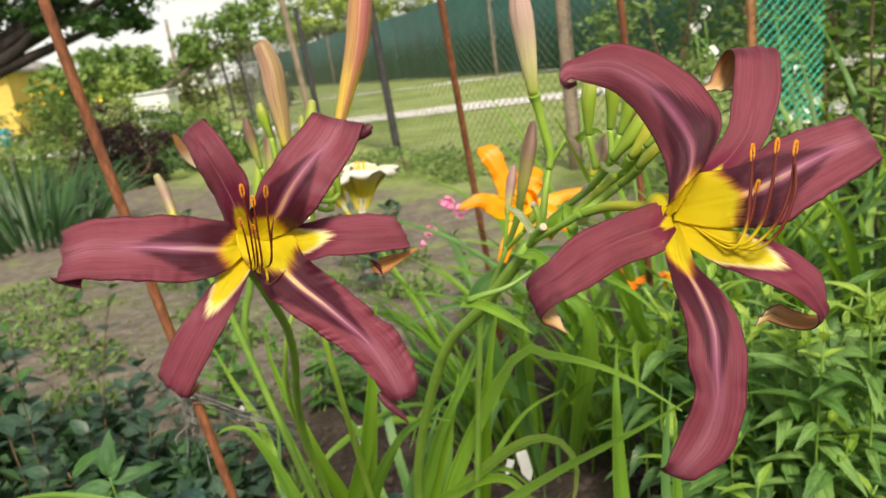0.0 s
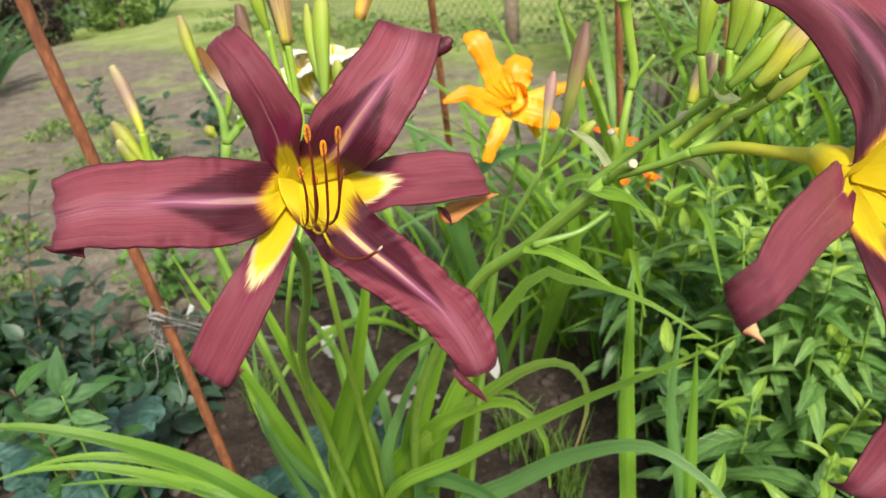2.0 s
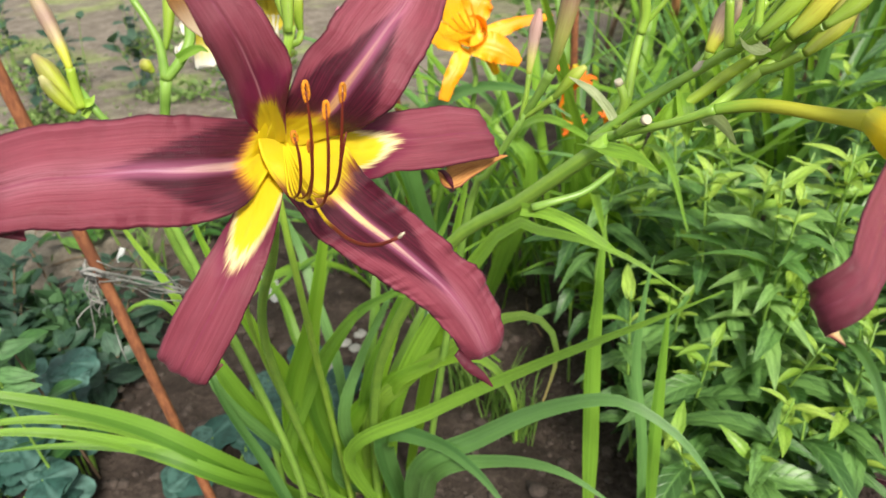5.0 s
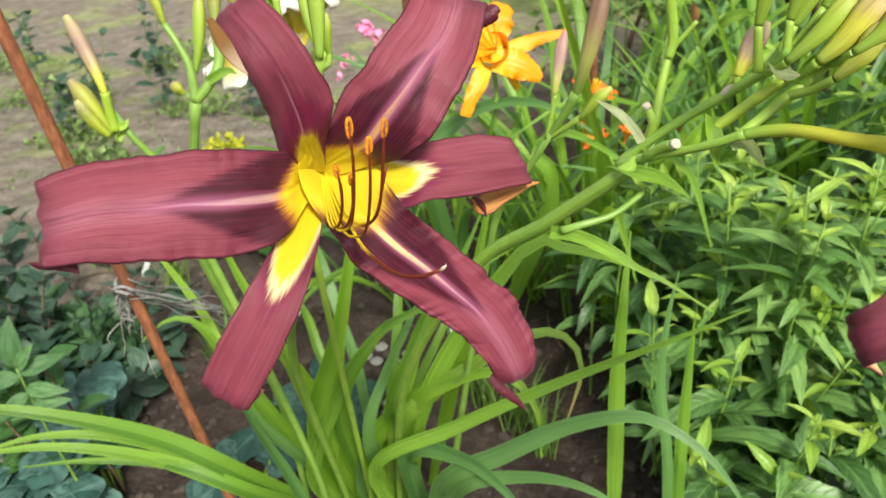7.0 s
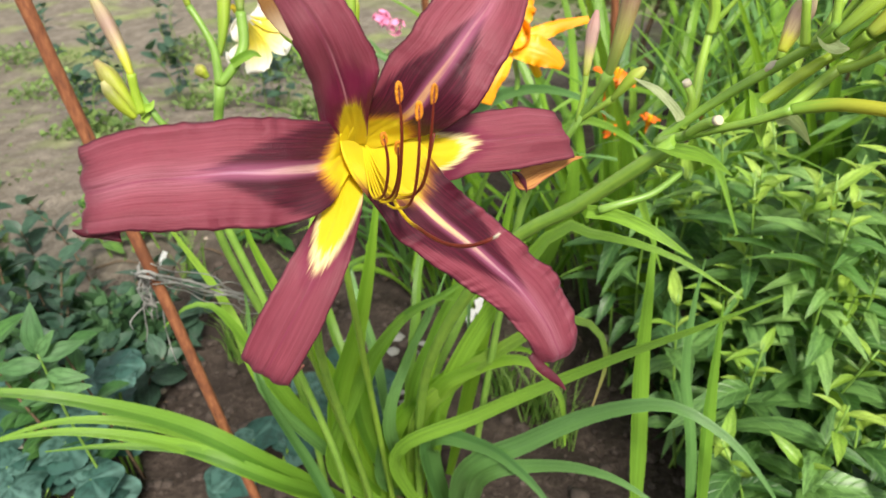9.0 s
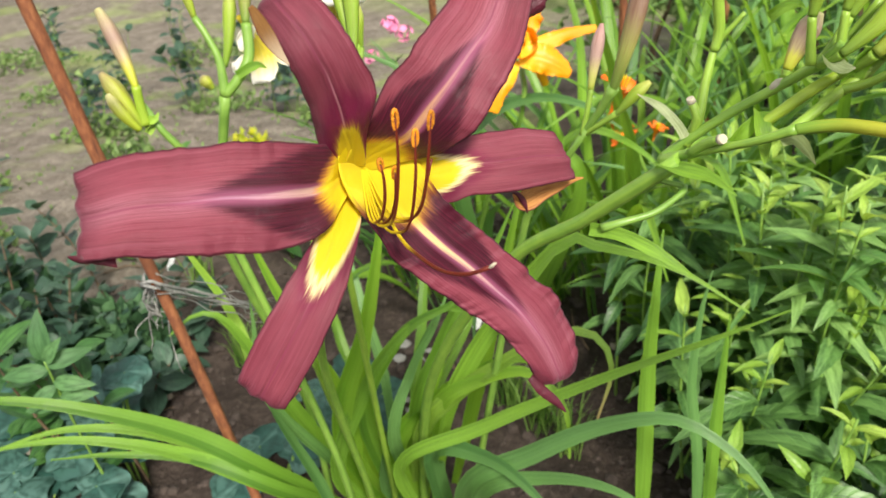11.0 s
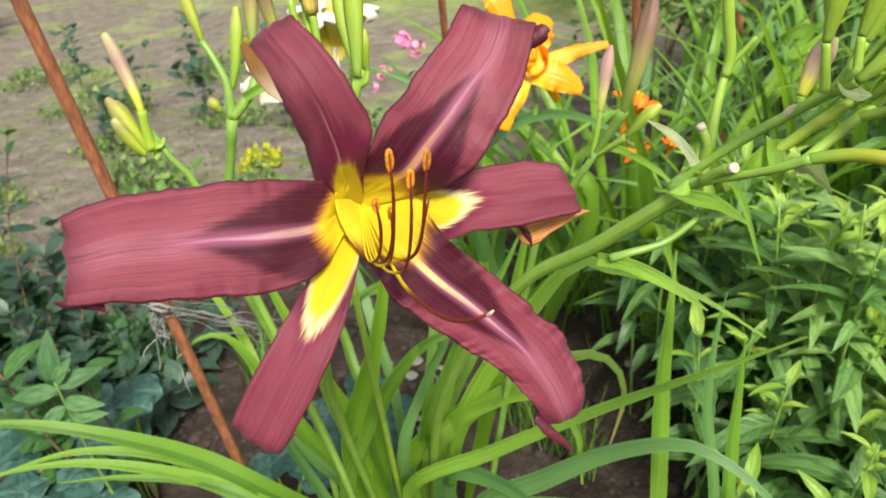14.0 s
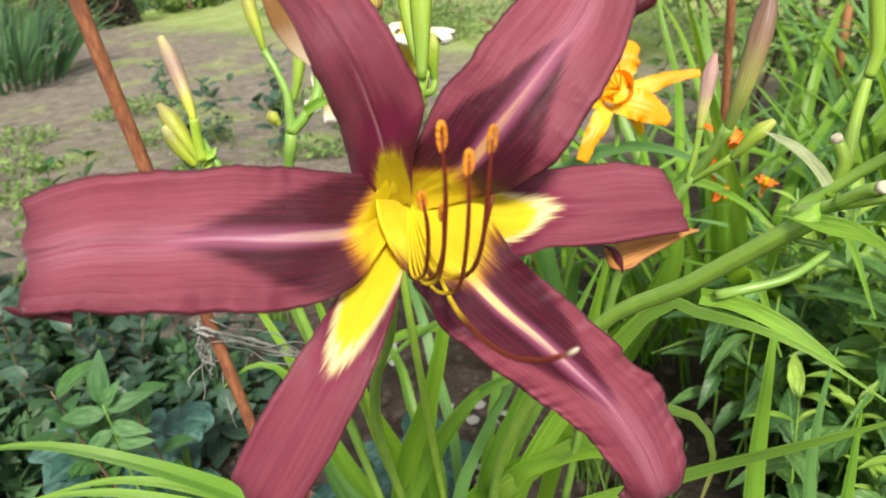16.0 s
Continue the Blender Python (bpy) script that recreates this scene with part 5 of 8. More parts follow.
# ---- stalk with slender buds ----
left_stalk = thing("daylily_scape", (-0.13, 0.60, 0.0), "green daylily stalk with slender cream and mauve buds", "flower stalk")
part("stem", tube_mesh("stem", [(-0.13, 0.60, -0.01), (-0.125, 0.54, 0.2), (-0.1711, 0.5373, 0.4604), (-0.1783, 0.5342, 0.4827), (-0.1865, 0.5338, 0.4995), (-0.1918, 0.5377, 0.5106)], [0.003, 0.0028, 0.0026, 0.0022, 0.002, 0.0018], STEM_MID, 9, 30), left_stalk)
bud([(-0.1920, 0.5345, 0.5214), (-0.1941, 0.5390, 0.5312), (-0.1975, 0.5450, 0.5412), (-0.2009, 0.5500, 0.5515), (-0.2050, 0.5550, 0.5612)], 0.0041, BUD_MAUVE, left_stalk, "slender bud, mauve above and yellow-green below", 14, 0.55)
part("pedicel", tube_mesh("pedicel", [(-0.1924, 0.5335, 0.5007), (-0.1925, 0.5340, 0.5119), (-0.1920, 0.5345, 0.5227)], [0.0032, 0.0026, 0.0026], STEM_YELLOW, 10, 12), left_stalk)
bud([(-0.1942, 0.5325, 0.5000), (-0.1968, 0.5330, 0.5069), (-0.2005, 0.5350, 0.5146), (-0.2048, 0.5380, 0.5227), (-0.2099, 0.5410, 0.5301)], 0.0049, BUD_YELLOW, left_stalk, "plump yellow-green bud with a dull mauve streak", 14, 0.35)
bud([(-0.1953, 0.5300, 0.4991), (-0.1980, 0.5300, 0.5028), (-0.2012, 0.5310, 0.5082), (-0.2045, 0.5330, 0.5139), (-0.2076, 0.5350, 0.5201)], 0.0041, BUD_OLIVE, left_stalk, "", 12, 0.5)
bract([(-0.1938, 0.5339, 0.4995), (-0.1903, 0.5331, 0.5026), (-0.1860, 0.5312, 0.5040), (-0.1833, 0.5317, 0.5073)], 0.005, left_stalk)
bract([(-0.1928, 0.5346, 0.4948), (-0.1895, 0.5352, 0.4984), (-0.1868, 0.5358, 0.5017), (-0.1857, 0.5362, 0.5047)], 0.004, left_stalk)

# ---- stalk with white blooms ----
white = thing("daylily_scape", (-0.150, 0.64, 0.0), "green daylily stalk with white blooms, yellow throats and buds", "flower stalk")
FORK = (-0.1542, 0.5900, 0.4942)
part("stem", tube_mesh("stem", [(-0.150, 0.64, -0.01), (-0.152, 0.63, 0.2), (-0.1818, 0.6050, 0.3859), (-0.1645, 0.5980, 0.4574), FORK], [0.0032, 0.0032, 0.0031, 0.0031, 0.0036], STEM_MID, 10, 30), white)
part("branch", tube_mesh("branch", [FORK, (-0.1536, 0.5950, 0.5147), (-0.1583, 0.6000, 0.5297), (-0.1639, 0.6049, 0.5409)], [0.0034, 0.0026, 0.0022, 0.0024], STEM_MID, 9, 18), white)
part("branch", tube_mesh("branch", [FORK, (-0.1438, 0.5920, 0.5034), (-0.1352, 0.5980, 0.5153), (-0.1335, 0.6044, 0.5342)], [0.0034, 0.0032, 0.0034, 0.0034], STEM_MID, 9, 18), white)
bract([(-0.1439, 0.5900, 0.5059), (-0.1360, 0.5900, 0.5096), (-0.1294, 0.5900, 0.5110), (-0.1249, 0.5900, 0.5082)], 0.006, white, STRAP_LIGHT)
bud([(-0.1639, 0.6049, 0.5409), (-0.1653, 0.6067, 0.5498), (-0.1676, 0.6101, 0.5594), (-0.1694, 0.6142, 0.5704), (-0.1708, 0.6173, 0.5797)], 0.0042, BUD_YELLOW, white)
bud([(-0.1335, 0.6044, 0.5342), (-0.1322, 0.6093, 0.5450), (-0.1308, 0.6142, 0.5557), (-0.1300, 0.6199, 0.5679), (-0.1291, 0.6257, 0.5800)], 0.0055, BUD_BROWN, white, "tan drying bud")
bud([(-0.1619, 0.5990, 0.4967), (-0.1637, 0.5996, 0.4994), (-0.1650, 0.5997, 0.5014), (-0.1665, 0.6010, 0.5034), (-0.1673, 0.6018, 0.5048)], 0.0040, BUD_YELLOW, white)
bud([(-0.1515, 0.5979, 0.5102), (-0.1468, 0.6013, 0.5229), (-0.1437, 0.6058, 0.5353), (-0.1413, 0.6104, 0.5476), (-0.1398, 0.6133, 0.5570)], 0.0042, BUD_GREEN, white)

# ---- stalk with spent blooms behind the first bloom ----
spent = thing("daylily_scape", (-0.085, 0.64, 0.0), "daylily stalk with dry tan spent blooms and green buds", "flower stalk")
KNOT = (-0.0898, 0.4720, 0.5411)
part("stem", tube_mesh("stem", [(-0.085, 0.64, -0.01), (-0.088, 0.60, 0.12), (-0.092, 0.53, 0.32), (-0.094, 0.49, 0.46), KNOT], [0.0026, 0.0026, 0.0024, 0.0022, 0.0026], STEM_PALE, 9, 30), spent)
for end in ((-0.0893, 0.4744, 0.5750), (-0.0925, 0.4807, 0.5792), (-0.0984, 0.4764, 0.5822), (-0.1055, 0.4615, 0.5655), (-0.0672, 0.5150, 0.5332), (-0.0736, 0.5124, 0.5236)):
    half = (np.array(KNOT) + np.array(end)) / 2 + np.array((0.3 * (end[0] - KNOT[0]), 0.0, -0.004))
    part("pedicel", tube_mesh("pedicel", [KNOT, half, end], [0.0024, 0.0018, 0.0019], STEM_PALE, 8, 12), spent)
# dry tan bud and its neighbours above the first bloom
bud([(-0.0893, 0.4744, 0.5746), (-0.0893, 0.4769, 0.5914), (-0.0902, 0.4800, 0.6110), (-0.0909, 0.4837, 0.6287), (-0.0947, 0.4858, 0.6404)], 0.0072, BUD_TAN, spent, "dry tan spent bloom", 16, 0.75)
bud([(-0.0925, 0.4807, 0.5787), (-0.0939, 0.4845, 0.5969), (-0.0954, 0.4884, 0.6150), (-0.0959, 0.4912, 0.6293), (-0.0962, 0.4937, 0.6428)], 0.0044, BUD_BROWN, spent)
bud([(-0.0984, 0.4764, 0.5819), (-0.0998, 0.4770, 0.5882), (-0.1008, 0.4778, 0.5948), (-0.1015, 0.4782, 0.6003), (-0.1017, 0.4784, 0.6049)], 0.0036, BUD_GREEN, spent)
bud([(-0.1055, 0.4615, 0.5650), (-0.1072, 0.4634, 0.5758), (-0.1085, 0.4647, 0.5847), (-0.1093, 0.4656, 0.5918), (-0.1095, 0.4661, 0.5978)], 0.0034, BUD_BROWN, spent)
bud([(-0.0672, 0.5150, 0.5327), (-0.0674, 0.5156, 0.5388), (-0.0672, 0.5161, 0.5448), (-0.0666, 0.5167, 0.5507), (-0.0661, 0.5169, 0.5554)], 0.0034, BUD_GREEN, spent)
bud([(-0.0736, 0.5124, 0.5231), (-0.0739, 0.5127, 0.5280), (-0.0733, 0.5132, 0.5340), (-0.0726, 0.5133, 0.5379), (-0.0718, 0.5133, 0.5419)], 0.0034, BUD_GREEN, spent)


def flower(name, centre, facing, radius, parent, front, back, count=6, width=0.30, cup=0.55, curl=110, seed=0, spread=0.0, label=""):
    """A six-tepalled lily bloom round a funnel."""
    rnd = random.Random(seed)
    c, f = np.array(centre), unit(facing)
    a = unit(np.cross(f, (0.1, 0.2, 1.0)))
    b = np.cross(f, a)
    tube = part(name, tube_mesh(name, [c - f * radius * 0.75, c - f * radius * 0.4, c - f * radius * 0.1, c], [radius * 0.06, radius * 0.09, radius * 0.15, radius * 0.2], front, 16, 10, 0, 0, False), parent, label)
    for k in range(count):
        ang = 2 * math.pi * (k + 0.25 + rnd.uniform(-spread, spread)) / count
        d = a * math.cos(ang) + b * math.sin(ang)
        L = radius * rnd.uniform(0.88, 1.08)
        w = radius * width * (1.15 if k % 2 else 0.85)
        rows = [(*(c - f * radius * 0.3 + d * radius * 0.06), w * 0.25), (*(c + f * L * cup * 0.15 + d * L * 0.25), w * 0.7), (*(c + f * L * cup * 0.36 + d * L * 0.55), w), (*(c + f * L * cup * 0.38 + d * L * 0.8), w * 0.85)]
        petal("petal" if k % 2 else "sepal", rows, f + d * -0.3, tube, front, back, "", (radius * 0.13, curl + rnd.uniform(-25, 35), 0.35, 0.0), 0.2, 0.06, 4.0, k, 0.6, rnd.uniform(-15, 15), (0.0, 0.0), 0.2, 26)
    for k in range(5):
        ang = 2 * math.pi * k / 5
        d = a * math.cos(ang) + b * math.sin(ang)
        e = c + f * radius * 0.75 + d * radius * 0.12 + np.array((0, 0, radius * 0.1))
        part("stamen", tube_mesh("stamen", [c - f * radius * 0.2, c + f * radius * 0.35 + d * radius * 0.06, e], [0.0007, 0.0006, 0.0009], ANTHER if front is ORANGE else THROAT, 6, 10), tube)
    return tube


flower("bloom", (-0.0854, 0.8498, 0.4687), (0.12, 0.10, 0.95), 0.050, white, WHITE_TEPAL, WHITE_TEPAL, 6, 0.42, 2.0, 165, 3, 0.05, "white daylily bloom with a yellow throat")
flower("bloom", (-0.1105, 0.8307, 0.4748), (-0.35, -0.1, 0.85), 0.036, white, WHITE_TEPAL, WHITE_TEPAL, 6, 0.40, 1.8, 160, 4, 0.05, "white daylily bloom with a yellow throat")
flower("bloom", (-0.1320, 0.6671, 0.5089), (0.25, 0.3, -0.45), 0.034, white, WHITE_TEPAL, WHITE_TEPAL, 6, 0.30, 0.9, 150, 5, 0.05, "white daylily bloom seen from the side")

# ---- tall tan and purple bud above the first bloom ----
tall = thing("daylily_scape", (-0.112, 0.63, 0.0), "daylily stalk with one tall tan and purple bud", "flower stalk")
part("stem", tube_mesh("stem", [(-0.112, 0.63, -0.01), (-0.113, 0.60, 0.12), (-0.1264, 0.5064, 0.3462), (-0.1095, 0.4413, 0.4508), (-0.0882, 0.4649, 0.4989), (-0.0747, 0.4501, 0.5455), (-0.0727, 0.4484, 0.5530)], [0.0016, 0.0016, 0.0015, 0.0014, 0.0014, 0.0018, 0.0024], STEM_PALE, 9, 30), tall)
bud([(-0.0736, 0.4471, 0.5506), (-0.0722, 0.4512, 0.5618), (-0.0710, 0.4561, 0.5746), (-0.0690, 0.4620, 0.5892), (-0.0671, 0.4677, 0.6015)], 0.0044, BUD_GREEN, tall, "green bud streaked with brown", 12, 0.5)
bud([(-0.0730, 0.4495, 0.5508), (-0.0755, 0.4569, 0.5633), (-0.0765, 0.4631, 0.5740), (-0.0766, 0.4692, 0.5845), (-0.0765, 0.4740, 0.5930)], 0.0031, BUD_GREEN, tall, "", 10, 0.4)
bud([(-0.0507, 0.4464, 0.5860), (-0.0411, 0.4494, 0.6086), (-0.0324, 0.4521, 0.6303), (-0.0268, 0.4548, 0.6522), (-0.0226, 0.4586, 0.6741)], 0.0072, BUD_MAGENTA, tall, "tall tan bud shading to yellow below", 14, 0.6)

# ---- orange lily behind ----
orange = thing("orange_daylily", (0.06, 1.0, 0.0), "orange daylily with curled tepals on a thin stalk", "flower")
part("stem", tube_mesh("stem", [(0.06, 1.0, -0.02), (0.08, 0.93, 0.2), (0.1028, 0.8217, 0.3638), (0.1038, 0.8240, 0.4112)], [0.003, 0.003, 0.0026, 0.003], STEM_MID, 8, 20), orange)
ob_ = part("bloom", tube_mesh("bloom", [(0.1260, 0.8151, 0.3959), (0.1163, 0.8083, 0.4160), (0.1041, 0.8022, 0.4375), (0.0973, 0.7955, 0.4459)], [0.004, 0.006, 0.011, 0.016], ORANGE, 16, 12, 0, 0, False), orange, "bright orange bloom with curled narrow tepals")


def orange_tepal(nm, rows, nrm):
    petal(nm, rows, nrm, ob_, ORANGE, ORANGE, "", None, 0.35, 0.16, 5.0, 0.5, 0.5, 0.0, (0.0, 0.0), 0.3, 34)


orange_tepal("petal", [(0.0901, 0.8020, 0.4347, 0.0083), (0.0824, 0.8000, 0.4595, 0.0117), (0.0744, 0.8030, 0.4855, 0.0104), (0.0658, 0.8080, 0.5040, 0.0126), (0.0542, 0.8150, 0.5087, 0.0034)], (0.079, -0.9276, 0.3651))
orange_tepal("sepal", [(0.0935, 0.8040, 0.4337, 0.0084), (0.1005, 0.8060, 0.4547, 0.0142), (0.1093, 0.8120, 0.4721, 0.0166), (0.1226, 0.8220, 0.4754, 0.0054)], (-0.1866, -0.9602, 0.2077))
orange_tepal("petal", [(0.0883, 0.8000, 0.4325, 0.0071), (0.0693, 0.7920, 0.4446, 0.0122), (0.0511, 0.7880, 0.4571, 0.0086), (0.0347, 0.7860, 0.4552, 0.0051), (0.0241, 0.7860, 0.4520, 0.0017)], (-0.0814, -0.8566, 0.5095))
orange_tepal("sepal", [(0.0897, 0.7990, 0.4295, 0.0071), (0.0806, 0.7880, 0.4159, 0.0089), (0.0701, 0.7810, 0.4026, 0.0071), (0.0624, 0.7780, 0.3864, 0.0053)], (-0.043, -0.9627, 0.267))
orange_tepal("petal", [(0.0952, 0.7990, 0.4312, 0.0083), (0.1113, 0.7920, 0.4308, 0.0142), (0.1277, 0.7880, 0.4238, 0.0131), (0.1431, 0.7870, 0.4112, 0.0042)], (-0.1792, -0.8781, 0.4437))
orange_tepal("sepal", [(0.0962, 0.8030, 0.4336, 0.0060), (0.1241, 0.8060, 0.4399, 0.0084), (0.1495, 0.8100, 0.4452, 0.0061), (0.1853, 0.8140, 0.4463, 0.0025)], (-0.1869, -0.8893, 0.4174))
for k in range(5):
    part("stamen", tube_mesh("stamen", [(0.1007, 0.7989, 0.4417), np.array((0.0890, 0.7815, 0.4501)) + (0.004 * k - 0.008, 0, 0.002 * k), np.array((0.0779, 0.7763, 0.4613)) + (0.006 * k - 0.01, 0, 0.004 * k)], [0.0008, 0.0007, 0.0011], ORANGE, 6, 12), ob_)
orange_b = thing("orange_daylily", (0.22, 1.05, 0.0), "orange daylily nodding low among strap leaves", "flower")
part("stem", tube_mesh("stem", [(0.22, 1.05, -0.02), (0.22, 1.0, 0.15), (0.2659, 0.8700, 0.2324), (0.2396, 0.8600, 0.3024)], [0.003, 0.003, 0.0026, 0.003], STEM_MID, 8, 16), orange_b)
flower("bloom", (0.2186, 0.8500, 0.3554), (0.35, -0.1, 0.9), 0.032, orange_b, ORANGE_RED, ORANGE_RED, 6, 0.22, 1.7, 50, 12, 0.12)
flower("bloom", (0.2184, 0.8500, 0.3219), (0.5, -0.2, -0.7), 0.022, orange_b, ORANGE_RED, ORANGE_RED, 6, 0.22, 1.7, 60, 13, 0.12)
flower("bloom", (0.2662, 0.8500, 0.3094), (0.2, -0.1, 0.9), 0.014, orange_b, ORANGE_RED, ORANGE_RED, 6, 0.22, 1.7, 50, 14, 0.12)

# ---- strap-leaved clump ----
clump = thing("daylily_clump", (-0.06, 0.66, 0.0), "clump of arching green daylily leaves in dark soil", "plant")

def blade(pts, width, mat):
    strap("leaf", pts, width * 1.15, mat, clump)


blade([(-0.05, 0.62, 0.0), (-0.035, 0.56, 0.22), (0.0376, 0.5179, 0.3815), (0.0704, 0.5012, 0.3911), (0.1094, 0.4755, 0.3832), (0.1452, 0.4488, 0.3615)], 0.0125, STRAP)
blade([(-0.04, 0.60, 0.0), (-0.0796, 0.5433, 0.1817), (-0.0155, 0.4979, 0.2582), (0.0521, 0.4561, 0.3221), (0.1054, 0.4267, 0.3641), (0.1394, 0.4052, 0.3951)], 0.0095, STRAP)
blade([(-0.03, 0.60, 0.0), (-0.0291, 0.5134, 0.1834), (0.0134, 0.4817, 0.2384), (0.0574, 0.4653, 0.2705), (0.1002, 0.4454, 0.2869), (0.1292, 0.4223, 0.2752), (0.1446, 0.4033, 0.2574), (0.1605, 0.3822, 0.2264)], 0.0125, STRAP_COOL)
blade([(-0.03, 0.60, 0.0), (-0.0506, 0.5438, 0.1896), (-0.0164, 0.5008, 0.2240), (0.0077, 0.4628, 0.2254), (0.0253, 0.4281, 0.2113)], 0.0145, STRAP_COOL)
blade([(-0.02, 0.60, 0.0), (-0.0179, 0.5019, 0.1865), (0.0228, 0.4713, 0.2236), (0.0606, 0.4386, 0.2371), (0.0939, 0.4035, 0.2261)], 0.0115, STRAP_COOL)
blade([(0.1066, 0.4859, 0.0931), (0.1087, 0.4967, 0.1889), (0.1120, 0.5099, 0.2698), (0.1157, 0.5150, 0.3372), (0.1226, 0.5263, 0.3827)], 0.0115, STRAP)
blade([(0.1511, 0.4775, 0.0898), (0.1499, 0.4889, 0.1859), (0.1469, 0.5067, 0.2534), (0.1550, 0.5199, 0.3062), (0.1629, 0.5253, 0.3422)], 0.0080, STRAP_COOL)
blade([(0.1364, 0.4406, 0.1420), (0.1373, 0.4507, 0.2171), (0.1411, 0.4604, 0.2728), (0.1442, 0.4663, 0.3125), (0.1461, 0.4699, 0.3460)], 0.0085, STRAP)
# the light fan that leans over to the blue-leaved plant
blade([(-0.12, 0.655, 0.0), (-0.1831, 0.5748, 0.1699), (-0.2366, 0.5690, 0.2350), (-0.2982, 0.5641, 0.2800), (-0.3562, 0.5634, 0.3038), (-0.4142, 0.5616, 0.3063)], 0.0135, STRAP)
blade([(-0.125, 0.65, 0.0), (-0.1893, 0.5709, 0.1621), (-0.2447, 0.5660, 0.2184), (-0.3056, 0.5613, 0.2542), (-0.3529, 0.5570, 0.2649), (-0.3840, 0.5538, 0.2620)], 0.011, STRAP)
blade([(-0.12, 0.66, 0.0), (-0.1760, 0.5659, 0.1570), (-0.2335, 0.5652, 0.2100), (-0.2901, 0.5601, 0.2365), (-0.3347, 0.5554, 0.2472)], 0.0105, STRAP)
blade([(-0.125, 0.66, 0.0), (-0.1854, 0.5798, 0.1583), (-0.2542, 0.5823, 0.2236), (-0.3209, 0.5761, 0.2556), (-0.3835, 0.5668, 0.2544)], 0.0105, STRAP)
# broad blades that cross behind the bloom
blade([(0.10, 0.98, 0.0), (0.0325, 0.8572, 0.2932), (0.0653, 0.8344, 0.3588), (0.1093, 0.8102, 0.3833), (0.1512, 0.7828, 0.3818), (0.1861, 0.7562, 0.3605)], 0.024, STRAP_COOL)
blade([(0.14, 0.95, 0.0), (0.1513, 0.7824, 0.2813), (0.1321, 0.7734, 0.3394), (0.1523, 0.7415, 0.3695), (0.1796, 0.6979, 0.3625), (0.1991, 0.6714, 0.3429)], 0.020, STRAP)
# leaves that rise behind the first bloom
blade([(-0.10, 0.67, 0.0), (-0.1176, 0.5938, 0.2169), (-0.1334, 0.5735, 0.2961), (-0.1556, 0.5791, 0.3778), (-0.1589, 0.5805, 0.4181)], 0.0125, STRAP_LIGHT)
blade([(-0.11, 0.67, 0.0), (-0.1587, 0.6117, 0.1977), (-0.1827, 0.6127, 0.2712), (-0.2003, 0.6111, 0.3129), (-0.2197, 0.6065, 0.3201), (-0.2378, 0.5978, 0.3112)], 0.0130, STRAP)
blade([(-0.10, 0.67, 0.0), (-0.1751, 0.6327, 0.1895), (-0.2029, 0.6668, 0.2778), (-0.2286, 0.6827, 0.3366), (-0.2442, 0.6942, 0.3712)], 0.0105, STRAP_LIGHT)
blade([(-0.09, 0.66, 0.0), (-0.1231, 0.5946, 0.1781), (-0.0884, 0.5740, 0.3078), (-0.0718, 0.5674, 0.3786), (-0.0614, 0.5722, 0.4277)], 0.015, STRAP_LIGHT)
blade([(-0.08, 0.66, 0.0), (-0.1003, 0.5855, 0.2074), (-0.0648, 0.5568, 0.3046), (-0.0282, 0.5297, 0.3463), (-0.0017, 0.5178, 0.3719)], 0.0135, STRAP)
blade([(-0.07, 0.65, 0.0), (-0.0582, 0.5775, 0.2043), (-0.0352, 0.5629, 0.2829), (-0.0199, 0.5595, 0.3197), (0.0080, 0.5590, 0.3644), (0.0275, 0.5655, 0.3992)], 0.013, STRAP)
blade([(-0.065, 0.65, 0.0), (-0.0563, 0.5621, 0.1989), (-0.0277, 0.5430, 0.2519), (0.0009, 0.5253, 0.2878), (0.0362, 0.5137, 0.3160), (0.0601, 0.5084, 0.3207), (0.0738, 0.4995, 0.3114), (0.0747, 0.4891, 0.2925), (0.0619, 0.4789, 0.2648)], 0.0125, STRAP_DRY)
blade([(-0.06, 0.65, 0.0), (-0.0456, 0.5599, 0.2172), (-0.0116, 0.5300, 0.2732), (0.0226, 0.5111, 0.2890), (0.0416, 0.4908, 0.2698), (0.0411, 0.4753, 0.2347)], 0.013, STRAP_LIGHT)
blade([(-0.06, 0.66, 0.0), (-0.0799, 0.5715, 0.1893), (-0.0584, 0.5739, 0.2566), (-0.0367, 0.5724, 0.2982), (-0.0196, 0.5791, 0.3327)], 0.010, STRAP_COOL)
blade([(-0.09, 0.66, 0.0), (-0.1679, 0.6033, 0.2011), (-0.1818, 0.6131, 0.2528), (-0.1791, 0.6241, 0.2910), (-0.1777, 0.6300, 0.3204)], 0.009, STRAP_COOL)
blade([(-0.02, 0.68, 0.0), (0.0152, 0.5802, 0.3041), (0.0260, 0.5709, 0.3689), (0.0344, 0.5754, 0.3978), (0.0423, 0.5795, 0.4258)], 0.0115, STRAP_LIGHT)

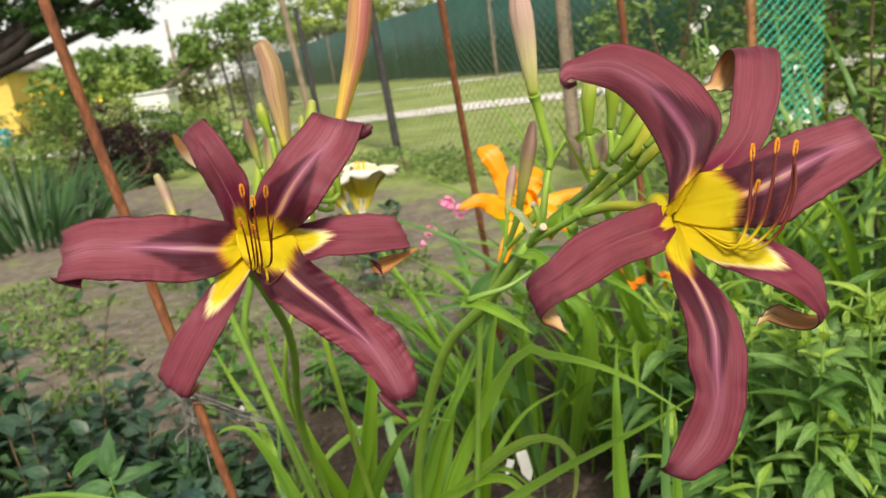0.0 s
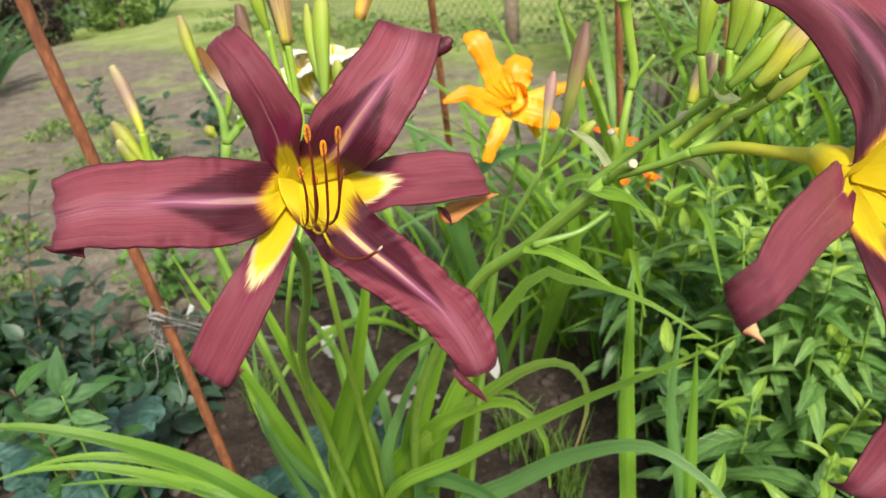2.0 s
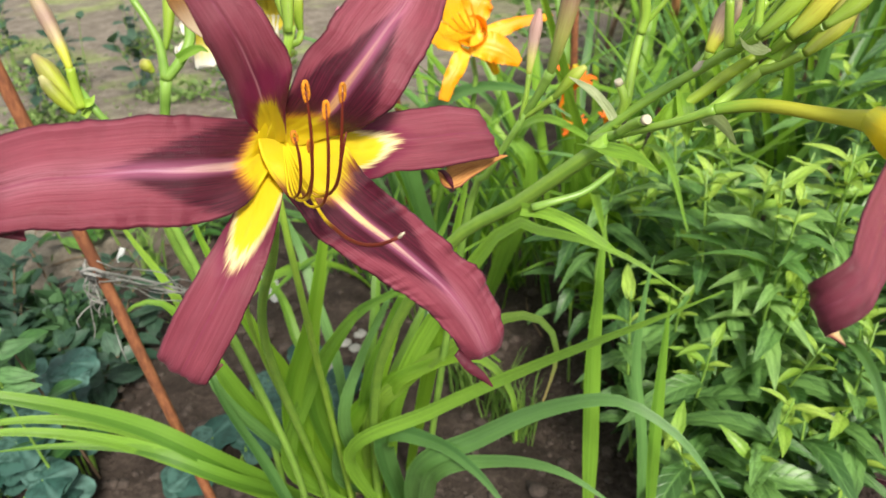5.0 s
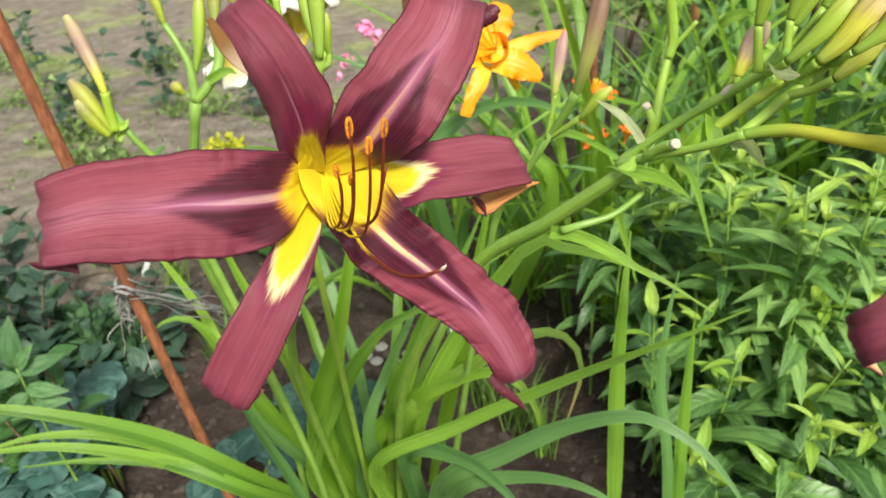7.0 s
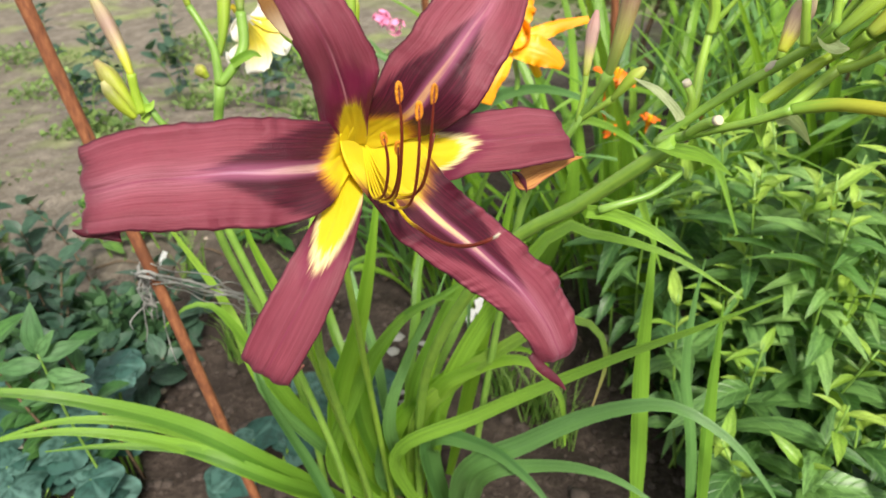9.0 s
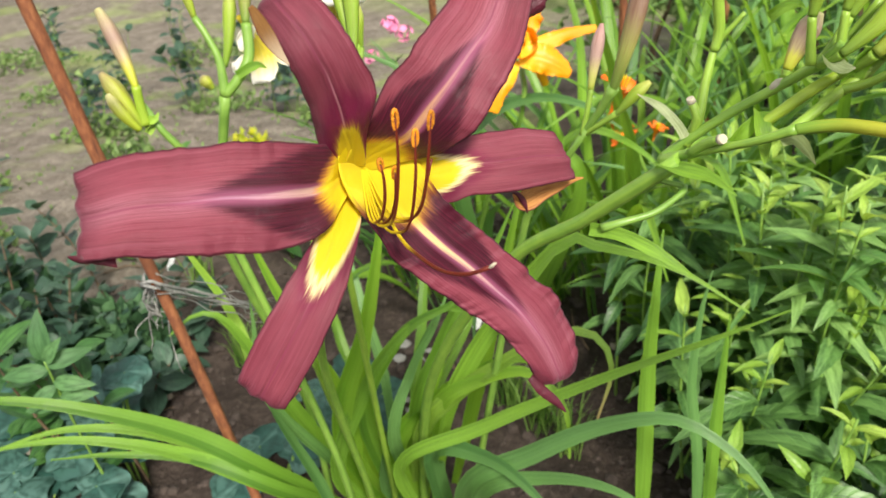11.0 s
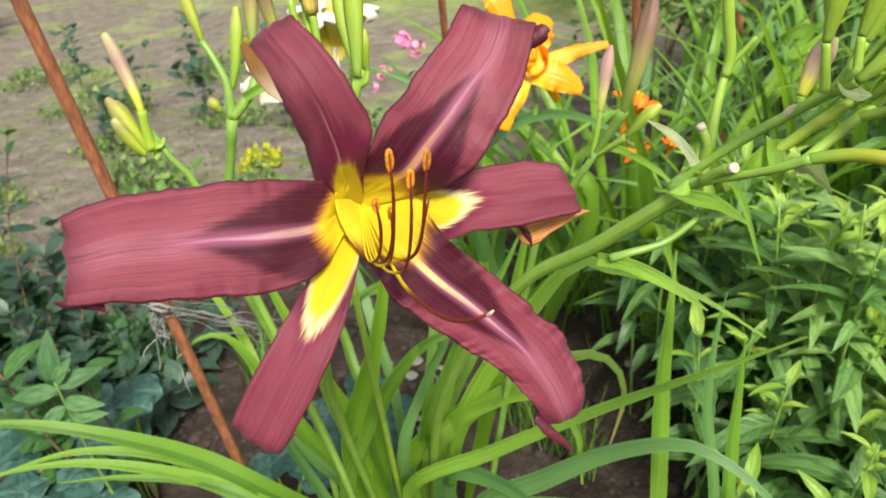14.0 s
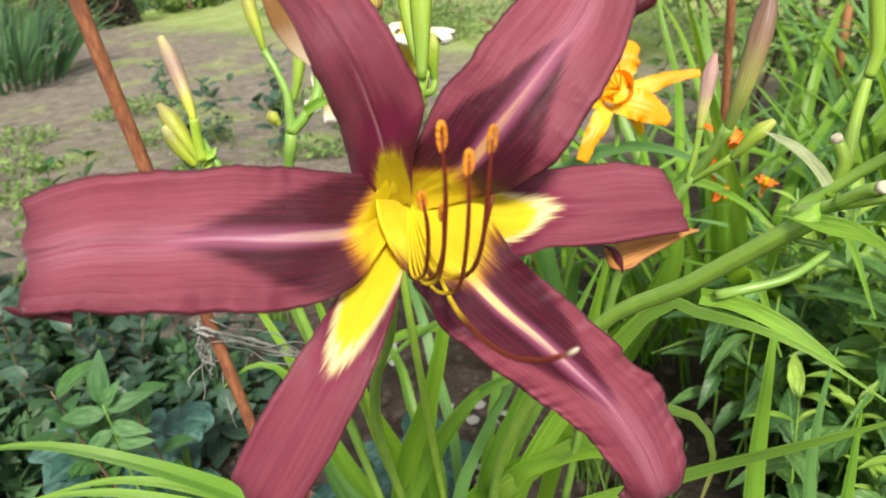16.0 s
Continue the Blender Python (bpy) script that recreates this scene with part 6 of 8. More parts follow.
# broad blades at the heart of the clump
blade([(-0.090, 0.655, 0.0), (-0.1205, 0.6200, 0.0978), (-0.1011, 0.6000, 0.2251), (-0.0860, 0.6000, 0.2992), (-0.0753, 0.6100, 0.3496)], 0.0135, STRAP_LIGHT)
blade([(-0.080, 0.640, 0.0), (-0.1331, 0.6000, 0.1232), (-0.1005, 0.5750, 0.2377), (-0.0673, 0.5550, 0.3039), (-0.0341, 0.5400, 0.3354), (-0.0135, 0.5200, 0.3416)], 0.0125, STRAP)
blade([(-0.060, 0.640, 0.0), (-0.0605, 0.6000, 0.1554), (-0.0347, 0.5850, 0.2538), (-0.0159, 0.5850, 0.3042), (-0.0025, 0.5900, 0.3485)], 0.0140, STRAP_LIGHT)
blade([(-0.050, 0.630, 0.0), (-0.0786, 0.5900, 0.1559), (-0.0375, 0.5650, 0.2322), (-0.0028, 0.5450, 0.2726), (0.0231, 0.5250, 0.2898), (0.0383, 0.5050, 0.2861)], 0.0150, STRAP_LIGHT)
blade([(-0.070, 0.660, 0.0), (-0.0949, 0.6200, 0.0831), (-0.0693, 0.6000, 0.2050), (-0.0458, 0.6000, 0.2622), (-0.0264, 0.6000, 0.2987)], 0.0085, STRAP_COOL)
blade([(-0.110, 0.640, 0.0), (-0.1303, 0.6000, 0.0350), (-0.1543, 0.5850, 0.1594), (-0.1697, 0.5750, 0.2323), (-0.1760, 0.5700, 0.2851)], 0.0085, STRAP_COOL)


def arching(rnd, base, az, length, rise, droop):
    """Control points of a leaf that rises and bends over."""
    pts, x, z, a = [], 0.0, 0.0, radians(rise)
    k = 6
    for i in range(k + 1):
        pts.append((base[0] + math.cos(az) * x + rnd.uniform(-0.004, 0.004), base[1] + math.sin(az) * x, base[2] + z))
        x += math.cos(a) * length / k
        z += math.sin(a) * length / k
        a -= radians(droop) / k * (0.5 + i * 0.25)
    return pts


def leaf_clump(ob, centre, spread, count, length, width, mats, seed, rise=(62, 88), droop=(40, 150), az=(0, 6.283)):
    rnd = random.Random(seed)
    for _ in range(count):
        a, r = rnd.uniform(*az), spread * math.sqrt(rnd.random())
        b = (centre[0] + r * math.cos(a), centre[1] + r * math.sin(a))
        pts = arching(rnd, (*b, ground_z(*b) - 0.01), a + rnd.uniform(-0.5, 0.5), rnd.uniform(*length), rnd.uniform(*rise), rnd.uniform(*droop))
        strap("leaf", pts, rnd.uniform(*width), rnd.choice(mats), ob, (-math.cos(a) * 0.5, -math.sin(a) * 0.5 - 0.25, 0.8))


leaf_clump(clump, (-0.075, 0.69), 0.04, 4, (0.28, 0.40), (0.010, 0.014), [STRAP, STRAP_LIGHT, STRAP_COOL], 5, (66, 86), (20, 90), (0.2, 2.4))


def new_clump(centre, spread, count, length, width, seed, label, mats=(STRAP, STRAP_COOL, STRAP_COOL), rise=(62, 88), droop=(30, 120), az=(0, 6.283)):
    e = thing("daylily_clump", (*centre, 0.0), label, "plant", "strap-leaved clumps behind")
    leaf_clump(e, centre, spread, count, length, width, list(mats), seed, rise, droop, az)


new_clump((0.30, 0.98), 0.12, 64, (0.40, 0.62), (0.011, 0.016), 21, "dense green clump of upright daylily leaves", (STRAP, STRAP_LIGHT, STRAP, STRAP_COOL))
new_clump((0.10, 1.02), 0.10, 44, (0.32, 0.50), (0.010, 0.015), 22, "green daylily clump behind the orange bloom", (STRAP, STRAP, STRAP_COOL))
new_clump((0.62, 1.00), 0.14, 60, (0.45, 0.70), (0.011, 0.017), 23, "tall green clump of daylily leaves", (STRAP, STRAP, STRAP_COOL))
new_clump((0.46, 0.75), 0.10, 40, (0.32, 0.5), (0.010, 0.015), 24, "arching daylily clump above the leafy bush", (STRAP_COOL, STRAP, STRAP_COOL))
new_clump((0.95, 1.25), 0.18, 60, (0.5, 0.75), (0.012, 0.018), 25, "tall green clump of daylily leaves")
new_clump((-0.02, 1.12), 0.05, 16, (0.2, 0.34), (0.008, 0.013), 26, "small daylily clump beside a white tag")

# ---- rusty rods ----


def rod(a, b, r, label, knots=()):
    e = thing("steel_rod", a, label, "garden stake", "rusty plant stakes")
    a, b = np.array(a), np.array(b)
    me = tube_mesh("shaft", [a, a * 0.66 + b * 0.34 + (0.002, 0, 0), a * 0.3 + b * 0.7, b], [r] * 4, RUST, 12, 60, 2, 0.10)
    part("shaft", me, e)
    return e


rod1 = rod((-0.195, 0.594, -0.02), (-0.268, 0.560, 0.82), 0.0046, "thin rusty steel rod leaning beside the bloom")
rod((0.083, 1.26, -0.02), (0.038, 0.985, 0.85), 0.0052, "rusty steel rod among pink flowers and strap leaves")
rod((0.312, 1.062, -0.04), (0.262, 0.972, 0.95), 0.0050, "rusty steel rod standing in the strap leaves")
twine = thing("twine", (-0.2325, 0.5832, 0.3660), "grey twine tied round a rusty rod and pulled taut", "string")
part("knot", tube_mesh("knot", [(-0.2351, 0.5674, 0.3783), (-0.2265, 0.5627, 0.3823), (-0.2216, 0.5645, 0.3766), (-0.2328, 0.5896, 0.3571), (-0.2435, 0.6005, 0.3531), (-0.2359, 0.5714, 0.3750), (-0.2237, 0.5581, 0.3792)], [0.0012] * 7, STRING, 7, 40), twine)
part("cord", tube_mesh("cord", [(-0.2243, 0.5697, 0.3748), (-0.2091, 0.6020, 0.3445), (-0.1896, 0.6364, 0.3086), (-0.1662, 0.6778, 0.2659)], [0.0012, 0.0011, 0.0011, 0.0011], STRING, 7, 30), twine)
part("cord", tube_mesh("cord", [(-0.2255, 0.5686, 0.3729), (-0.2098, 0.5999, 0.3408), (-0.1901, 0.6347, 0.3058), (-0.1664, 0.6770, 0.2646)], [0.0011] * 4, STRING, 7, 30), twine)


def frayed(rnd, a, b, r, wander):
    """One loose strand between two places."""
    a, b = np.array(a), np.array(b)
    pts = [a + (b - a) * f + np.array([rnd.gauss(0, wander) for _ in range(3)]) * math.sin(math.pi * f + 0.25) for f in np.linspace(0, 1, 8)]
    part("strand", tube_mesh("strand", pts, [r] * 7 + [r * 0.5], STRING, 5, 34), twine)


twist = random.Random(9)
for _ in range(7):
    frayed(twist, (-0.2250 + twist.gauss(0, 0.003), 0.5690, 0.3740 + twist.gauss(0, 0.004)), (-0.1660, 0.6775, 0.2655 + twist.gauss(0, 0.008)), 0.0005, 0.0028)
for _ in range(9):
    frayed(twist, (-0.2340 + twist.gauss(0, 0.003), 0.5750, 0.3760 + twist.gauss(0, 0.004)), (-0.2420 + twist.gauss(0, 0.010), 0.5850 + twist.gauss(0, 0.01), 0.325 + twist.gauss(0, 0.018)), 0.0005, 0.005)

# ---- leafy bush ----
def foliage_mesh(name, centre, rx, ry, h, count, size, mat, seed):
    """A low mass of small leaves that stand out of the ground."""
    rng = np.random.default_rng(seed)
    verts, faces = [], []
    for _ in range(count):
        a, r = rng.uniform(0, 6.283), math.sqrt(rng.random())
        r *= 0.75 + 0.3 * noise.noise((math.cos(a) * 1.5, math.sin(a) * 1.5, seed))
        x, y = centre[0] + rx * r * math.cos(a), centre[1] + ry * r * math.sin(a)
        z = ground_z(x, y) + h * rng.random() * (1.1 - r)
        d = unit((rng.normal(), rng.normal(), abs(rng.normal()) * 0.8 + 0.2))
        w = unit(np.cross(d, rng.normal(size=3)))
        n = np.cross(d, w)
        s = size * rng.uniform(0.5, 1.2)
        p, o = np.array((x, y, z)), len(verts)
        verts += [p, p + d * s * 0.45 + w * s * 0.28, p + d * s - n * s * 0.15, p + d * s * 0.45 - w * s * 0.28]
        faces.append((o, o + 1, o + 2, o + 3))
    return mesh_of(name, verts, faces, None, [mat], False)


LEAF_BUSH = [blade_leaf_mesh("leaf", 0.058, 0.0215, BUSH, 0.35, 0.55, 5, 11, 0.72, 0.07), blade_leaf_mesh("leaf", 0.050, 0.0195, BUSH, 0.45, 0.75, 5, 11, 0.76, 0.07), blade_leaf_mesh("leaf", 0.064, 0.0225, BUSH, 0.30, 0.90, 5, 11, 0.72, 0.08), blade_leaf_mesh("leaf", 0.056, 0.0205, BUSH, 0.55, 0.35, 5, 11, 0.74, 0.07)]
LEAF_TIP = [blade_leaf_mesh("leaf", 0.030, 0.0095, BUSH_TIP, 0.5, 0.25, 5, 8, 0.8, 0.05), blade_leaf_mesh("leaf", 0.040, 0.0125, BUSH_TIP, 0.4, 0.45, 5, 8, 0.8, 0.05)]
LEAF_SHOOT = blade_leaf_mesh("leaf", 0.052, 0.0225, SHOOT_LEAF, 0.25, 0.45, 5, 10, 0.80, 0.0)
LEAF_NARROW = [blade_leaf_mesh("leaf", 0.062, 0.0185, BUSH_PALE, 0.4, 0.55, 5, 10, 0.7, 0.06), blade_leaf_mesh("leaf", 0.052, 0.016, BUSH_PALE, 0.4, 0.8, 5, 10, 0.7, 0.06)]


def shoot(ob, rnd, base, top, pairs, big, tips, bare=0.35, size=1.0, stem_mat=STEM_MID, r=0.0014):
    """A leafy shoot with leaves in crossed pairs and a tuft at its tip."""
    a, b = np.array(base), np.array(top)
    mid = (a + b) / 2 + np.array((rnd.uniform(-0.02, 0.02), rnd.uniform(-0.02, 0.02), 0.02))
    line = spline([a, mid, b], 24)
    part("stem", tube_mesh("stem", [a, mid, b], [r * 1.3, r, r * 0.6], stem_mat, 5, 10), ob)
    turn = rnd.uniform(0, 3.14)
    for k in range(pairs):
        s = bare + (1 - bare) * (k + 0.85) / pairs
        p = line[min(23, int(s * 23))]
        t = unit(line[min(23, int(s * 23) + 1)] - line[max(0, int(s * 23) - 1)])
        for side in (0, 1):
            az = turn + k * 1.57 + side * 3.14 + rnd.uniform(-0.55, 0.55)
            out = np.array((math.cos(az), math.sin(az), 0.0))
            up = 0.05 + 0.9 * s * s + rnd.uniform(-0.45, 0.4)
            d = out + np.array((0, 0, up))
            last = k >= pairs - 2
            sc = size * (rnd.uniform(0.55, 1.2) if not last else rnd.uniform(0.7, 1.0))
            part("leaf", rnd.choice(tips if last else big), ob, "", aim(p, d, (t[0] + rnd.uniform(-0.4, 0.4), t[1] + rnd.uniform(-0.4, 0.4), t[2] + 0.6), sc))


def bush(name, label, category, spots, seed, big, tips, pairs=(8, 11), group="", sway=0.05, under=None, **kw):
    rnd = random.Random(seed)
    e = thing(name, (spots[0][0], spots[0][1], 0.0), label, category, group)
    for x, y, h in spots:
        lean = (rnd.uniform(-sway, sway), rnd.uniform(-sway * 1.2, sway * 0.6))
        shoot(e, rnd, (x, y, ground_z(x, y) - 0.01), (x + lean[0], y + lean[1], h), rnd.randint(*pairs), big, tips, **kw)
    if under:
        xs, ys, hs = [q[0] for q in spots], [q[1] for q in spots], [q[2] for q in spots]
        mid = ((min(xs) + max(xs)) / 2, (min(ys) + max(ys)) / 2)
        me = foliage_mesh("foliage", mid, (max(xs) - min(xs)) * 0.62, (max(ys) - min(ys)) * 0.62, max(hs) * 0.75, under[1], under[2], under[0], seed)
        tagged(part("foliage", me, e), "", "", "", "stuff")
    return e


def spots(seed, count, x, y, h):
    rnd = random.Random(seed)
    return [(rnd.uniform(*x), rnd.uniform(*y), rnd.uniform(*h)) for _ in range(count)]


# the low inner leaves carry the bush's inner shade in their dark colour
BL = "bushy green perennial with pointed leaves and pale shoot tips"
bush("leafy_bush", BL, "bush", spots(1, 9, (0.215, 0.31), (0.50, 0.66), (0.19, 0.29)), 31, LEAF_BUSH, LEAF_TIP, (7, 9), "leafy bushes", under=(BUSH_SHADED, 260, 0.032))
bush("leafy_bush", BL, "bush", spots(2, 13, (0.28, 0.42), (0.48, 0.66), (0.20, 0.30)), 32, LEAF_BUSH, LEAF_TIP, (7, 9), "leafy bushes", under=(BUSH_SHADED, 260, 0.032))
bush("leafy_bush", BL, "bush", spots(3, 13, (0.20, 0.40), (0.62, 0.80), (0.25, 0.36)), 33, LEAF_BUSH, LEAF_TIP, (7, 9), "leafy bushes", under=(BUSH_SHADED, 260, 0.032))
bush("leafy_bush", BL, "bush", spots(4, 12, (0.40, 0.60), (0.55, 0.80), (0.22, 0.34)), 34, LEAF_BUSH, LEAF_TIP, (7, 9), "leafy bushes", under=(BUSH_SHADED, 260, 0.032))
bush("leafy_bush", BL, "bush", spots(5, 11, (0.20, 0.36), (0.40, 0.52), (0.12, 0.20)), 35, LEAF_BUSH, LEAF_TIP, (7, 9), "leafy bushes", under=(BUSH_SHADED, 260, 0.032))
bush("leafy_bush", "upright green perennial with narrow pale-tipped leaves", "bush", spots(6, 12, (0.26, 0.36), (0.56, 0.70), (0.32, 0.40)), 36, LEAF_NARROW, LEAF_TIP, (11, 14), "leafy bushes", bare=0.25, size=0.95)
bush("leafy_bush", BL, "bush", spots(7, 12, (0.5, 0.8), (0.80, 1.05), (0.30, 0.45)), 37, LEAF_BUSH, LEAF_TIP, (8, 10), "leafy bushes", size=1.2)

# ---- dark shrub and its neighbours ----
LEAF_ROSE = [blade_leaf_mesh("leaf", 0.030, 0.018, ROSE, 0.25, 0.2, 5, 8, 0.85), blade_leaf_mesh("leaf", 0.025, 0.016, ROSE, 0.2, 0.3, 5, 8, 0.85), blade_leaf_mesh("leaf", 0.034, 0.020, ROSE, 0.2, 0.25, 5, 8, 0.85)]
LEAF_FRESH = [blade_leaf_mesh("leaf", 0.032, 0.017, ROSE_YOUNG, 0.3, 0.2, 5, 8, 0.85), blade_leaf_mesh("leaf", 0.026, 0.015, ROSE_YOUNG, 0.3, 0.2, 5, 8, 0.85)]
RL = "low dark green shrub with oval leaves and fresh tips"
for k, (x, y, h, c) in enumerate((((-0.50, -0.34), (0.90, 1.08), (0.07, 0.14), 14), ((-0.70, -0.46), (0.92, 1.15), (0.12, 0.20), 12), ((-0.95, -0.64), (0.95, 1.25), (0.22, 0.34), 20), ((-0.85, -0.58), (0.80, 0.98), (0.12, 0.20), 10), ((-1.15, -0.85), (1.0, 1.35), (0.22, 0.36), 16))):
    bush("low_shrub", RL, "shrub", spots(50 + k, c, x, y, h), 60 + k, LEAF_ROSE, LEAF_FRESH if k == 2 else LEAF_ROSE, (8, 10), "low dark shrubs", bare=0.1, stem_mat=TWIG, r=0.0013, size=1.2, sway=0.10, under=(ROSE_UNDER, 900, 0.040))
bush("low_shrub", "dark shrub shoots with fresh green oval leaves", "shrub", spots(57, 5, (-0.44, -0.36), (0.70, 0.80), (0.16, 0.24)), 67, LEAF_FRESH, LEAF_FRESH, (4, 6), "low dark shrubs", bare=0.3, stem_mat=TWIG, size=1.6)


def lobed_mesh(name, r, mat):
    """A rounded leaflet with shallow lobes, its stalk at the origin."""
    n, rings = 28, 5
    verts, uvs, faces = [(0.0, 0.0, 0.0)], [(0.0, 0.5)], []
    for i in range(1, rings + 1):
        for j in range(n):
            a = -2.5 + 5.0 * j / (n - 1)
            k = r * (0.62 + 0.38 * math.cos(a * 0.55)) * (1 + 0.10 * math.cos(5 * a)) * i / rings
            verts.append((k * math.cos(a) + 0.25 * r * i / rings, k * math.sin(a), 0.10 * r * math.sin(3 * a) * (i / rings) ** 2 - 0.18 * k * k / r))
            uvs.append((i / rings, 0.5 + a / 5.2))
    for j in range(n - 1):
        faces.append((0, 1 + j, 2 + j))
        for i in range(rings - 1):
            a = 1 + i * n + j
            faces.append((a, a + n, a + n + 1, a + 1))
    return mesh_of(name, verts, faces, uvs, [mat])


LOBED = [lobed_mesh("leaf", 0.020, BLUE_LEAF), lobed_mesh("leaf", 0.027, BLUE_LEAF)]


def columbine(centre, count, spread, height, seed, label):
    rnd = random.Random(seed)
    e = thing("columbine_plant", (*centre, 0.0), label, "plant", "blue-green lobed plants")
    for _ in range(count):
        a, r = rnd.uniform(0, 6.28), spread * math.sqrt(rnd.random())
        b = (centre[0] + 0.3 * r * math.cos(a), centre[1] + 0.3 * r * math.sin(a))
        q = (centre[0] + r * math.cos(a), centre[1] + r * math.sin(a), rnd.uniform(*height))
        part("stem", tube_mesh("stem", [(*b, ground_z(*b) - 0.005), ((b[0] + q[0]) / 2, (b[1] + q[1]) / 2, q[2] * 0.75), q], [0.0012, 0.001, 0.0008], STEM, 5, 8), e)
        for k in (-1.3, 0.0, 1.3):
            d = (math.cos(a + k), math.sin(a + k), rnd.uniform(-0.1, 0.25))
            part("leaf", rnd.choice(LOBED), e, "", aim(q, d, (rnd.uniform(-0.2, 0.2), -0.25 + rnd.uniform(-0.2, 0.2), 1), rnd.uniform(0.8, 1.25)))


columbine((-0.44, 0.77), 13, 0.09, (0.05, 0.12), 71, "low columbine plant with blue-green lobed leaves")
columbine((-0.215, 0.735), 5, 0.055, (0.02, 0.045), 72, "columbine plant spreading on dark soil")
columbine((-0.46, 0.66), 11, 0.10, (0.05, 0.11), 73, "columbine plant with blue-green lobed leaves")
columbine((-0.13, 0.80), 8, 0.06, (0.02, 0.05), 74, "small columbine plant on dark soil")
columbine((-0.372, 0.765), 6, 0.032, (0.115, 0.145), 75, "columbine plant with pale blue-green leaves beside a shoot")

# a young shoot that stands above the dark shrub
young = thing("young_shoot", (-0.3729, 0.7100, 0.0), "light green young shoot among dark shrub leaves", "plant")
part("stem", tube_mesh("stem", [(-0.3729, 0.7100, -0.005), (-0.3759, 0.6920, 0.1429), (-0.3729, 0.6800, 0.2502)], [0.0016, 0.0013, 0.0008], STEM_MID, 7, 14), young)
for rise, along, size in ((0.012, (0.12, -0.1, 1.0), 0.85), (0.006, (0.95, 0.1, 0.30), 0.70), (0.002, (-0.85, -0.25, 0.20), 0.72), (-0.012, (0.70, -0.35, 0.10), 0.66), (-0.016, (-0.60, -0.5, -0.25), 0.60), (0.010, (0.45, -0.3, 0.75), 0.55), (-0.030, (0.8, -0.3, 0.2), 0.6), (-0.034, (-0.8, -0.3, 0.1), 0.6)):
    part("leaf", LEAF_SHOOT, young, "", aim((-0.3729, 0.6800, 0.2382 + rise), along, (0.1, -0.75, 0.65), size))

# plants on the far side of the bed
LEAF_BACK = [blade_leaf_mesh("leaf", 0.045, 0.020, BACK_LEAF, 0.25, 0.25, 5, 8, 0.85), blade_leaf_mesh("leaf", 0.035, 0.018, BACK_LEAF, 0.25, 0.3, 5, 8, 0.85)]
bush("low_plant", "low dark-leaved garden plant on bare soil", "plant", spots(80, 10, (-0.50, -0.36), (1.30, 1.42), (0.08, 0.15)), 81, LEAF_BACK, LEAF_BACK, (4, 6), "low garden plants", bare=0.2)
bush("low_plant", "low dark-leaved garden plant on bare soil", "plant", spots(82, 8, (-0.28, -0.16), (1.22, 1.36), (0.06, 0.12)), 83, LEAF_BACK, LEAF_BACK, (4, 6), "low garden plants", bare=0.2)

SEEDED = [(-0.8042, 2.8115), (-0.5010, 2.4742), (-0.2520, 2.1973), (-0.7449, 2.2009), (-0.6506, 3.2467), (-0.1653, 2.7382), (-1.1576, 3.2196), (-0.3636, 2.8344)]
for k in range(8):
    x, y = SEEDED[k]
    bush("low_plant", "small dark-leaved seedling plant on the trodden path", "plant", spots(86 + k, 4, (x - 0.05, x + 0.05), (y - 0.05, y + 0.05), (0.05, 0.10)), 90 + k, LEAF_ROSE, LEAF_ROSE, (3, 5), "low garden plants", bare=0.2, size=1.8)


for k, (x, y, r) in enumerate(((-0.95, 1.75, 0.16), (-0.72, 2.15, 0.15), (-1.25, 2.1, 0.2), (-0.55, 1.72, 0.12), (-1.5, 2.6, 0.25), (-0.4, 2.3, 0.14), (-1.0, 2.9, 0.25), (-0.80, 1.42, 0.12), (-1.15, 1.55, 0.15), (-0.1, 2.0, 0.12), (-1.8, 3.2, 0.3), (-0.62, 1.9, 0.1), (-0.3, 1.6, 0.08), (-1.9, 2.3, 0.2), (-0.2, 2.7, 0.2), (-1.4, 3.6, 0.3), (-0.6, 3.4, 0.25))):
    e = thing("weed_patch", (x, y, ground_z(x, y)), "patch of low green weeds on the path", "weeds", "weed patches")
    part("foliage", foliage_mesh("foliage", (x, y), r, r * 0.8, 0.06 + 0.1 * r, int(1500 * r), 0.026, WEED_MASS, 110 + k), e)
solo("path_grass", mesh_of("path_grass", *(lambda m: ([tuple(v.co) for v in m.vertices], [tuple(p.vertices) for p in m.polygons]))(foliage_mesh("path_grass", (-0.9, 2.4), 1.5, 1.4, 0.02, 1500, 0.014, WEED_MASS, 171)), None, [WEED_MASS], False), "sparse seedlings scattered over the trodden path", "weeds", "", "stuff")

YELLOW_MOSS = crown_material("yellow_green_leaf", (0.30, 0.36, 0.02), (0.62, 0.60, 0.04))
MOSS_AT = (-0.3050, 1.7762)
moss = thing("weed_patch", (*MOSS_AT, 0.0), "bright yellow-green low plant on the path edge", "weeds", "weed patches")
part("foliage", foliage_mesh("foliage", MOSS_AT, 0.075, 0.06, 0.06, 160, 0.022, YELLOW_MOSS, 175), moss)
pinkplant = bush("pink_phlox", "pink phlox with lance-shaped green leaves", "flower", [(0.02, 1.36, 0.30), (0.05, 1.40, 0.26), (-0.03, 1.38, 0.22), (0.09, 1.35, 0.2), (0.0, 1.42, 0.24), (0.12, 1.4, 0.22), (-0.05, 1.33, 0.16)], 130, LEAF_BACK, LEAF_FRESH, (6, 8), bare=0.2)


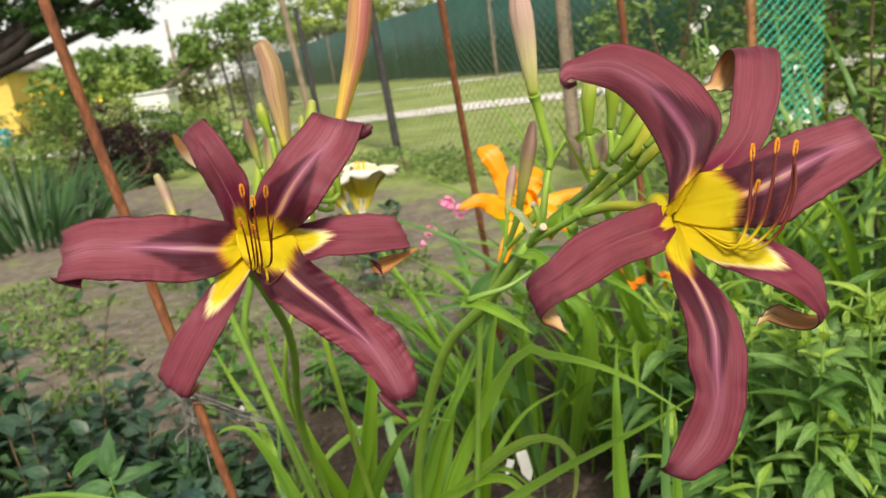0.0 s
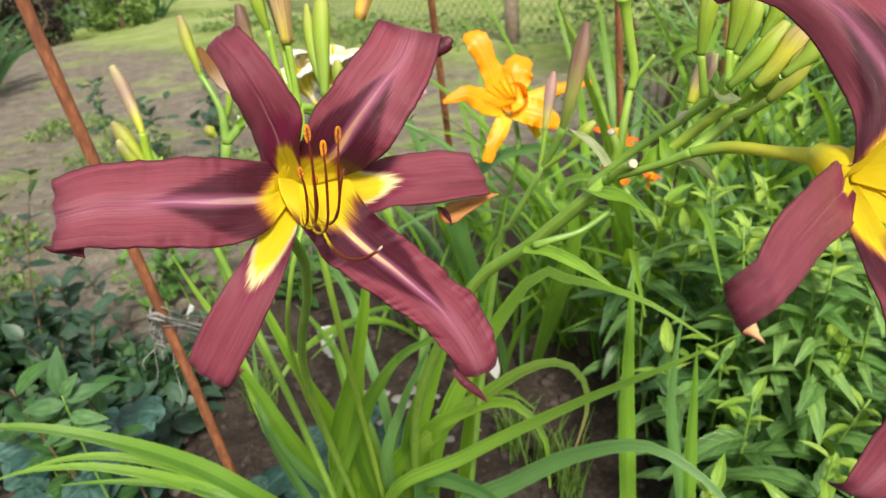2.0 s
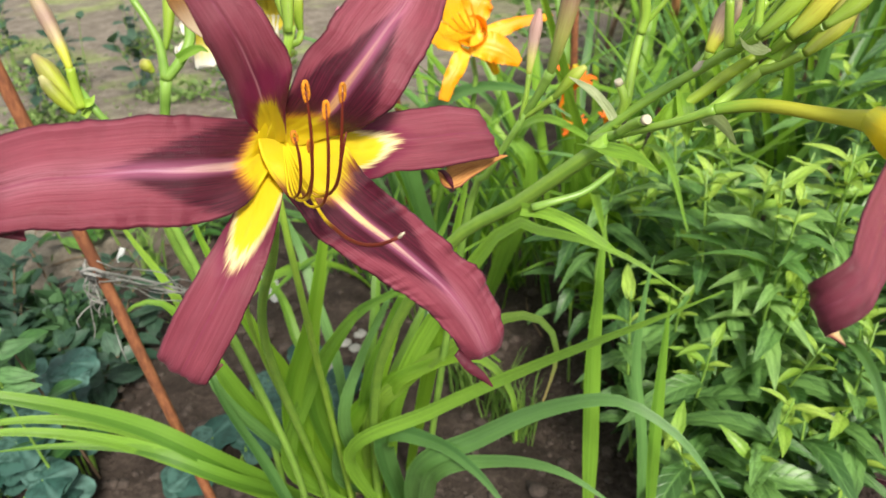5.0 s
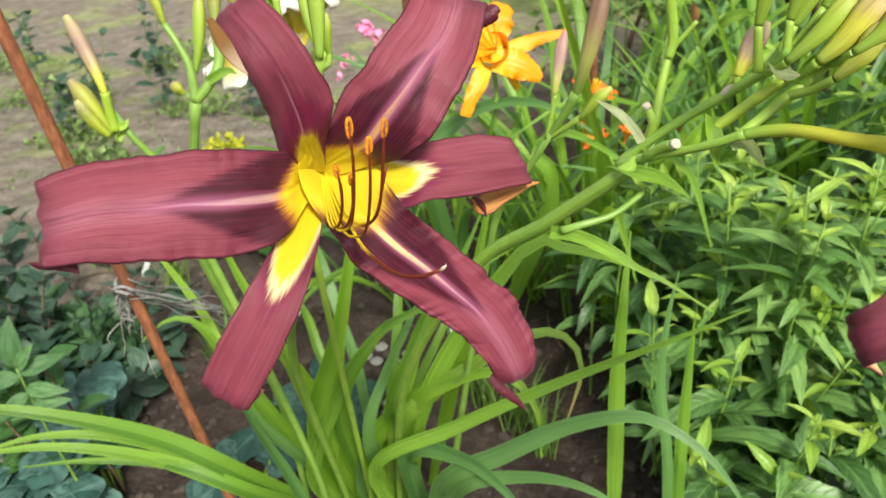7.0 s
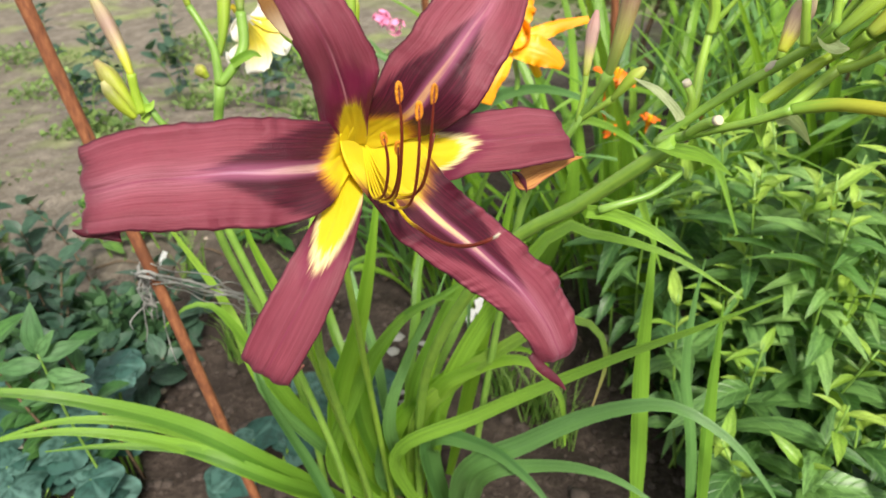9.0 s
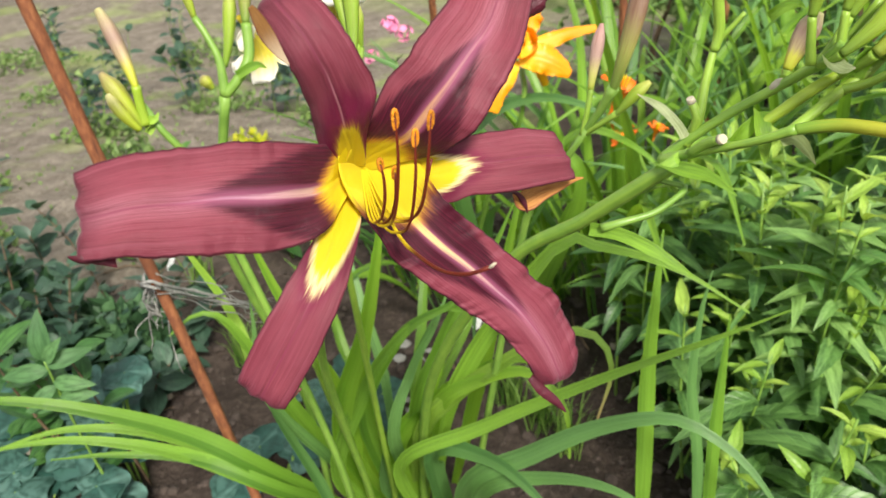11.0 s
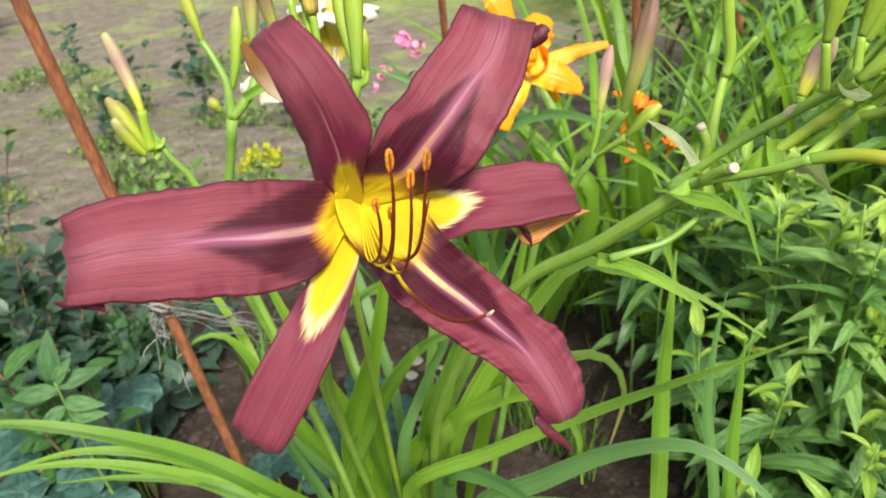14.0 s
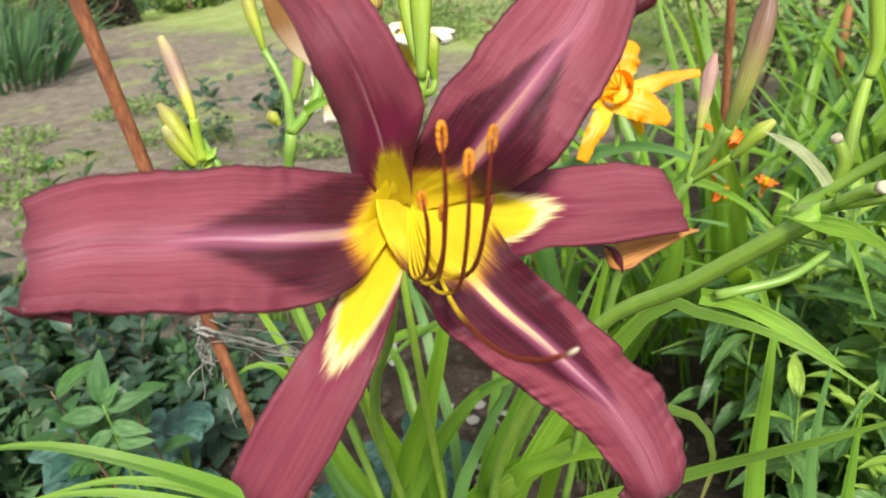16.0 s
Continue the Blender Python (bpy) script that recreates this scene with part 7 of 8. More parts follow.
def petal_head(ob, centre, r, count, mat, seed, name="blossom"):
    """A loose head of small five-petalled blossoms."""
    rnd = random.Random(seed)
    for _ in range(count):
        d = unit((rnd.gauss(0, 1), rnd.gauss(0, 1) - 0.4, rnd.gauss(0, 1) + 0.4))
        c = np.array(centre) + d * r * rnd.uniform(0.4, 1.0)
        a = unit(np.cross(d, (0.2, 0.1, 1)))
        b = np.cross(d, a)
        s = r * 0.42
        verts, faces = [c - d * s * 0.25], []
        for k in range(15):
            ang = 6.283 * k / 15
            q = s * (0.75 + 0.35 * abs(math.sin(2.5 * ang)))
            verts.append(c + (a * math.cos(ang) + b * math.sin(ang)) * q + d * s * 0.12)
        faces = [(0, 1 + k, 1 + (k + 1) % 15) for k in range(15)]
        part(name, mesh_of(name, verts, faces, None, [mat]), ob)


petal_head(pinkplant, (0.0196, 1.3346, 0.3461), 0.016, 14, PINK, 1)
petal_head(pinkplant, (0.0436, 1.3505, 0.3282), 0.015, 12, PINK, 2)
petal_head(pinkplant, (-0.0176, 1.3034, 0.3070), 0.012, 9, PINK, 3)
petal_head(pinkplant, (-0.0350, 1.2885, 0.2898), 0.009, 6, PINK, 4)

# ---- white plant tags ----


def tag(foot, top, w, label):
    e = thing("plant_tag", foot, label, "plant label", "white plant tags")
    a, b = np.array(foot), np.array(top)
    d, L = unit(b - a), np.linalg.norm(b - a)
    s = unit(np.cross(d, (0.0, -1.0, 0.1)))
    n = np.cross(s, d)
    verts, faces = [], []
    outline = [(-0.12, 0), (0.12, 0), (0.5, 0.3), (0.5, 0.96), (0.42, 1.0), (-0.42, 1.0), (-0.5, 0.96), (-0.5, 0.3)]
    for o in (-0.5, 0.5):
        for x, y in outline:
            verts.append(a + s * x * w + d * y * L + n * o * 0.0012)
    k = len(outline)
    faces = [tuple(range(k - 1, -1, -1)), tuple(range(k, 2 * k))] + [(i, (i + 1) % k, k + (i + 1) % k, k + i) for i in range(k)]
    part("blade", mesh_of("blade", verts, faces, None, [TAG], False), e)
    return e


tag((-0.1482, 0.9503, 0.0709), (-0.1484, 0.9264, 0.1363), 0.019, "white plastic plant tag leaning in the soil")
tag((0.0709, 0.8807, 0.0430), (0.0624, 0.8643, 0.0977), 0.015, "white plastic plant tag half hidden by leaves")
tag((-0.3516, 1.0399, 0.1188), (-0.3375, 1.0297, 0.1443), 0.007, "small white plant tag near the rod")
tag((0.0382, 0.8255, 0.0923), (0.0454, 0.8205, 0.1149), 0.009, "small white plant tag between strap leaves")

# ---- soil litter ----


def pebbles(name, label, category, mat, seed, count, x, y, size, flat=0.6, each=True):
    rnd = random.Random(seed)
    shapes = []
    for k in range(3):
        bm = bmesh.new()
        bmesh.ops.create_icosphere(bm, subdivisions=2, radius=1.0)
        for v in bm.verts:
            v.co *= 1 + 0.35 * noise.noise(v.co * 1.3 + Vector((k * 7.0, seed, 0)))
            v.co.z *= flat
        me = bpy.data.meshes.new(name)
        bm.to_mesh(me)
        bm.free()
        me.materials.append(mat)
        me.polygons.foreach_set("use_smooth", np.ones(len(me.polygons), dtype=bool))
        shapes.append(me)
    if each:
        for _ in range(count):
            px, py, s = rnd.uniform(*x), rnd.uniform(*y), rnd.uniform(*size)
            solo(name, rnd.choice(shapes), label, category, name + " on the soil", "", Matrix.Translation((px, py, ground_z(px, py) + s * flat * 0.4)) @ Matrix.Rotation(rnd.uniform(0, 6.28), 4, "Z") @ Matrix.Scale(s, 4))
        return
    base = [(np.array([tuple(v.co) for v in m.vertices]), [tuple(p.vertices) for p in m.polygons]) for m in shapes]
    verts, faces = [], []
    for _ in range(count):
        px, py, s = rnd.uniform(*x), rnd.uniform(*y), size[0] + (size[1] - size[0]) * rnd.random() ** 3
        v, f = rnd.choice(base)
        o, c, q = len(verts), math.cos(px * 90), math.sin(px * 90)
        verts += [(px + s * (a * c - b * q), py + s * (a * q + b * c), ground_z(px, py) + s * (z + flat * 0.3)) for a, b, z in v]
        faces += [tuple(o + i for i in p) for p in f]
    solo(name, mesh_of(name, verts, faces, None, [mat]), label, category, "", "stuff")


pebbles("soil_clods", "loose crumbs of dark garden soil", "soil", CLOD, 3, 3000, (-0.5, 0.6), (0.45, 1.25), (0.0012, 0.009), 0.7, False)
pebbles("stone", "small rounded beige stone on dark soil", "stone", STONE, 4, 26, (-0.55, 0.45), (0.55, 1.4), (0.004, 0.009))
pebbles("stone_chip", "flat pale grey chip on dark soil", "stone", STONE_PALE, 5, 22, (-0.14, 0.0), (0.80, 0.95), (0.005, 0.011), 0.25)


def litter():
    """Dry twigs and stalks on the soil."""
    rnd = random.Random(77)
    for _ in range(26):
        x, y, a, L = rnd.uniform(-0.6, 0.4), rnd.uniform(0.6, 1.4), rnd.uniform(0, 6.28), rnd.uniform(0.03, 0.10)
        q = (x + L * math.cos(a), y + L * math.sin(a))
        pts = [(x, y, ground_z(x, y) + 0.003), ((x + q[0]) / 2 + rnd.uniform(-0.01, 0.01), (y + q[1]) / 2, ground_z(x, y) + rnd.uniform(0.006, 0.015)), (*q, ground_z(*q) + 0.003)]
        solo("dry_twig", tube_mesh("dry_twig", pts, [0.0014, 0.0012, 0.0008], TWIG, 6, 10), "dry brown twig lying on the soil", "twig", "dry twigs on the soil")


litter()


def grass_tuft(x, y, count, h, seed):
    rnd = random.Random(seed)
    verts, faces = [], []
    for _ in range(count):
        a, r = rnd.uniform(0, 6.28), 0.02 * rnd.random()
        px, py, L = x + r * math.cos(a), y + r * math.sin(a), h * rnd.uniform(0.5, 1)
        lx, ly = rnd.uniform(-0.5, 0.5) * L, rnd.uniform(-0.5, 0.5) * L
        z, o = ground_z(px, py), len(verts)
        w = 0.0008
        verts += [(px - w, py, z), (px + w, py, z), (px + lx * 0.4 + w, py + ly * 0.4, z + L * 0.7), (px + lx * 0.4 - w, py + ly * 0.4, z + L * 0.7), (px + lx, py + ly, z + L)]
        faces += [(o, o + 1, o + 2, o + 3), (o + 3, o + 2, o + 4)]
    solo("grass_tuft", mesh_of("grass_tuft", verts, faces, None, [GRASS]), "thin tuft of fine grass in dark soil", "grass", "", "stuff")


for k, (x, y) in enumerate(((0.10, 0.74), (0.12, 0.70), (0.07, 0.78), (-0.26, 0.95), (0.2, 1.0), (-0.35, 1.2))):
    grass_tuft(x, y, 40, 0.10, 200 + k)

# places of the plants behind
PLACED = [(-3.8204, 8.0144, 0.3920), (-3.1650, 8.7923, 0.2045), (-2.5809, 8.1600, 0.1629), (-2.2084, 7.7119, 0.0362), (-4.2021, 9.7724, 0.3845), (-3.9114, 7.1122, 0.1162), (-4.7358, 9.2873, 0.5059), (-3.7740, 11.2753, 0.1980)]
SPOTS = [(-0.5519, 5.8818), (-0.1805, 5.4619), (0.1420, 5.0718), (0.4137, 4.6481), (-1.0237, 6.6843)]
PHLOX = [(0.8718, 1.7149, 0.4522), (0.8480, 1.5969, 0.3979), (0.8439, 1.4906, 0.3878), (0.7736, 1.4903, 0.3866), (0.9233, 2.4718, 0.5721), (0.9590, 2.4849, 0.6211), (0.9924, 1.7171, 0.4604), (0.8854, 2.2443, 0.4959), (0.7928, 1.5877, 0.3637)]

# ---- behind the bed: fences, road side, trees, house ----
POST_LINE = [(2.0, 2.4), (0.89, 4.47), (-0.26, 6.42), (-1.25, 9.1), (-2.25, 11.8), (-3.25, 14.5), (-4.3, 17.4), (-5.6, 21.0), (-7.0, 25.0)]


def post(ob, x, y, r, h, mat, lean=(0.0, 0.0), name="post"):
    z = ground_z(x, y)
    part(name, tube_mesh(name, [(x, y, z - 0.1), (x + lean[0] / 2, y + lean[1] / 2, z + h / 2), (x + lean[0], y + lean[1], z + h)], [r, r * 0.97, r * 0.92], mat, 10, 8), ob)


def chain_link(a, b, h, cell, ob):
    """Two families of slanting wires between two ends of a fence."""
    verts, faces = [], []
    a, b = np.array(a, dtype=float), np.array(b, dtype=float)
    d = b - a
    L = np.linalg.norm(d)
    d /= L
    n = np.array((-d[1], d[0]))
    w = 0.0016
    for sgn in (1, -1):
        s = -h if sgn > 0 else 0.0
        while s < (L if sgn > 0 else L + h):
            p0, p1 = s, s + sgn * h
            lo, hi = sorted((max(0, min(L, p0)), max(0, min(L, p1))))
            if hi - lo > 0.01:
                for q in (lo, hi):
                    z = (q - p0) * sgn
                    c = a + d * q
                    g = ground_z(*c) + 0.03
                    o = 0.003 * sgn
                    for k in ((-w, 0), (0, w), (w, 0), (0, -w)):
                        verts.append((c[0] + d[0] * k[0] + n[0] * (k[1] + o), c[1] + d[1] * k[0] + n[1] * (k[1] + o), g + z + (-k[0] if sgn > 0 else k[0])))
                m = len(verts) - 8
                faces += [(m + k, m + (k + 1) % 4, m + 4 + (k + 1) % 4, m + 4 + k) for k in range(4)]
            s += cell
    me = mesh_of("wire_mesh", verts, faces, None, [WIRE], False)
    return tagged(part("wire_mesh", me, ob, "grey diamond wire mesh"), "", "", "", "stuff")


fence = thing("chain_link_fence", (*POST_LINE[1], -0.2), "sagging chain-link fence on dark posts along the lane", "fence")
for k, (x, y) in enumerate(POST_LINE):
    if k == 1:
        post(fence, x, y, 0.045, 1.75, WOOD, (0.02, 0.0))
    else:
        post(fence, x, y, 0.034, 1.55 if k < 4 else 1.3, DARK_POST, (-0.05, 0.0))
post(fence, -1.33, 9.05, 0.04, 2.3, WOOD, (-0.14, 0.0))
for k in range(5):
    chain_link(POST_LINE[k], POST_LINE[k + 1], 1.25, 0.070, fence)
for z in (0.05, 0.65, 1.27):
    part("line_wire", tube_mesh("line_wire", [(x, y, ground_z(x, y) + z) for x, y in POST_LINE], [0.002] * 9, WIRE, 5, 40), fence)

# green sheet fence across the lane
screen = thing("green_fence", (1.0, 21.6, -0.2), "dark green sheet fence beyond the lane", "fence")


def sheet_fence(a, b, h, panels):
    for k in range(panels):
        p, q = a + (b - a) * k / panels, a + (b - a) * (k + 1) / panels
        verts, faces = [], []
        n = 12
        d = unit(np.array((*(q - p), 0)))
        for i in range(n + 1):
            c = p + (q - p) * i / n
            off = 0.02 * math.sin(i * 2.1 + k)
            for z, t in ((0.06, 0.0), (h, 0.0), (h, 0.01), (0.06, 0.01)):
                verts.append((c[0] - d[1] * (off + t), c[1] + d[0] * (off + t), ground_z(*c) + z + (0.04 * math.sin(k * 1.7 + i * 0.3) if z > 1 else 0)))
        for i in range(n):
            for j in range(4):
                faces.append((4 * i + j, 4 * i + 4 + j, 4 * i + 4 + (j + 1) % 4, 4 * i + (j + 1) % 4))
        part("panel", mesh_of("panel", verts, faces, None, [GREEN_SCREEN]), screen)
        if k % 3 == 1:
            post(screen, p[0] - d[1] * -0.07, p[1] + d[0] * -0.07, 0.035, h + 0.1, WOOD)


sheet_fence(np.array((-10.0, 52.0)), np.array((1.0, 21.6)), 2.15, 7)
sheet_fence(np.array((1.0, 21.6)), np.array((7.5, 7.0)), 2.15, 6)


def crown_mesh(name, blobs, per, size, mat, seed, flat=0.0):
    """Many small leaves in uneven clumps. blobs: centre and radii."""
    rng = np.random.default_rng(seed)
    C, S = [], []
    for x, y, z, rx, ry, rz in blobs:
        sub = max(6, per // 40)
        d = rng.normal(size=(sub, 3))
        d /= np.linalg.norm(d, axis=1, keepdims=True)
        d *= rng.uniform(0.35, 1.0, (sub, 1)) ** 0.5
        cc = d * (rx, ry, rz) + (x, y, z)
        for c in cc:
            k = per // sub
            C.append(c + rng.normal(size=(k, 3)) * np.array((rx, ry, rz)) * 0.16)
    C = np.vstack(C)
    n = len(C)
    a = rng.normal(size=(n, 3))
    a[:, 2] *= 0.5
    a /= np.linalg.norm(a, axis=1, keepdims=True)
    b = np.cross(a, rng.normal(size=(n, 3)))
    b /= np.maximum(np.linalg.norm(b, axis=1, keepdims=True), 1e-6)
    s = size * rng.uniform(0.6, 1.3, (n, 1))
    v = np.stack([C - a * s, C + b * s * 0.45, C + a * s, C - b * s * 0.45], 1).reshape(-1, 3)
    f = np.arange(4 * n).reshape(-1, 4)
    return mesh_of(name, v, f.tolist(), None, [mat], False)


def tree(name, label, base, blobs, per, size, mat, seed, bark, r=0.12, limbs=()):
    e = thing(name, base, label, "tree")
    top = np.mean([b[:3] for b in blobs], axis=0)
    b = np.array(base, dtype=float)
    part("trunk", tube_mesh("trunk", [b - (0, 0, 0.1), b * 0.6 + top * 0.4 + (0.1 * r, 0, 0), top], [r, r * 0.8, r * 0.4], bark, 9, 14), e)
    for q in blobs:
        c = np.array(q[:3])
        s = b * 0.45 + top * 0.55
        part("limb", tube_mesh("limb", [s, (s + c) / 2 + (0, 0, 0.1 * q[5]), c], [r * 0.5, r * 0.35, r * 0.12], bark, 6, 10), e)
    for pts, rr in limbs:
        part("limb", tube_mesh("limb", pts, rr, bark, 8, 16), e)
    part("crown", crown_mesh("crown", blobs, per, size, mat, seed), e)
    return e


def ball(c, rx, ry, rz):
    return (*c, rx, ry, rz)


tree("apple_tree", "dark green apple tree with an overhanging leafy crown", (-7.0, 8.0, -0.2),
     [ball((-4.4318, 8.1138, 1.9221), 1.0, 0.9, 0.6), ball((-3.6892, 7.7964, 1.8968), 0.8, 0.8, 0.55), ball((-3.0195, 7.5226, 1.6477), 0.55, 0.6, 0.30), ball((-2.7659, 7.4421, 1.3475), 0.26, 0.4, 0.15), ball((-2.5539, 7.5257, 1.6595), 0.4, 0.5, 0.28), ball((-3.2615, 7.5733, 1.4505), 0.35, 0.4, 0.16), ball((-3.7769, 7.7417, 1.6926), 0.4, 0.4, 0.22)],
     800, 0.045, CROWN_DARK, 301, BARK, 0.16,
     [([(-5.0013, 7.7165, 0.8254), (-4.3272, 7.6771, 1.0648), (-3.9139, 7.6018, 1.1702), (-3.6417, 7.5379, 1.3183), (-3.3757, 7.4728, 1.4619)], [0.08, 0.07, 0.06, 0.045, 0.02])])
tree("far_tree", "rounded green tree beyond the garden", (-13.0, 26.0, -0.2), [ball((-11.6600, 27.1713, 1.5647), 1.4, 1.4, 0.7), ball((-10.5336, 28.2098, 1.5769), 1.3, 1.4, 0.7), ball((-11.6295, 29.3554, 1.9883), 1.1, 1.4, 0.6), ball((-12.1263, 26.0608, 1.2839), 0.8, 1.2, 0.6)], 700, 0.16, CROWN, 302, BARK_FAR, 0.15)
tree("far_tree", "light green young tree beyond the flower bed", (-8.5, 17.0, -0.2), [ball((-6.9400, 17.6879, 0.9469), 0.45, 0.45, 0.35), ball((-6.8394, 17.6325, 0.7404), 0.5, 0.4, 0.3)], 500, 0.08, CROWN_LIGHT, 303, BARK_FAR, 0.05)
tree("far_tree", "leafy green tree behind the fence line", (-17.0, 46.0, -0.2), [ball((-12.7800, 50.4045, 3.2697), 2.4, 2, 1.6), ball((-11.3208, 52.5788, 3.6572), 2.6, 2, 1.9), ball((-14.3807, 50.2244, 2.5973), 1.8, 2, 1.2), ball((-16.0089, 49.9970, 1.7481), 1.8, 2, 0.9), ball((-10.0691, 54.8257, 4.3157), 2.2, 2, 1.8)], 700, 0.26, CROWN, 304, BARK_FAR, 0.25)
tree("far_tree", "light green willow beyond the green fence", (-9.0, 62.0, -0.2), [ball((-9.5711, 65.3998, 5.1417), 3, 2.5, 2.6), ball((-6.6640, 65.4122, 5.1888), 3.2, 2.5, 3), ball((-7.7060, 62.7455, 2.9640), 3.0, 2, 1.6), ball((-3.6357, 63.3141, 5.0870), 3, 2.5, 2.6), ball((-0.8280, 61.1580, 4.7685), 3, 2.5, 2.0)], 900, 0.30, CROWN_LIGHT, 305, BARK_FAR, 0.3)
tree("far_tree", "light green tree beyond the green fence", (4.0, 55.0, -0.2), [ball((2.0131, 58.3856, 6.0135), 3, 2.5, 2.2), ball((6.0382, 58.6734, 7.0888), 3.5, 2.5, 2.4), ball((9.4727, 53.4877, 7.0550), 3, 2.5, 2.4)], 700, 0.30, CROWN_LIGHT, 306, BARK_FAR, 0.3)
tree("far_tree", "green tree on the skyline", (-40.0, 70.0, -0.2), [ball((-26.8149, 78.0387, 2.0780), 5, 3, 2.2), ball((-30.9034, 78.0459, 2.1036), 5, 3, 2.4), ball((-35.5638, 78.0752, 2.2118), 5, 3, 2.6)], 600, 0.4, CROWN, 307, BARK_FAR, 0.3)
# the pole behind the trees
pole = thing("utility_pole", (-17.4616, 56.5882, -0.6995), "thin weathered wooden pole beyond the garden", "pole")
part("shaft", tube_mesh("shaft", [(-17.5556, 56.4253, -1.3071), (-17.8724, 57.6583, 3.2940), (-18.0414, 58.3307, 5.8032)], [0.14, 0.12, 0.10], WOOD, 8, 8), pole)


def house(corner, width, depth, h, turn):
    e = thing("house", corner, "small yellow house with a grey pitched roof", "house")
    m = Matrix.Translation(corner) @ Matrix.Rotation(turn, 4, "Z")

    def box(name, lo, hi, mat, parent=e):
        bm = bmesh.new()
        bmesh.ops.create_cube(bm, size=1.0)
        for v in bm.verts:
            v.co = m @ Vector([lo[i] + (v.co[i] + 0.5) * (hi[i] - lo[i]) for i in range(3)])
        bmesh.ops.bevel(bm, geom=bm.edges[:], offset=0.015, segments=1, affect="EDGES")
        me = bpy.data.meshes.new(name)
        bm.to_mesh(me)
        bm.free()
        me.materials.append(mat)
        return part(name, me, parent)

    box("wall", (0, 0, -0.3), (width, depth, h), WALL_YELLOW)
    o, r = 0.45, 1.5
    verts = [(-o, -o, h - 0.05), (width + o, -o, h - 0.05), (width + o, depth + o, h - 0.05), (-o, depth + o, h - 0.05), (width * 0.3, depth / 2, h + r), (width * 0.7, depth / 2, h + r), (-o, -o, h + 0.08), (width + o, -o, h + 0.08), (width + o, depth + o, h + 0.08), (-o, depth + o, h + 0.08)]
    faces = [(3, 2, 1, 0), (0, 1, 7, 6), (1, 2, 8, 7), (2, 3, 9, 8), (3, 0, 6, 9), (6, 7, 5, 4), (7, 8, 5), (8, 9, 4, 5), (9, 6, 4)]
    part("roof", mesh_of("roof", [m @ Vector(v) for v in verts], faces, None, [ROOF], False), e)
    for x in (0.18, 0.45, 0.72):
        f = box("window", (width * x, -0.06, 0.9), (width * x + 0.9, 0.02, 2.1), WHITE_PAINT)
        box("pane", (width * x + 0.08, -0.075, 0.98), (width * x + 0.41, -0.05, 2.02), GLASS_DARK, f)
        box("pane", (width * x + 0.49, -0.075, 0.98), (width * x + 0.82, -0.05, 2.02), GLASS_DARK, f)
    return e


house((-23.3, 30.0, -0.2), 7.0, 6.0, 2.5, radians(8))
shed = thing("white_shed", (-5.6, 16.2, -0.2), "low white painted shed among flowers", "shed")


def hull(name, lo, hi, mat, parent, bevel=0.03):
    bm = bmesh.new()
    bmesh.ops.create_cube(bm, size=1.0)
    for v in bm.verts:
        v.co = Vector([lo[i] + (v.co[i] + 0.5) * (hi[i] - lo[i]) for i in range(3)])
    bmesh.ops.bevel(bm, geom=bm.edges[:], offset=bevel, segments=2, affect="EDGES")
    me = bpy.data.meshes.new(name)
    bm.to_mesh(me)
    bm.free()
    me.materials.append(mat)
    return part(name, me, parent)


hull("body", (-6.0, 15.9, -0.25), (-5.25, 16.6, 0.62), WHITE_PAINT, shed)
hull("lid", (-6.05, 15.85, 0.62), (-5.2, 16.65, 0.67), WHITE_PAINT, shed)


# ---- garden bed further off ----
def blade_fan(name, label, centre, spread, count, h, mat, seed, category="plant", w=0.028):
    e = thing(name, (*centre, ground_z(*centre)), label, category)
    rnd = random.Random(seed)
    for _ in range(count):
        a, r = rnd.uniform(0, 6.28), spread * math.sqrt(rnd.random())
        b = (centre[0] + r * math.cos(a), centre[1] + r * math.sin(a))
        pts = arching(rnd, (*b, ground_z(*b) - 0.02), a, h * rnd.uniform(0.6, 1.0), rnd.uniform(45, 85), rnd.uniform(5, 70))
        strap("leaf", pts, w * rnd.uniform(0.7, 1.1), mat, e, (-math.cos(a) * 0.3, -0.7, 0.5), 0.1, 12)
    return e


blade_fan("iris_clump", "clump of grey-green sword-shaped iris leaves", (-2.6084, 4.6956), 0.38, 170, 0.72, IRIS_LEAF, 401)
blade_fan("iris_clump", "grey-green iris leaves behind the bloom", (-2.1330, 8.0412), 0.25, 50, 0.75, IRIS_LEAF, 402)
blade_fan("iris_clump", "sword-leaved clump at the end of the bed", (-2.5772, 7.8650), 0.25, 30, 0.5, IRIS_LEAF, 403)


def shrub(name, label, centre, blobs, per, size, mat, seed, stems=7):
    e = thing(name, (*centre, ground_z(*centre)), label, "shrub")
    rnd = random.Random(seed)
    for _ in range(stems):
        q = rnd.choice(blobs)
        part("stem", tube_mesh("stem", [(centre[0] + rnd.uniform(-0.08, 0.08), centre[1] + rnd.uniform(-0.08, 0.08), ground_z(*centre) - 0.02), (q[0], q[1], (q[2] + ground_z(*centre)) / 2), (q[0] + rnd.uniform(-0.5, 0.5) * q[3], q[1], q[2] + 0.5 * q[5])], [0.012, 0.009, 0.004], TWIG, 6, 10), e)
    part("foliage", crown_mesh("foliage", blobs, per, size, mat, seed), e)
    return e


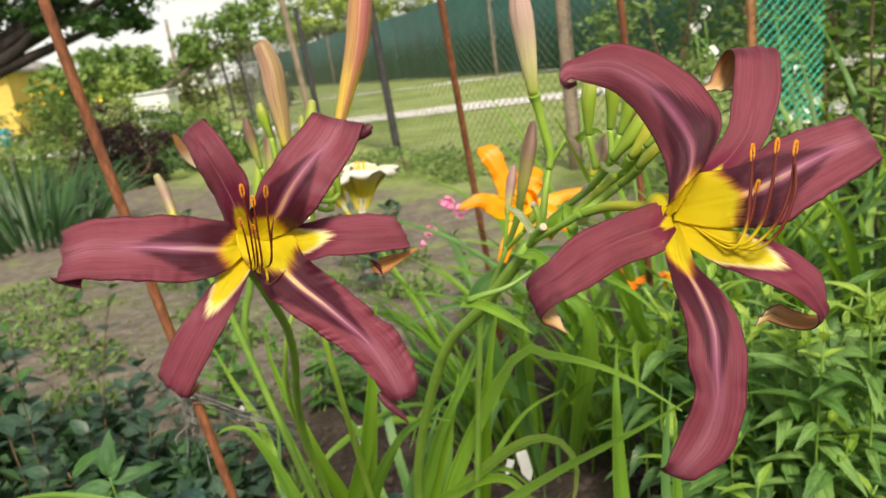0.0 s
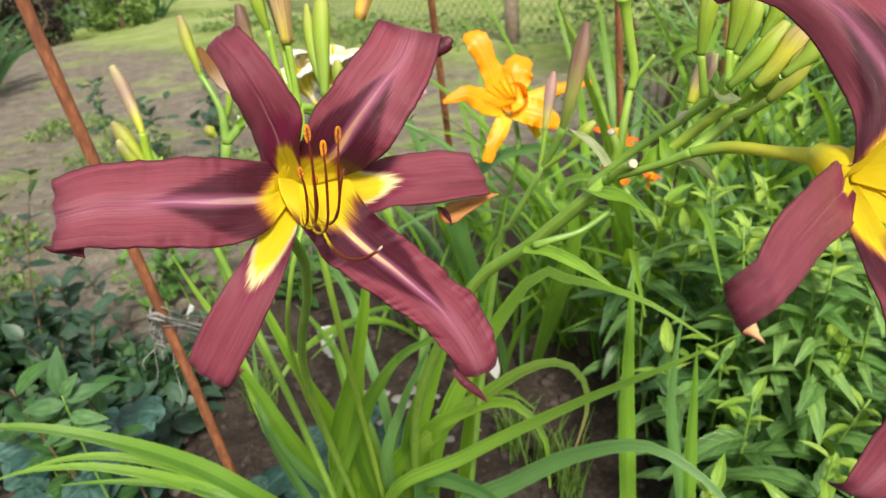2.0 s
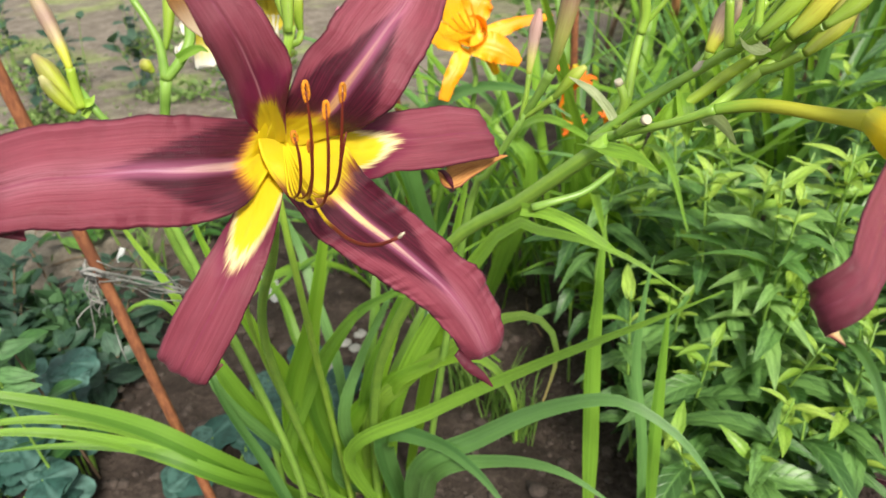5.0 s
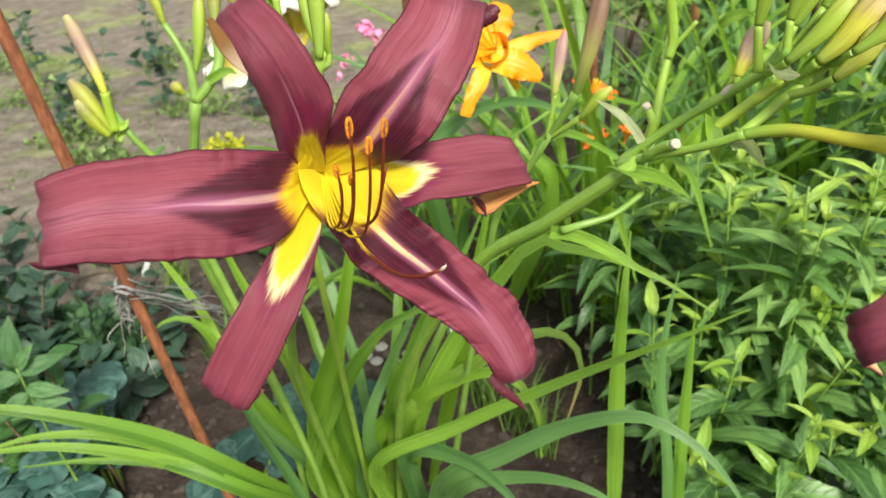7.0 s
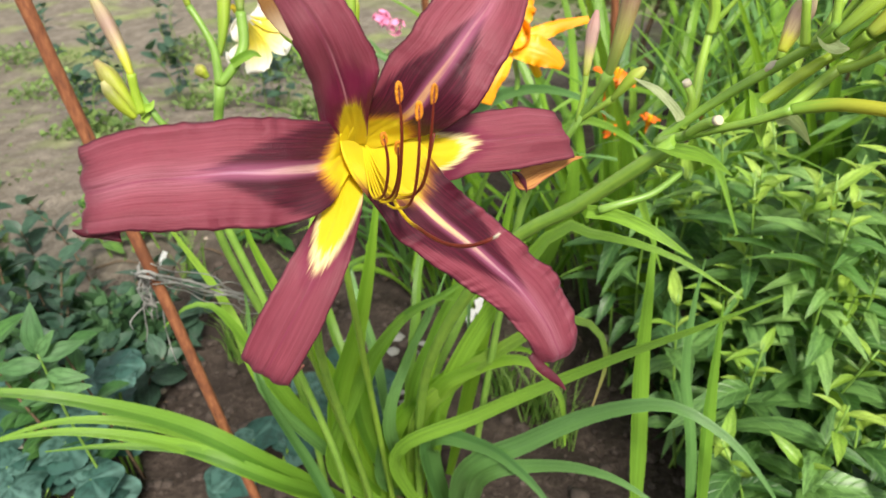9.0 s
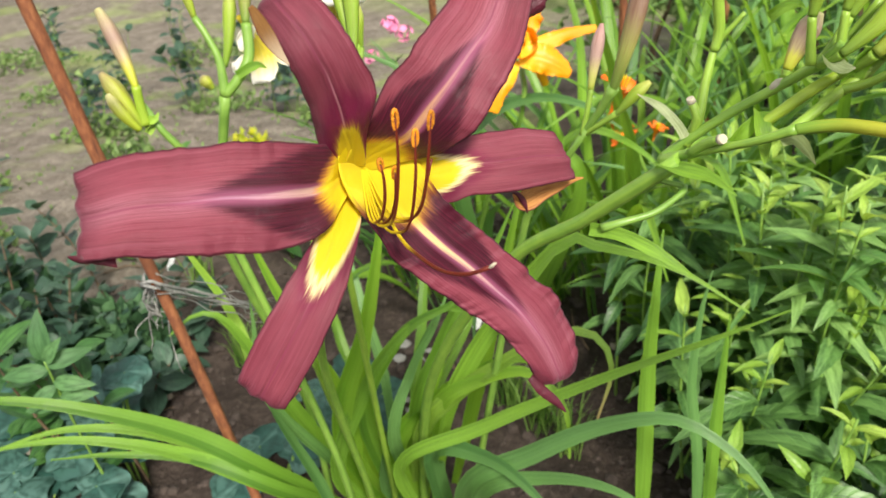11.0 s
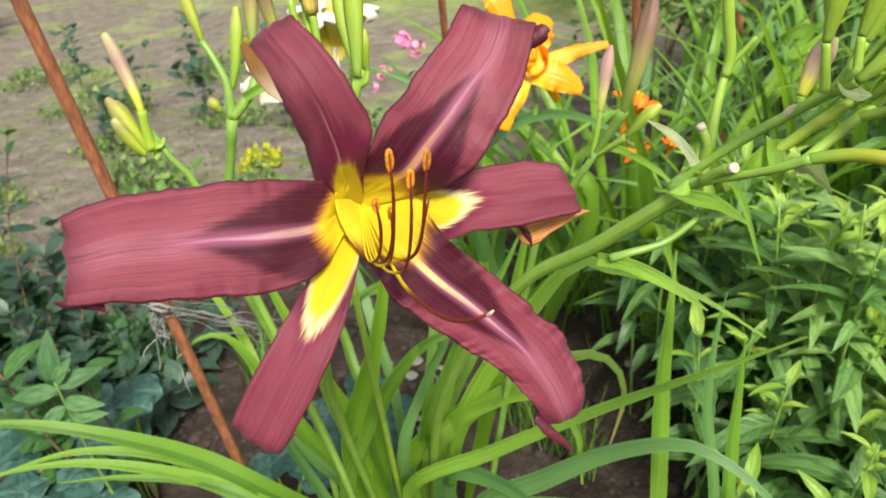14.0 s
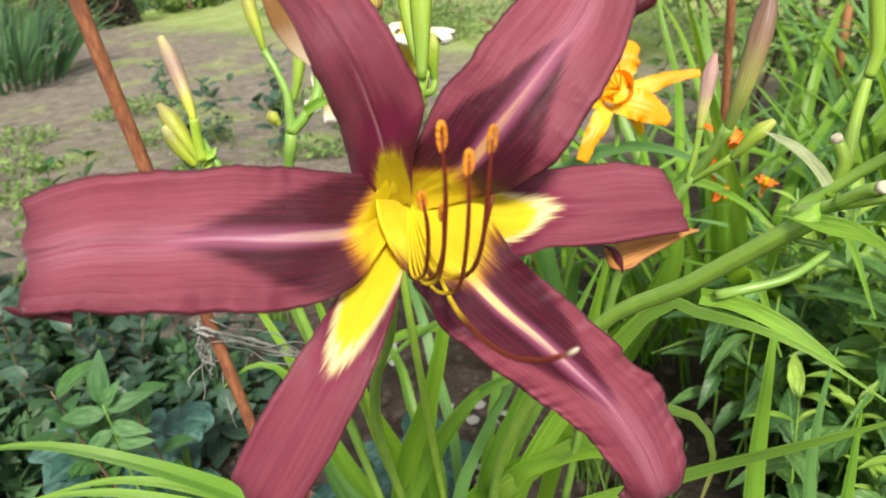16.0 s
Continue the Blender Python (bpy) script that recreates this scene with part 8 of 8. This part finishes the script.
HEDGE = crown_material("hedge_leaf_olive", (0.07, 0.085, 0.035), (0.16, 0.17, 0.07))
shrub("garden_shrub", "olive brown hedge bushes along the fence line", (-3.9456, 16.0087), [ball((-5.5306, 21.7318, 0.5846), 0.9, 0.6, 0.75), ball((-4.8212, 22.8177, 0.7737), 0.9, 0.6, 0.95), ball((-6.0639, 20.6673, 0.4754), 0.6, 0.6, 0.5), ball((-3.6601, 19.5525, 0.1793), 0.4, 0.5, 0.5)], 1100, 0.07, HEDGE, 412)
shrub("barberry", "dark purple-leaved rounded barberry shrub", (-2.8995, 6.8548), [ball((-3.0545, 7.0005, 0.0856), 0.26, 0.25, 0.24), ball((-2.7349, 6.9950, 0.0655), 0.28, 0.25, 0.26), ball((-2.9454, 7.1313, 0.1875), 0.25, 0.25, 0.2), ball((-2.8482, 6.8584, -0.0580), 0.33, 0.25, 0.18), ball((-2.6191, 6.9627, -0.0552), 0.16, 0.2, 0.2), ball((-2.7759, 6.7704, 0.3860), 0.2, 0.2, 0.2), ball((-2.9709, 6.7446, 0.2899), 0.16, 0.2, 0.2), ball((-2.5180, 6.7271, 0.2245), 0.2, 0.2, 0.2)], 900, 0.018, BARBERRY, 411)
for k, (rx, rz, m) in enumerate(((0.45,  0.30,  CROWN), (0.5,  0.22,  CROWN), (0.4,  0.25,  CROWN), (0.3,  0.25,  CROWN), (0.6,  0.3,  CROWN_LIGHT), (0.4,  0.35,  CROWN), (0.6,  0.3,  CROWN), (0.7,  0.25,  CROWN_LIGHT))):
    c = tuple(np.array(PLACED[k][:2]))
    shrub("garden_shrub", "mixed green garden perennials in a bed", c, [ball(PLACED[k], rx, 0.4, rz), (c[0], c[1], (PLACED[k][2] - 0.2) / 2, rx * 0.9, 0.35, rz)], 900, 0.03, m, 420 + k)


def daisy_stand(name, label, centre, count, spread, h, mat, seed, r=0.03):
    e = thing(name, (*centre, ground_z(*centre)), label, "flower")
    rnd = random.Random(seed)
    for _ in range(count):
        x, y = centre[0] + rnd.uniform(-spread, spread), centre[1] + rnd.uniform(-spread, spread) * 0.5
        z = ground_z(x, y)
        t = (x + rnd.uniform(-0.1, 0.1), y, z + h * rnd.uniform(0.8, 1.1))
        part("stem", tube_mesh("stem", [(x, y, z - 0.02), ((x + t[0]) / 2, y, z + h * 0.5), t], [0.004, 0.003, 0.003], STEM_MID, 5, 6), e)
        petal_head(e, t, r, 4, mat, rnd.randint(0, 9999))


daisy_stand("yellow_daisies", "tall yellow daisies in the far bed", (-6.1684, 11.9837), 7, 0.5, 1.0, YELLOW_FLOWER, 431, 0.05)
daisy_stand("yellow_daisies", "yellow lilies beside the barberry", (-4.4118, 10.1743), 5, 0.2, 0.95, YELLOW_FLOWER, 432, 0.055)
daisy_stand("white_flowers", "white garden flowers in the far bed", (-4.9442, 16.2903), 9, 0.6, 0.85, WHITE_FLOWER, 433, 0.06)
daisy_stand("white_flowers", "white flowers beside the iris leaves", (-4.7179, 8.6491), 6, 0.25, 0.55, WHITE_FLOWER, 434, 0.045)
daisy_stand("white_flowers", "white flowers on dark stakes by the fence", (-3.9169, 14.6938), 3, 0.3, 1.25, WHITE_FLOWER, 435, 0.07)
tub = thing("teal_tub", (*(-11.3498, 20.5543), -0.2), "teal plastic garden tub in the far bed", "tub")
part("body", tube_mesh("body", [(*(-11.3498, 20.5543), -0.22), (*(-11.3498, 20.5543), 0.12), (*(-11.3498, 20.5543), 0.3)], [0.10, 0.13, 0.14], TEAL_PAINT, 16, 8), tub)
for k in range(5):
    c = SPOTS[k]
    shrub("verge_weeds", "green weeds along the foot of the fence", c, [(c[0], c[1], -0.13, 0.42, 0.30, 0.09)], 700, 0.018, WEED_MASS, 440 + k, 3)

# ---- trellis with climbing shrub ----
trellis = thing("trellis_net", (0.9502, 1.9004, 0.3716), "teal plastic trellis net on a stained wooden post", "trellis")


def net(u0, v0, u1, v1, cols, rows, parent):
    verts, faces = [], []
    c = [np.array(q) for q in (u0, v0, u1, v1)]

    def at(s, t):
        return (c[0] * (1 - s) + c[1] * s) * (1 - t) + (c[3] * (1 - s) + c[2] * s) * t

    w = 0.0014
    sx, n = unit(c[1] - c[0]), unit(np.cross(c[1] - c[0], c[3] - c[0]))
    for sgn in (1, -1):
        for k in range(-rows, cols + rows + 1):
            s0, s1 = k / cols, (k + sgn * rows) / cols
            t0, t1 = 0.0, 1.0
            lo, hi = min(s0, s1), max(s0, s1)
            a, b = max(0.0, lo), min(1.0, hi)
            if b - a < 1e-3:
                continue
            f = lambda s: (s - s0) / (s1 - s0)
            for s in (a, b):
                p = at(s, f(s)) + n * 0.001 * sgn
                for q in (sx * w, n * w, -sx * w, -n * w):
                    verts.append(p + q)
            m = len(verts) - 8
            faces += [(m + j, m + (j + 1) % 4, m + 4 + (j + 1) % 4, m + 4 + j) for j in range(4)]
    return tagged(part("net", mesh_of("net", verts, faces, None, [NET], False), parent), "", "", "", "stuff")


net((0.5641, 1.2372, 0.6783), (0.7234, 1.3164, 0.6647), (0.6957, 1.2880, 0.4043), (0.5543, 1.2126, 0.4318), 8, 16, trellis)
part("post", tube_mesh("post", [(*(0.5523, 1.2478), -0.03), (0.5542, 1.2366, 0.4441), (0.5673, 1.2633, 0.6983)], [0.0075, 0.0075, 0.0075], WOOD_ORANGE, 6, 10), trellis)


def climber(name, label, spots_, seed, big, tips, **kw):
    return bush(name, label, "shrub", spots_, seed, big, tips, **kw)


LEAF_ROUND = [blade_leaf_mesh("leaf", 0.034, 0.026, BACK_LEAF, 0.15, 0.2, 5, 8, 0.9), blade_leaf_mesh("leaf", 0.028, 0.022, BACK_LEAF, 0.2, 0.3, 5, 8, 0.9), blade_leaf_mesh("leaf", 0.03, 0.022, BUSH_TIP, 0.2, 0.3, 5, 8, 0.9)]
for k, (x, y, h) in enumerate((((0.95, 1.2), (1.35, 1.6), (0.7, 1.0)), ((0.72, 0.95), (1.15, 1.45), (0.45, 0.70)))):
    climber("garden_shrub", "tall green shrub with small rounded leaves", spots(500 + k, 14, x, y, h), 510 + k, LEAF_ROUND, LEAF_ROUND, pairs=(9, 12), group="tall shrubs behind the bed", bare=0.1, stem_mat=TWIG, r=0.003, size=1.15)
phlox = thing("white_phlox", (0.8, 1.6, 0.0), "white phlox blooming among green shrubs", "flower")
for k in range(9):
    q = PHLOX[k]
    part("stem", tube_mesh("stem", [(q[0], q[1], ground_z(q[0], q[1]) - 0.02), (q[0] + 0.02, q[1], q[2] * 0.5), q], [0.003, 0.003, 0.002], STEM_MID, 5, 8), phlox)
    petal_head(phlox, q, 0.022, 9, WHITE_FLOWER, 600 + k)

ROUND_LEAF = crown_material("rounded_shrub_leaf", (0.05, 0.13, 0.025), (0.20, 0.34, 0.05))
shrub("garden_shrub", "dense green shrub with small rounded leaves", (1.35, 1.75), [(1.25, 1.75, 0.72, 0.28, 0.25, 0.28), (1.45, 1.7, 0.5, 0.3, 0.25, 0.3), (1.1, 1.8, 0.45, 0.25, 0.22, 0.25), (1.3, 1.75, 0.25, 0.35, 0.25, 0.22), (1.5, 1.8, 0.9, 0.3, 0.25, 0.25)], 1100, 0.020, ROUND_LEAF, 531, 10)
shrub("garden_shrub", "green shrub with pale leaves behind the strap leaves", (0.85, 1.75), [(0.85, 1.75, 0.30, 0.28, 0.22, 0.20), (0.7, 1.8, 0.15, 0.25, 0.22, 0.16), (1.0, 1.7, 0.18, 0.25, 0.22, 0.18)], 800, 0.018, WEED_MASS, 532, 6)
shrub("garden_shrub", "airy pale green shrub in front of the lane", (1.25, 3.4), [(1.15, 3.4, 0.55, 0.35, 0.3, 0.30), (1.5, 3.3, 0.7, 0.35, 0.3, 0.4), (1.25, 3.4, 0.15, 0.45, 0.3, 0.3), (1.75, 3.2, 0.45, 0.35, 0.3, 0.4), (1.6, 3.3, 1.05, 0.4, 0.3, 0.25)], 1000, 0.022, WEED_MASS, 533, 9)
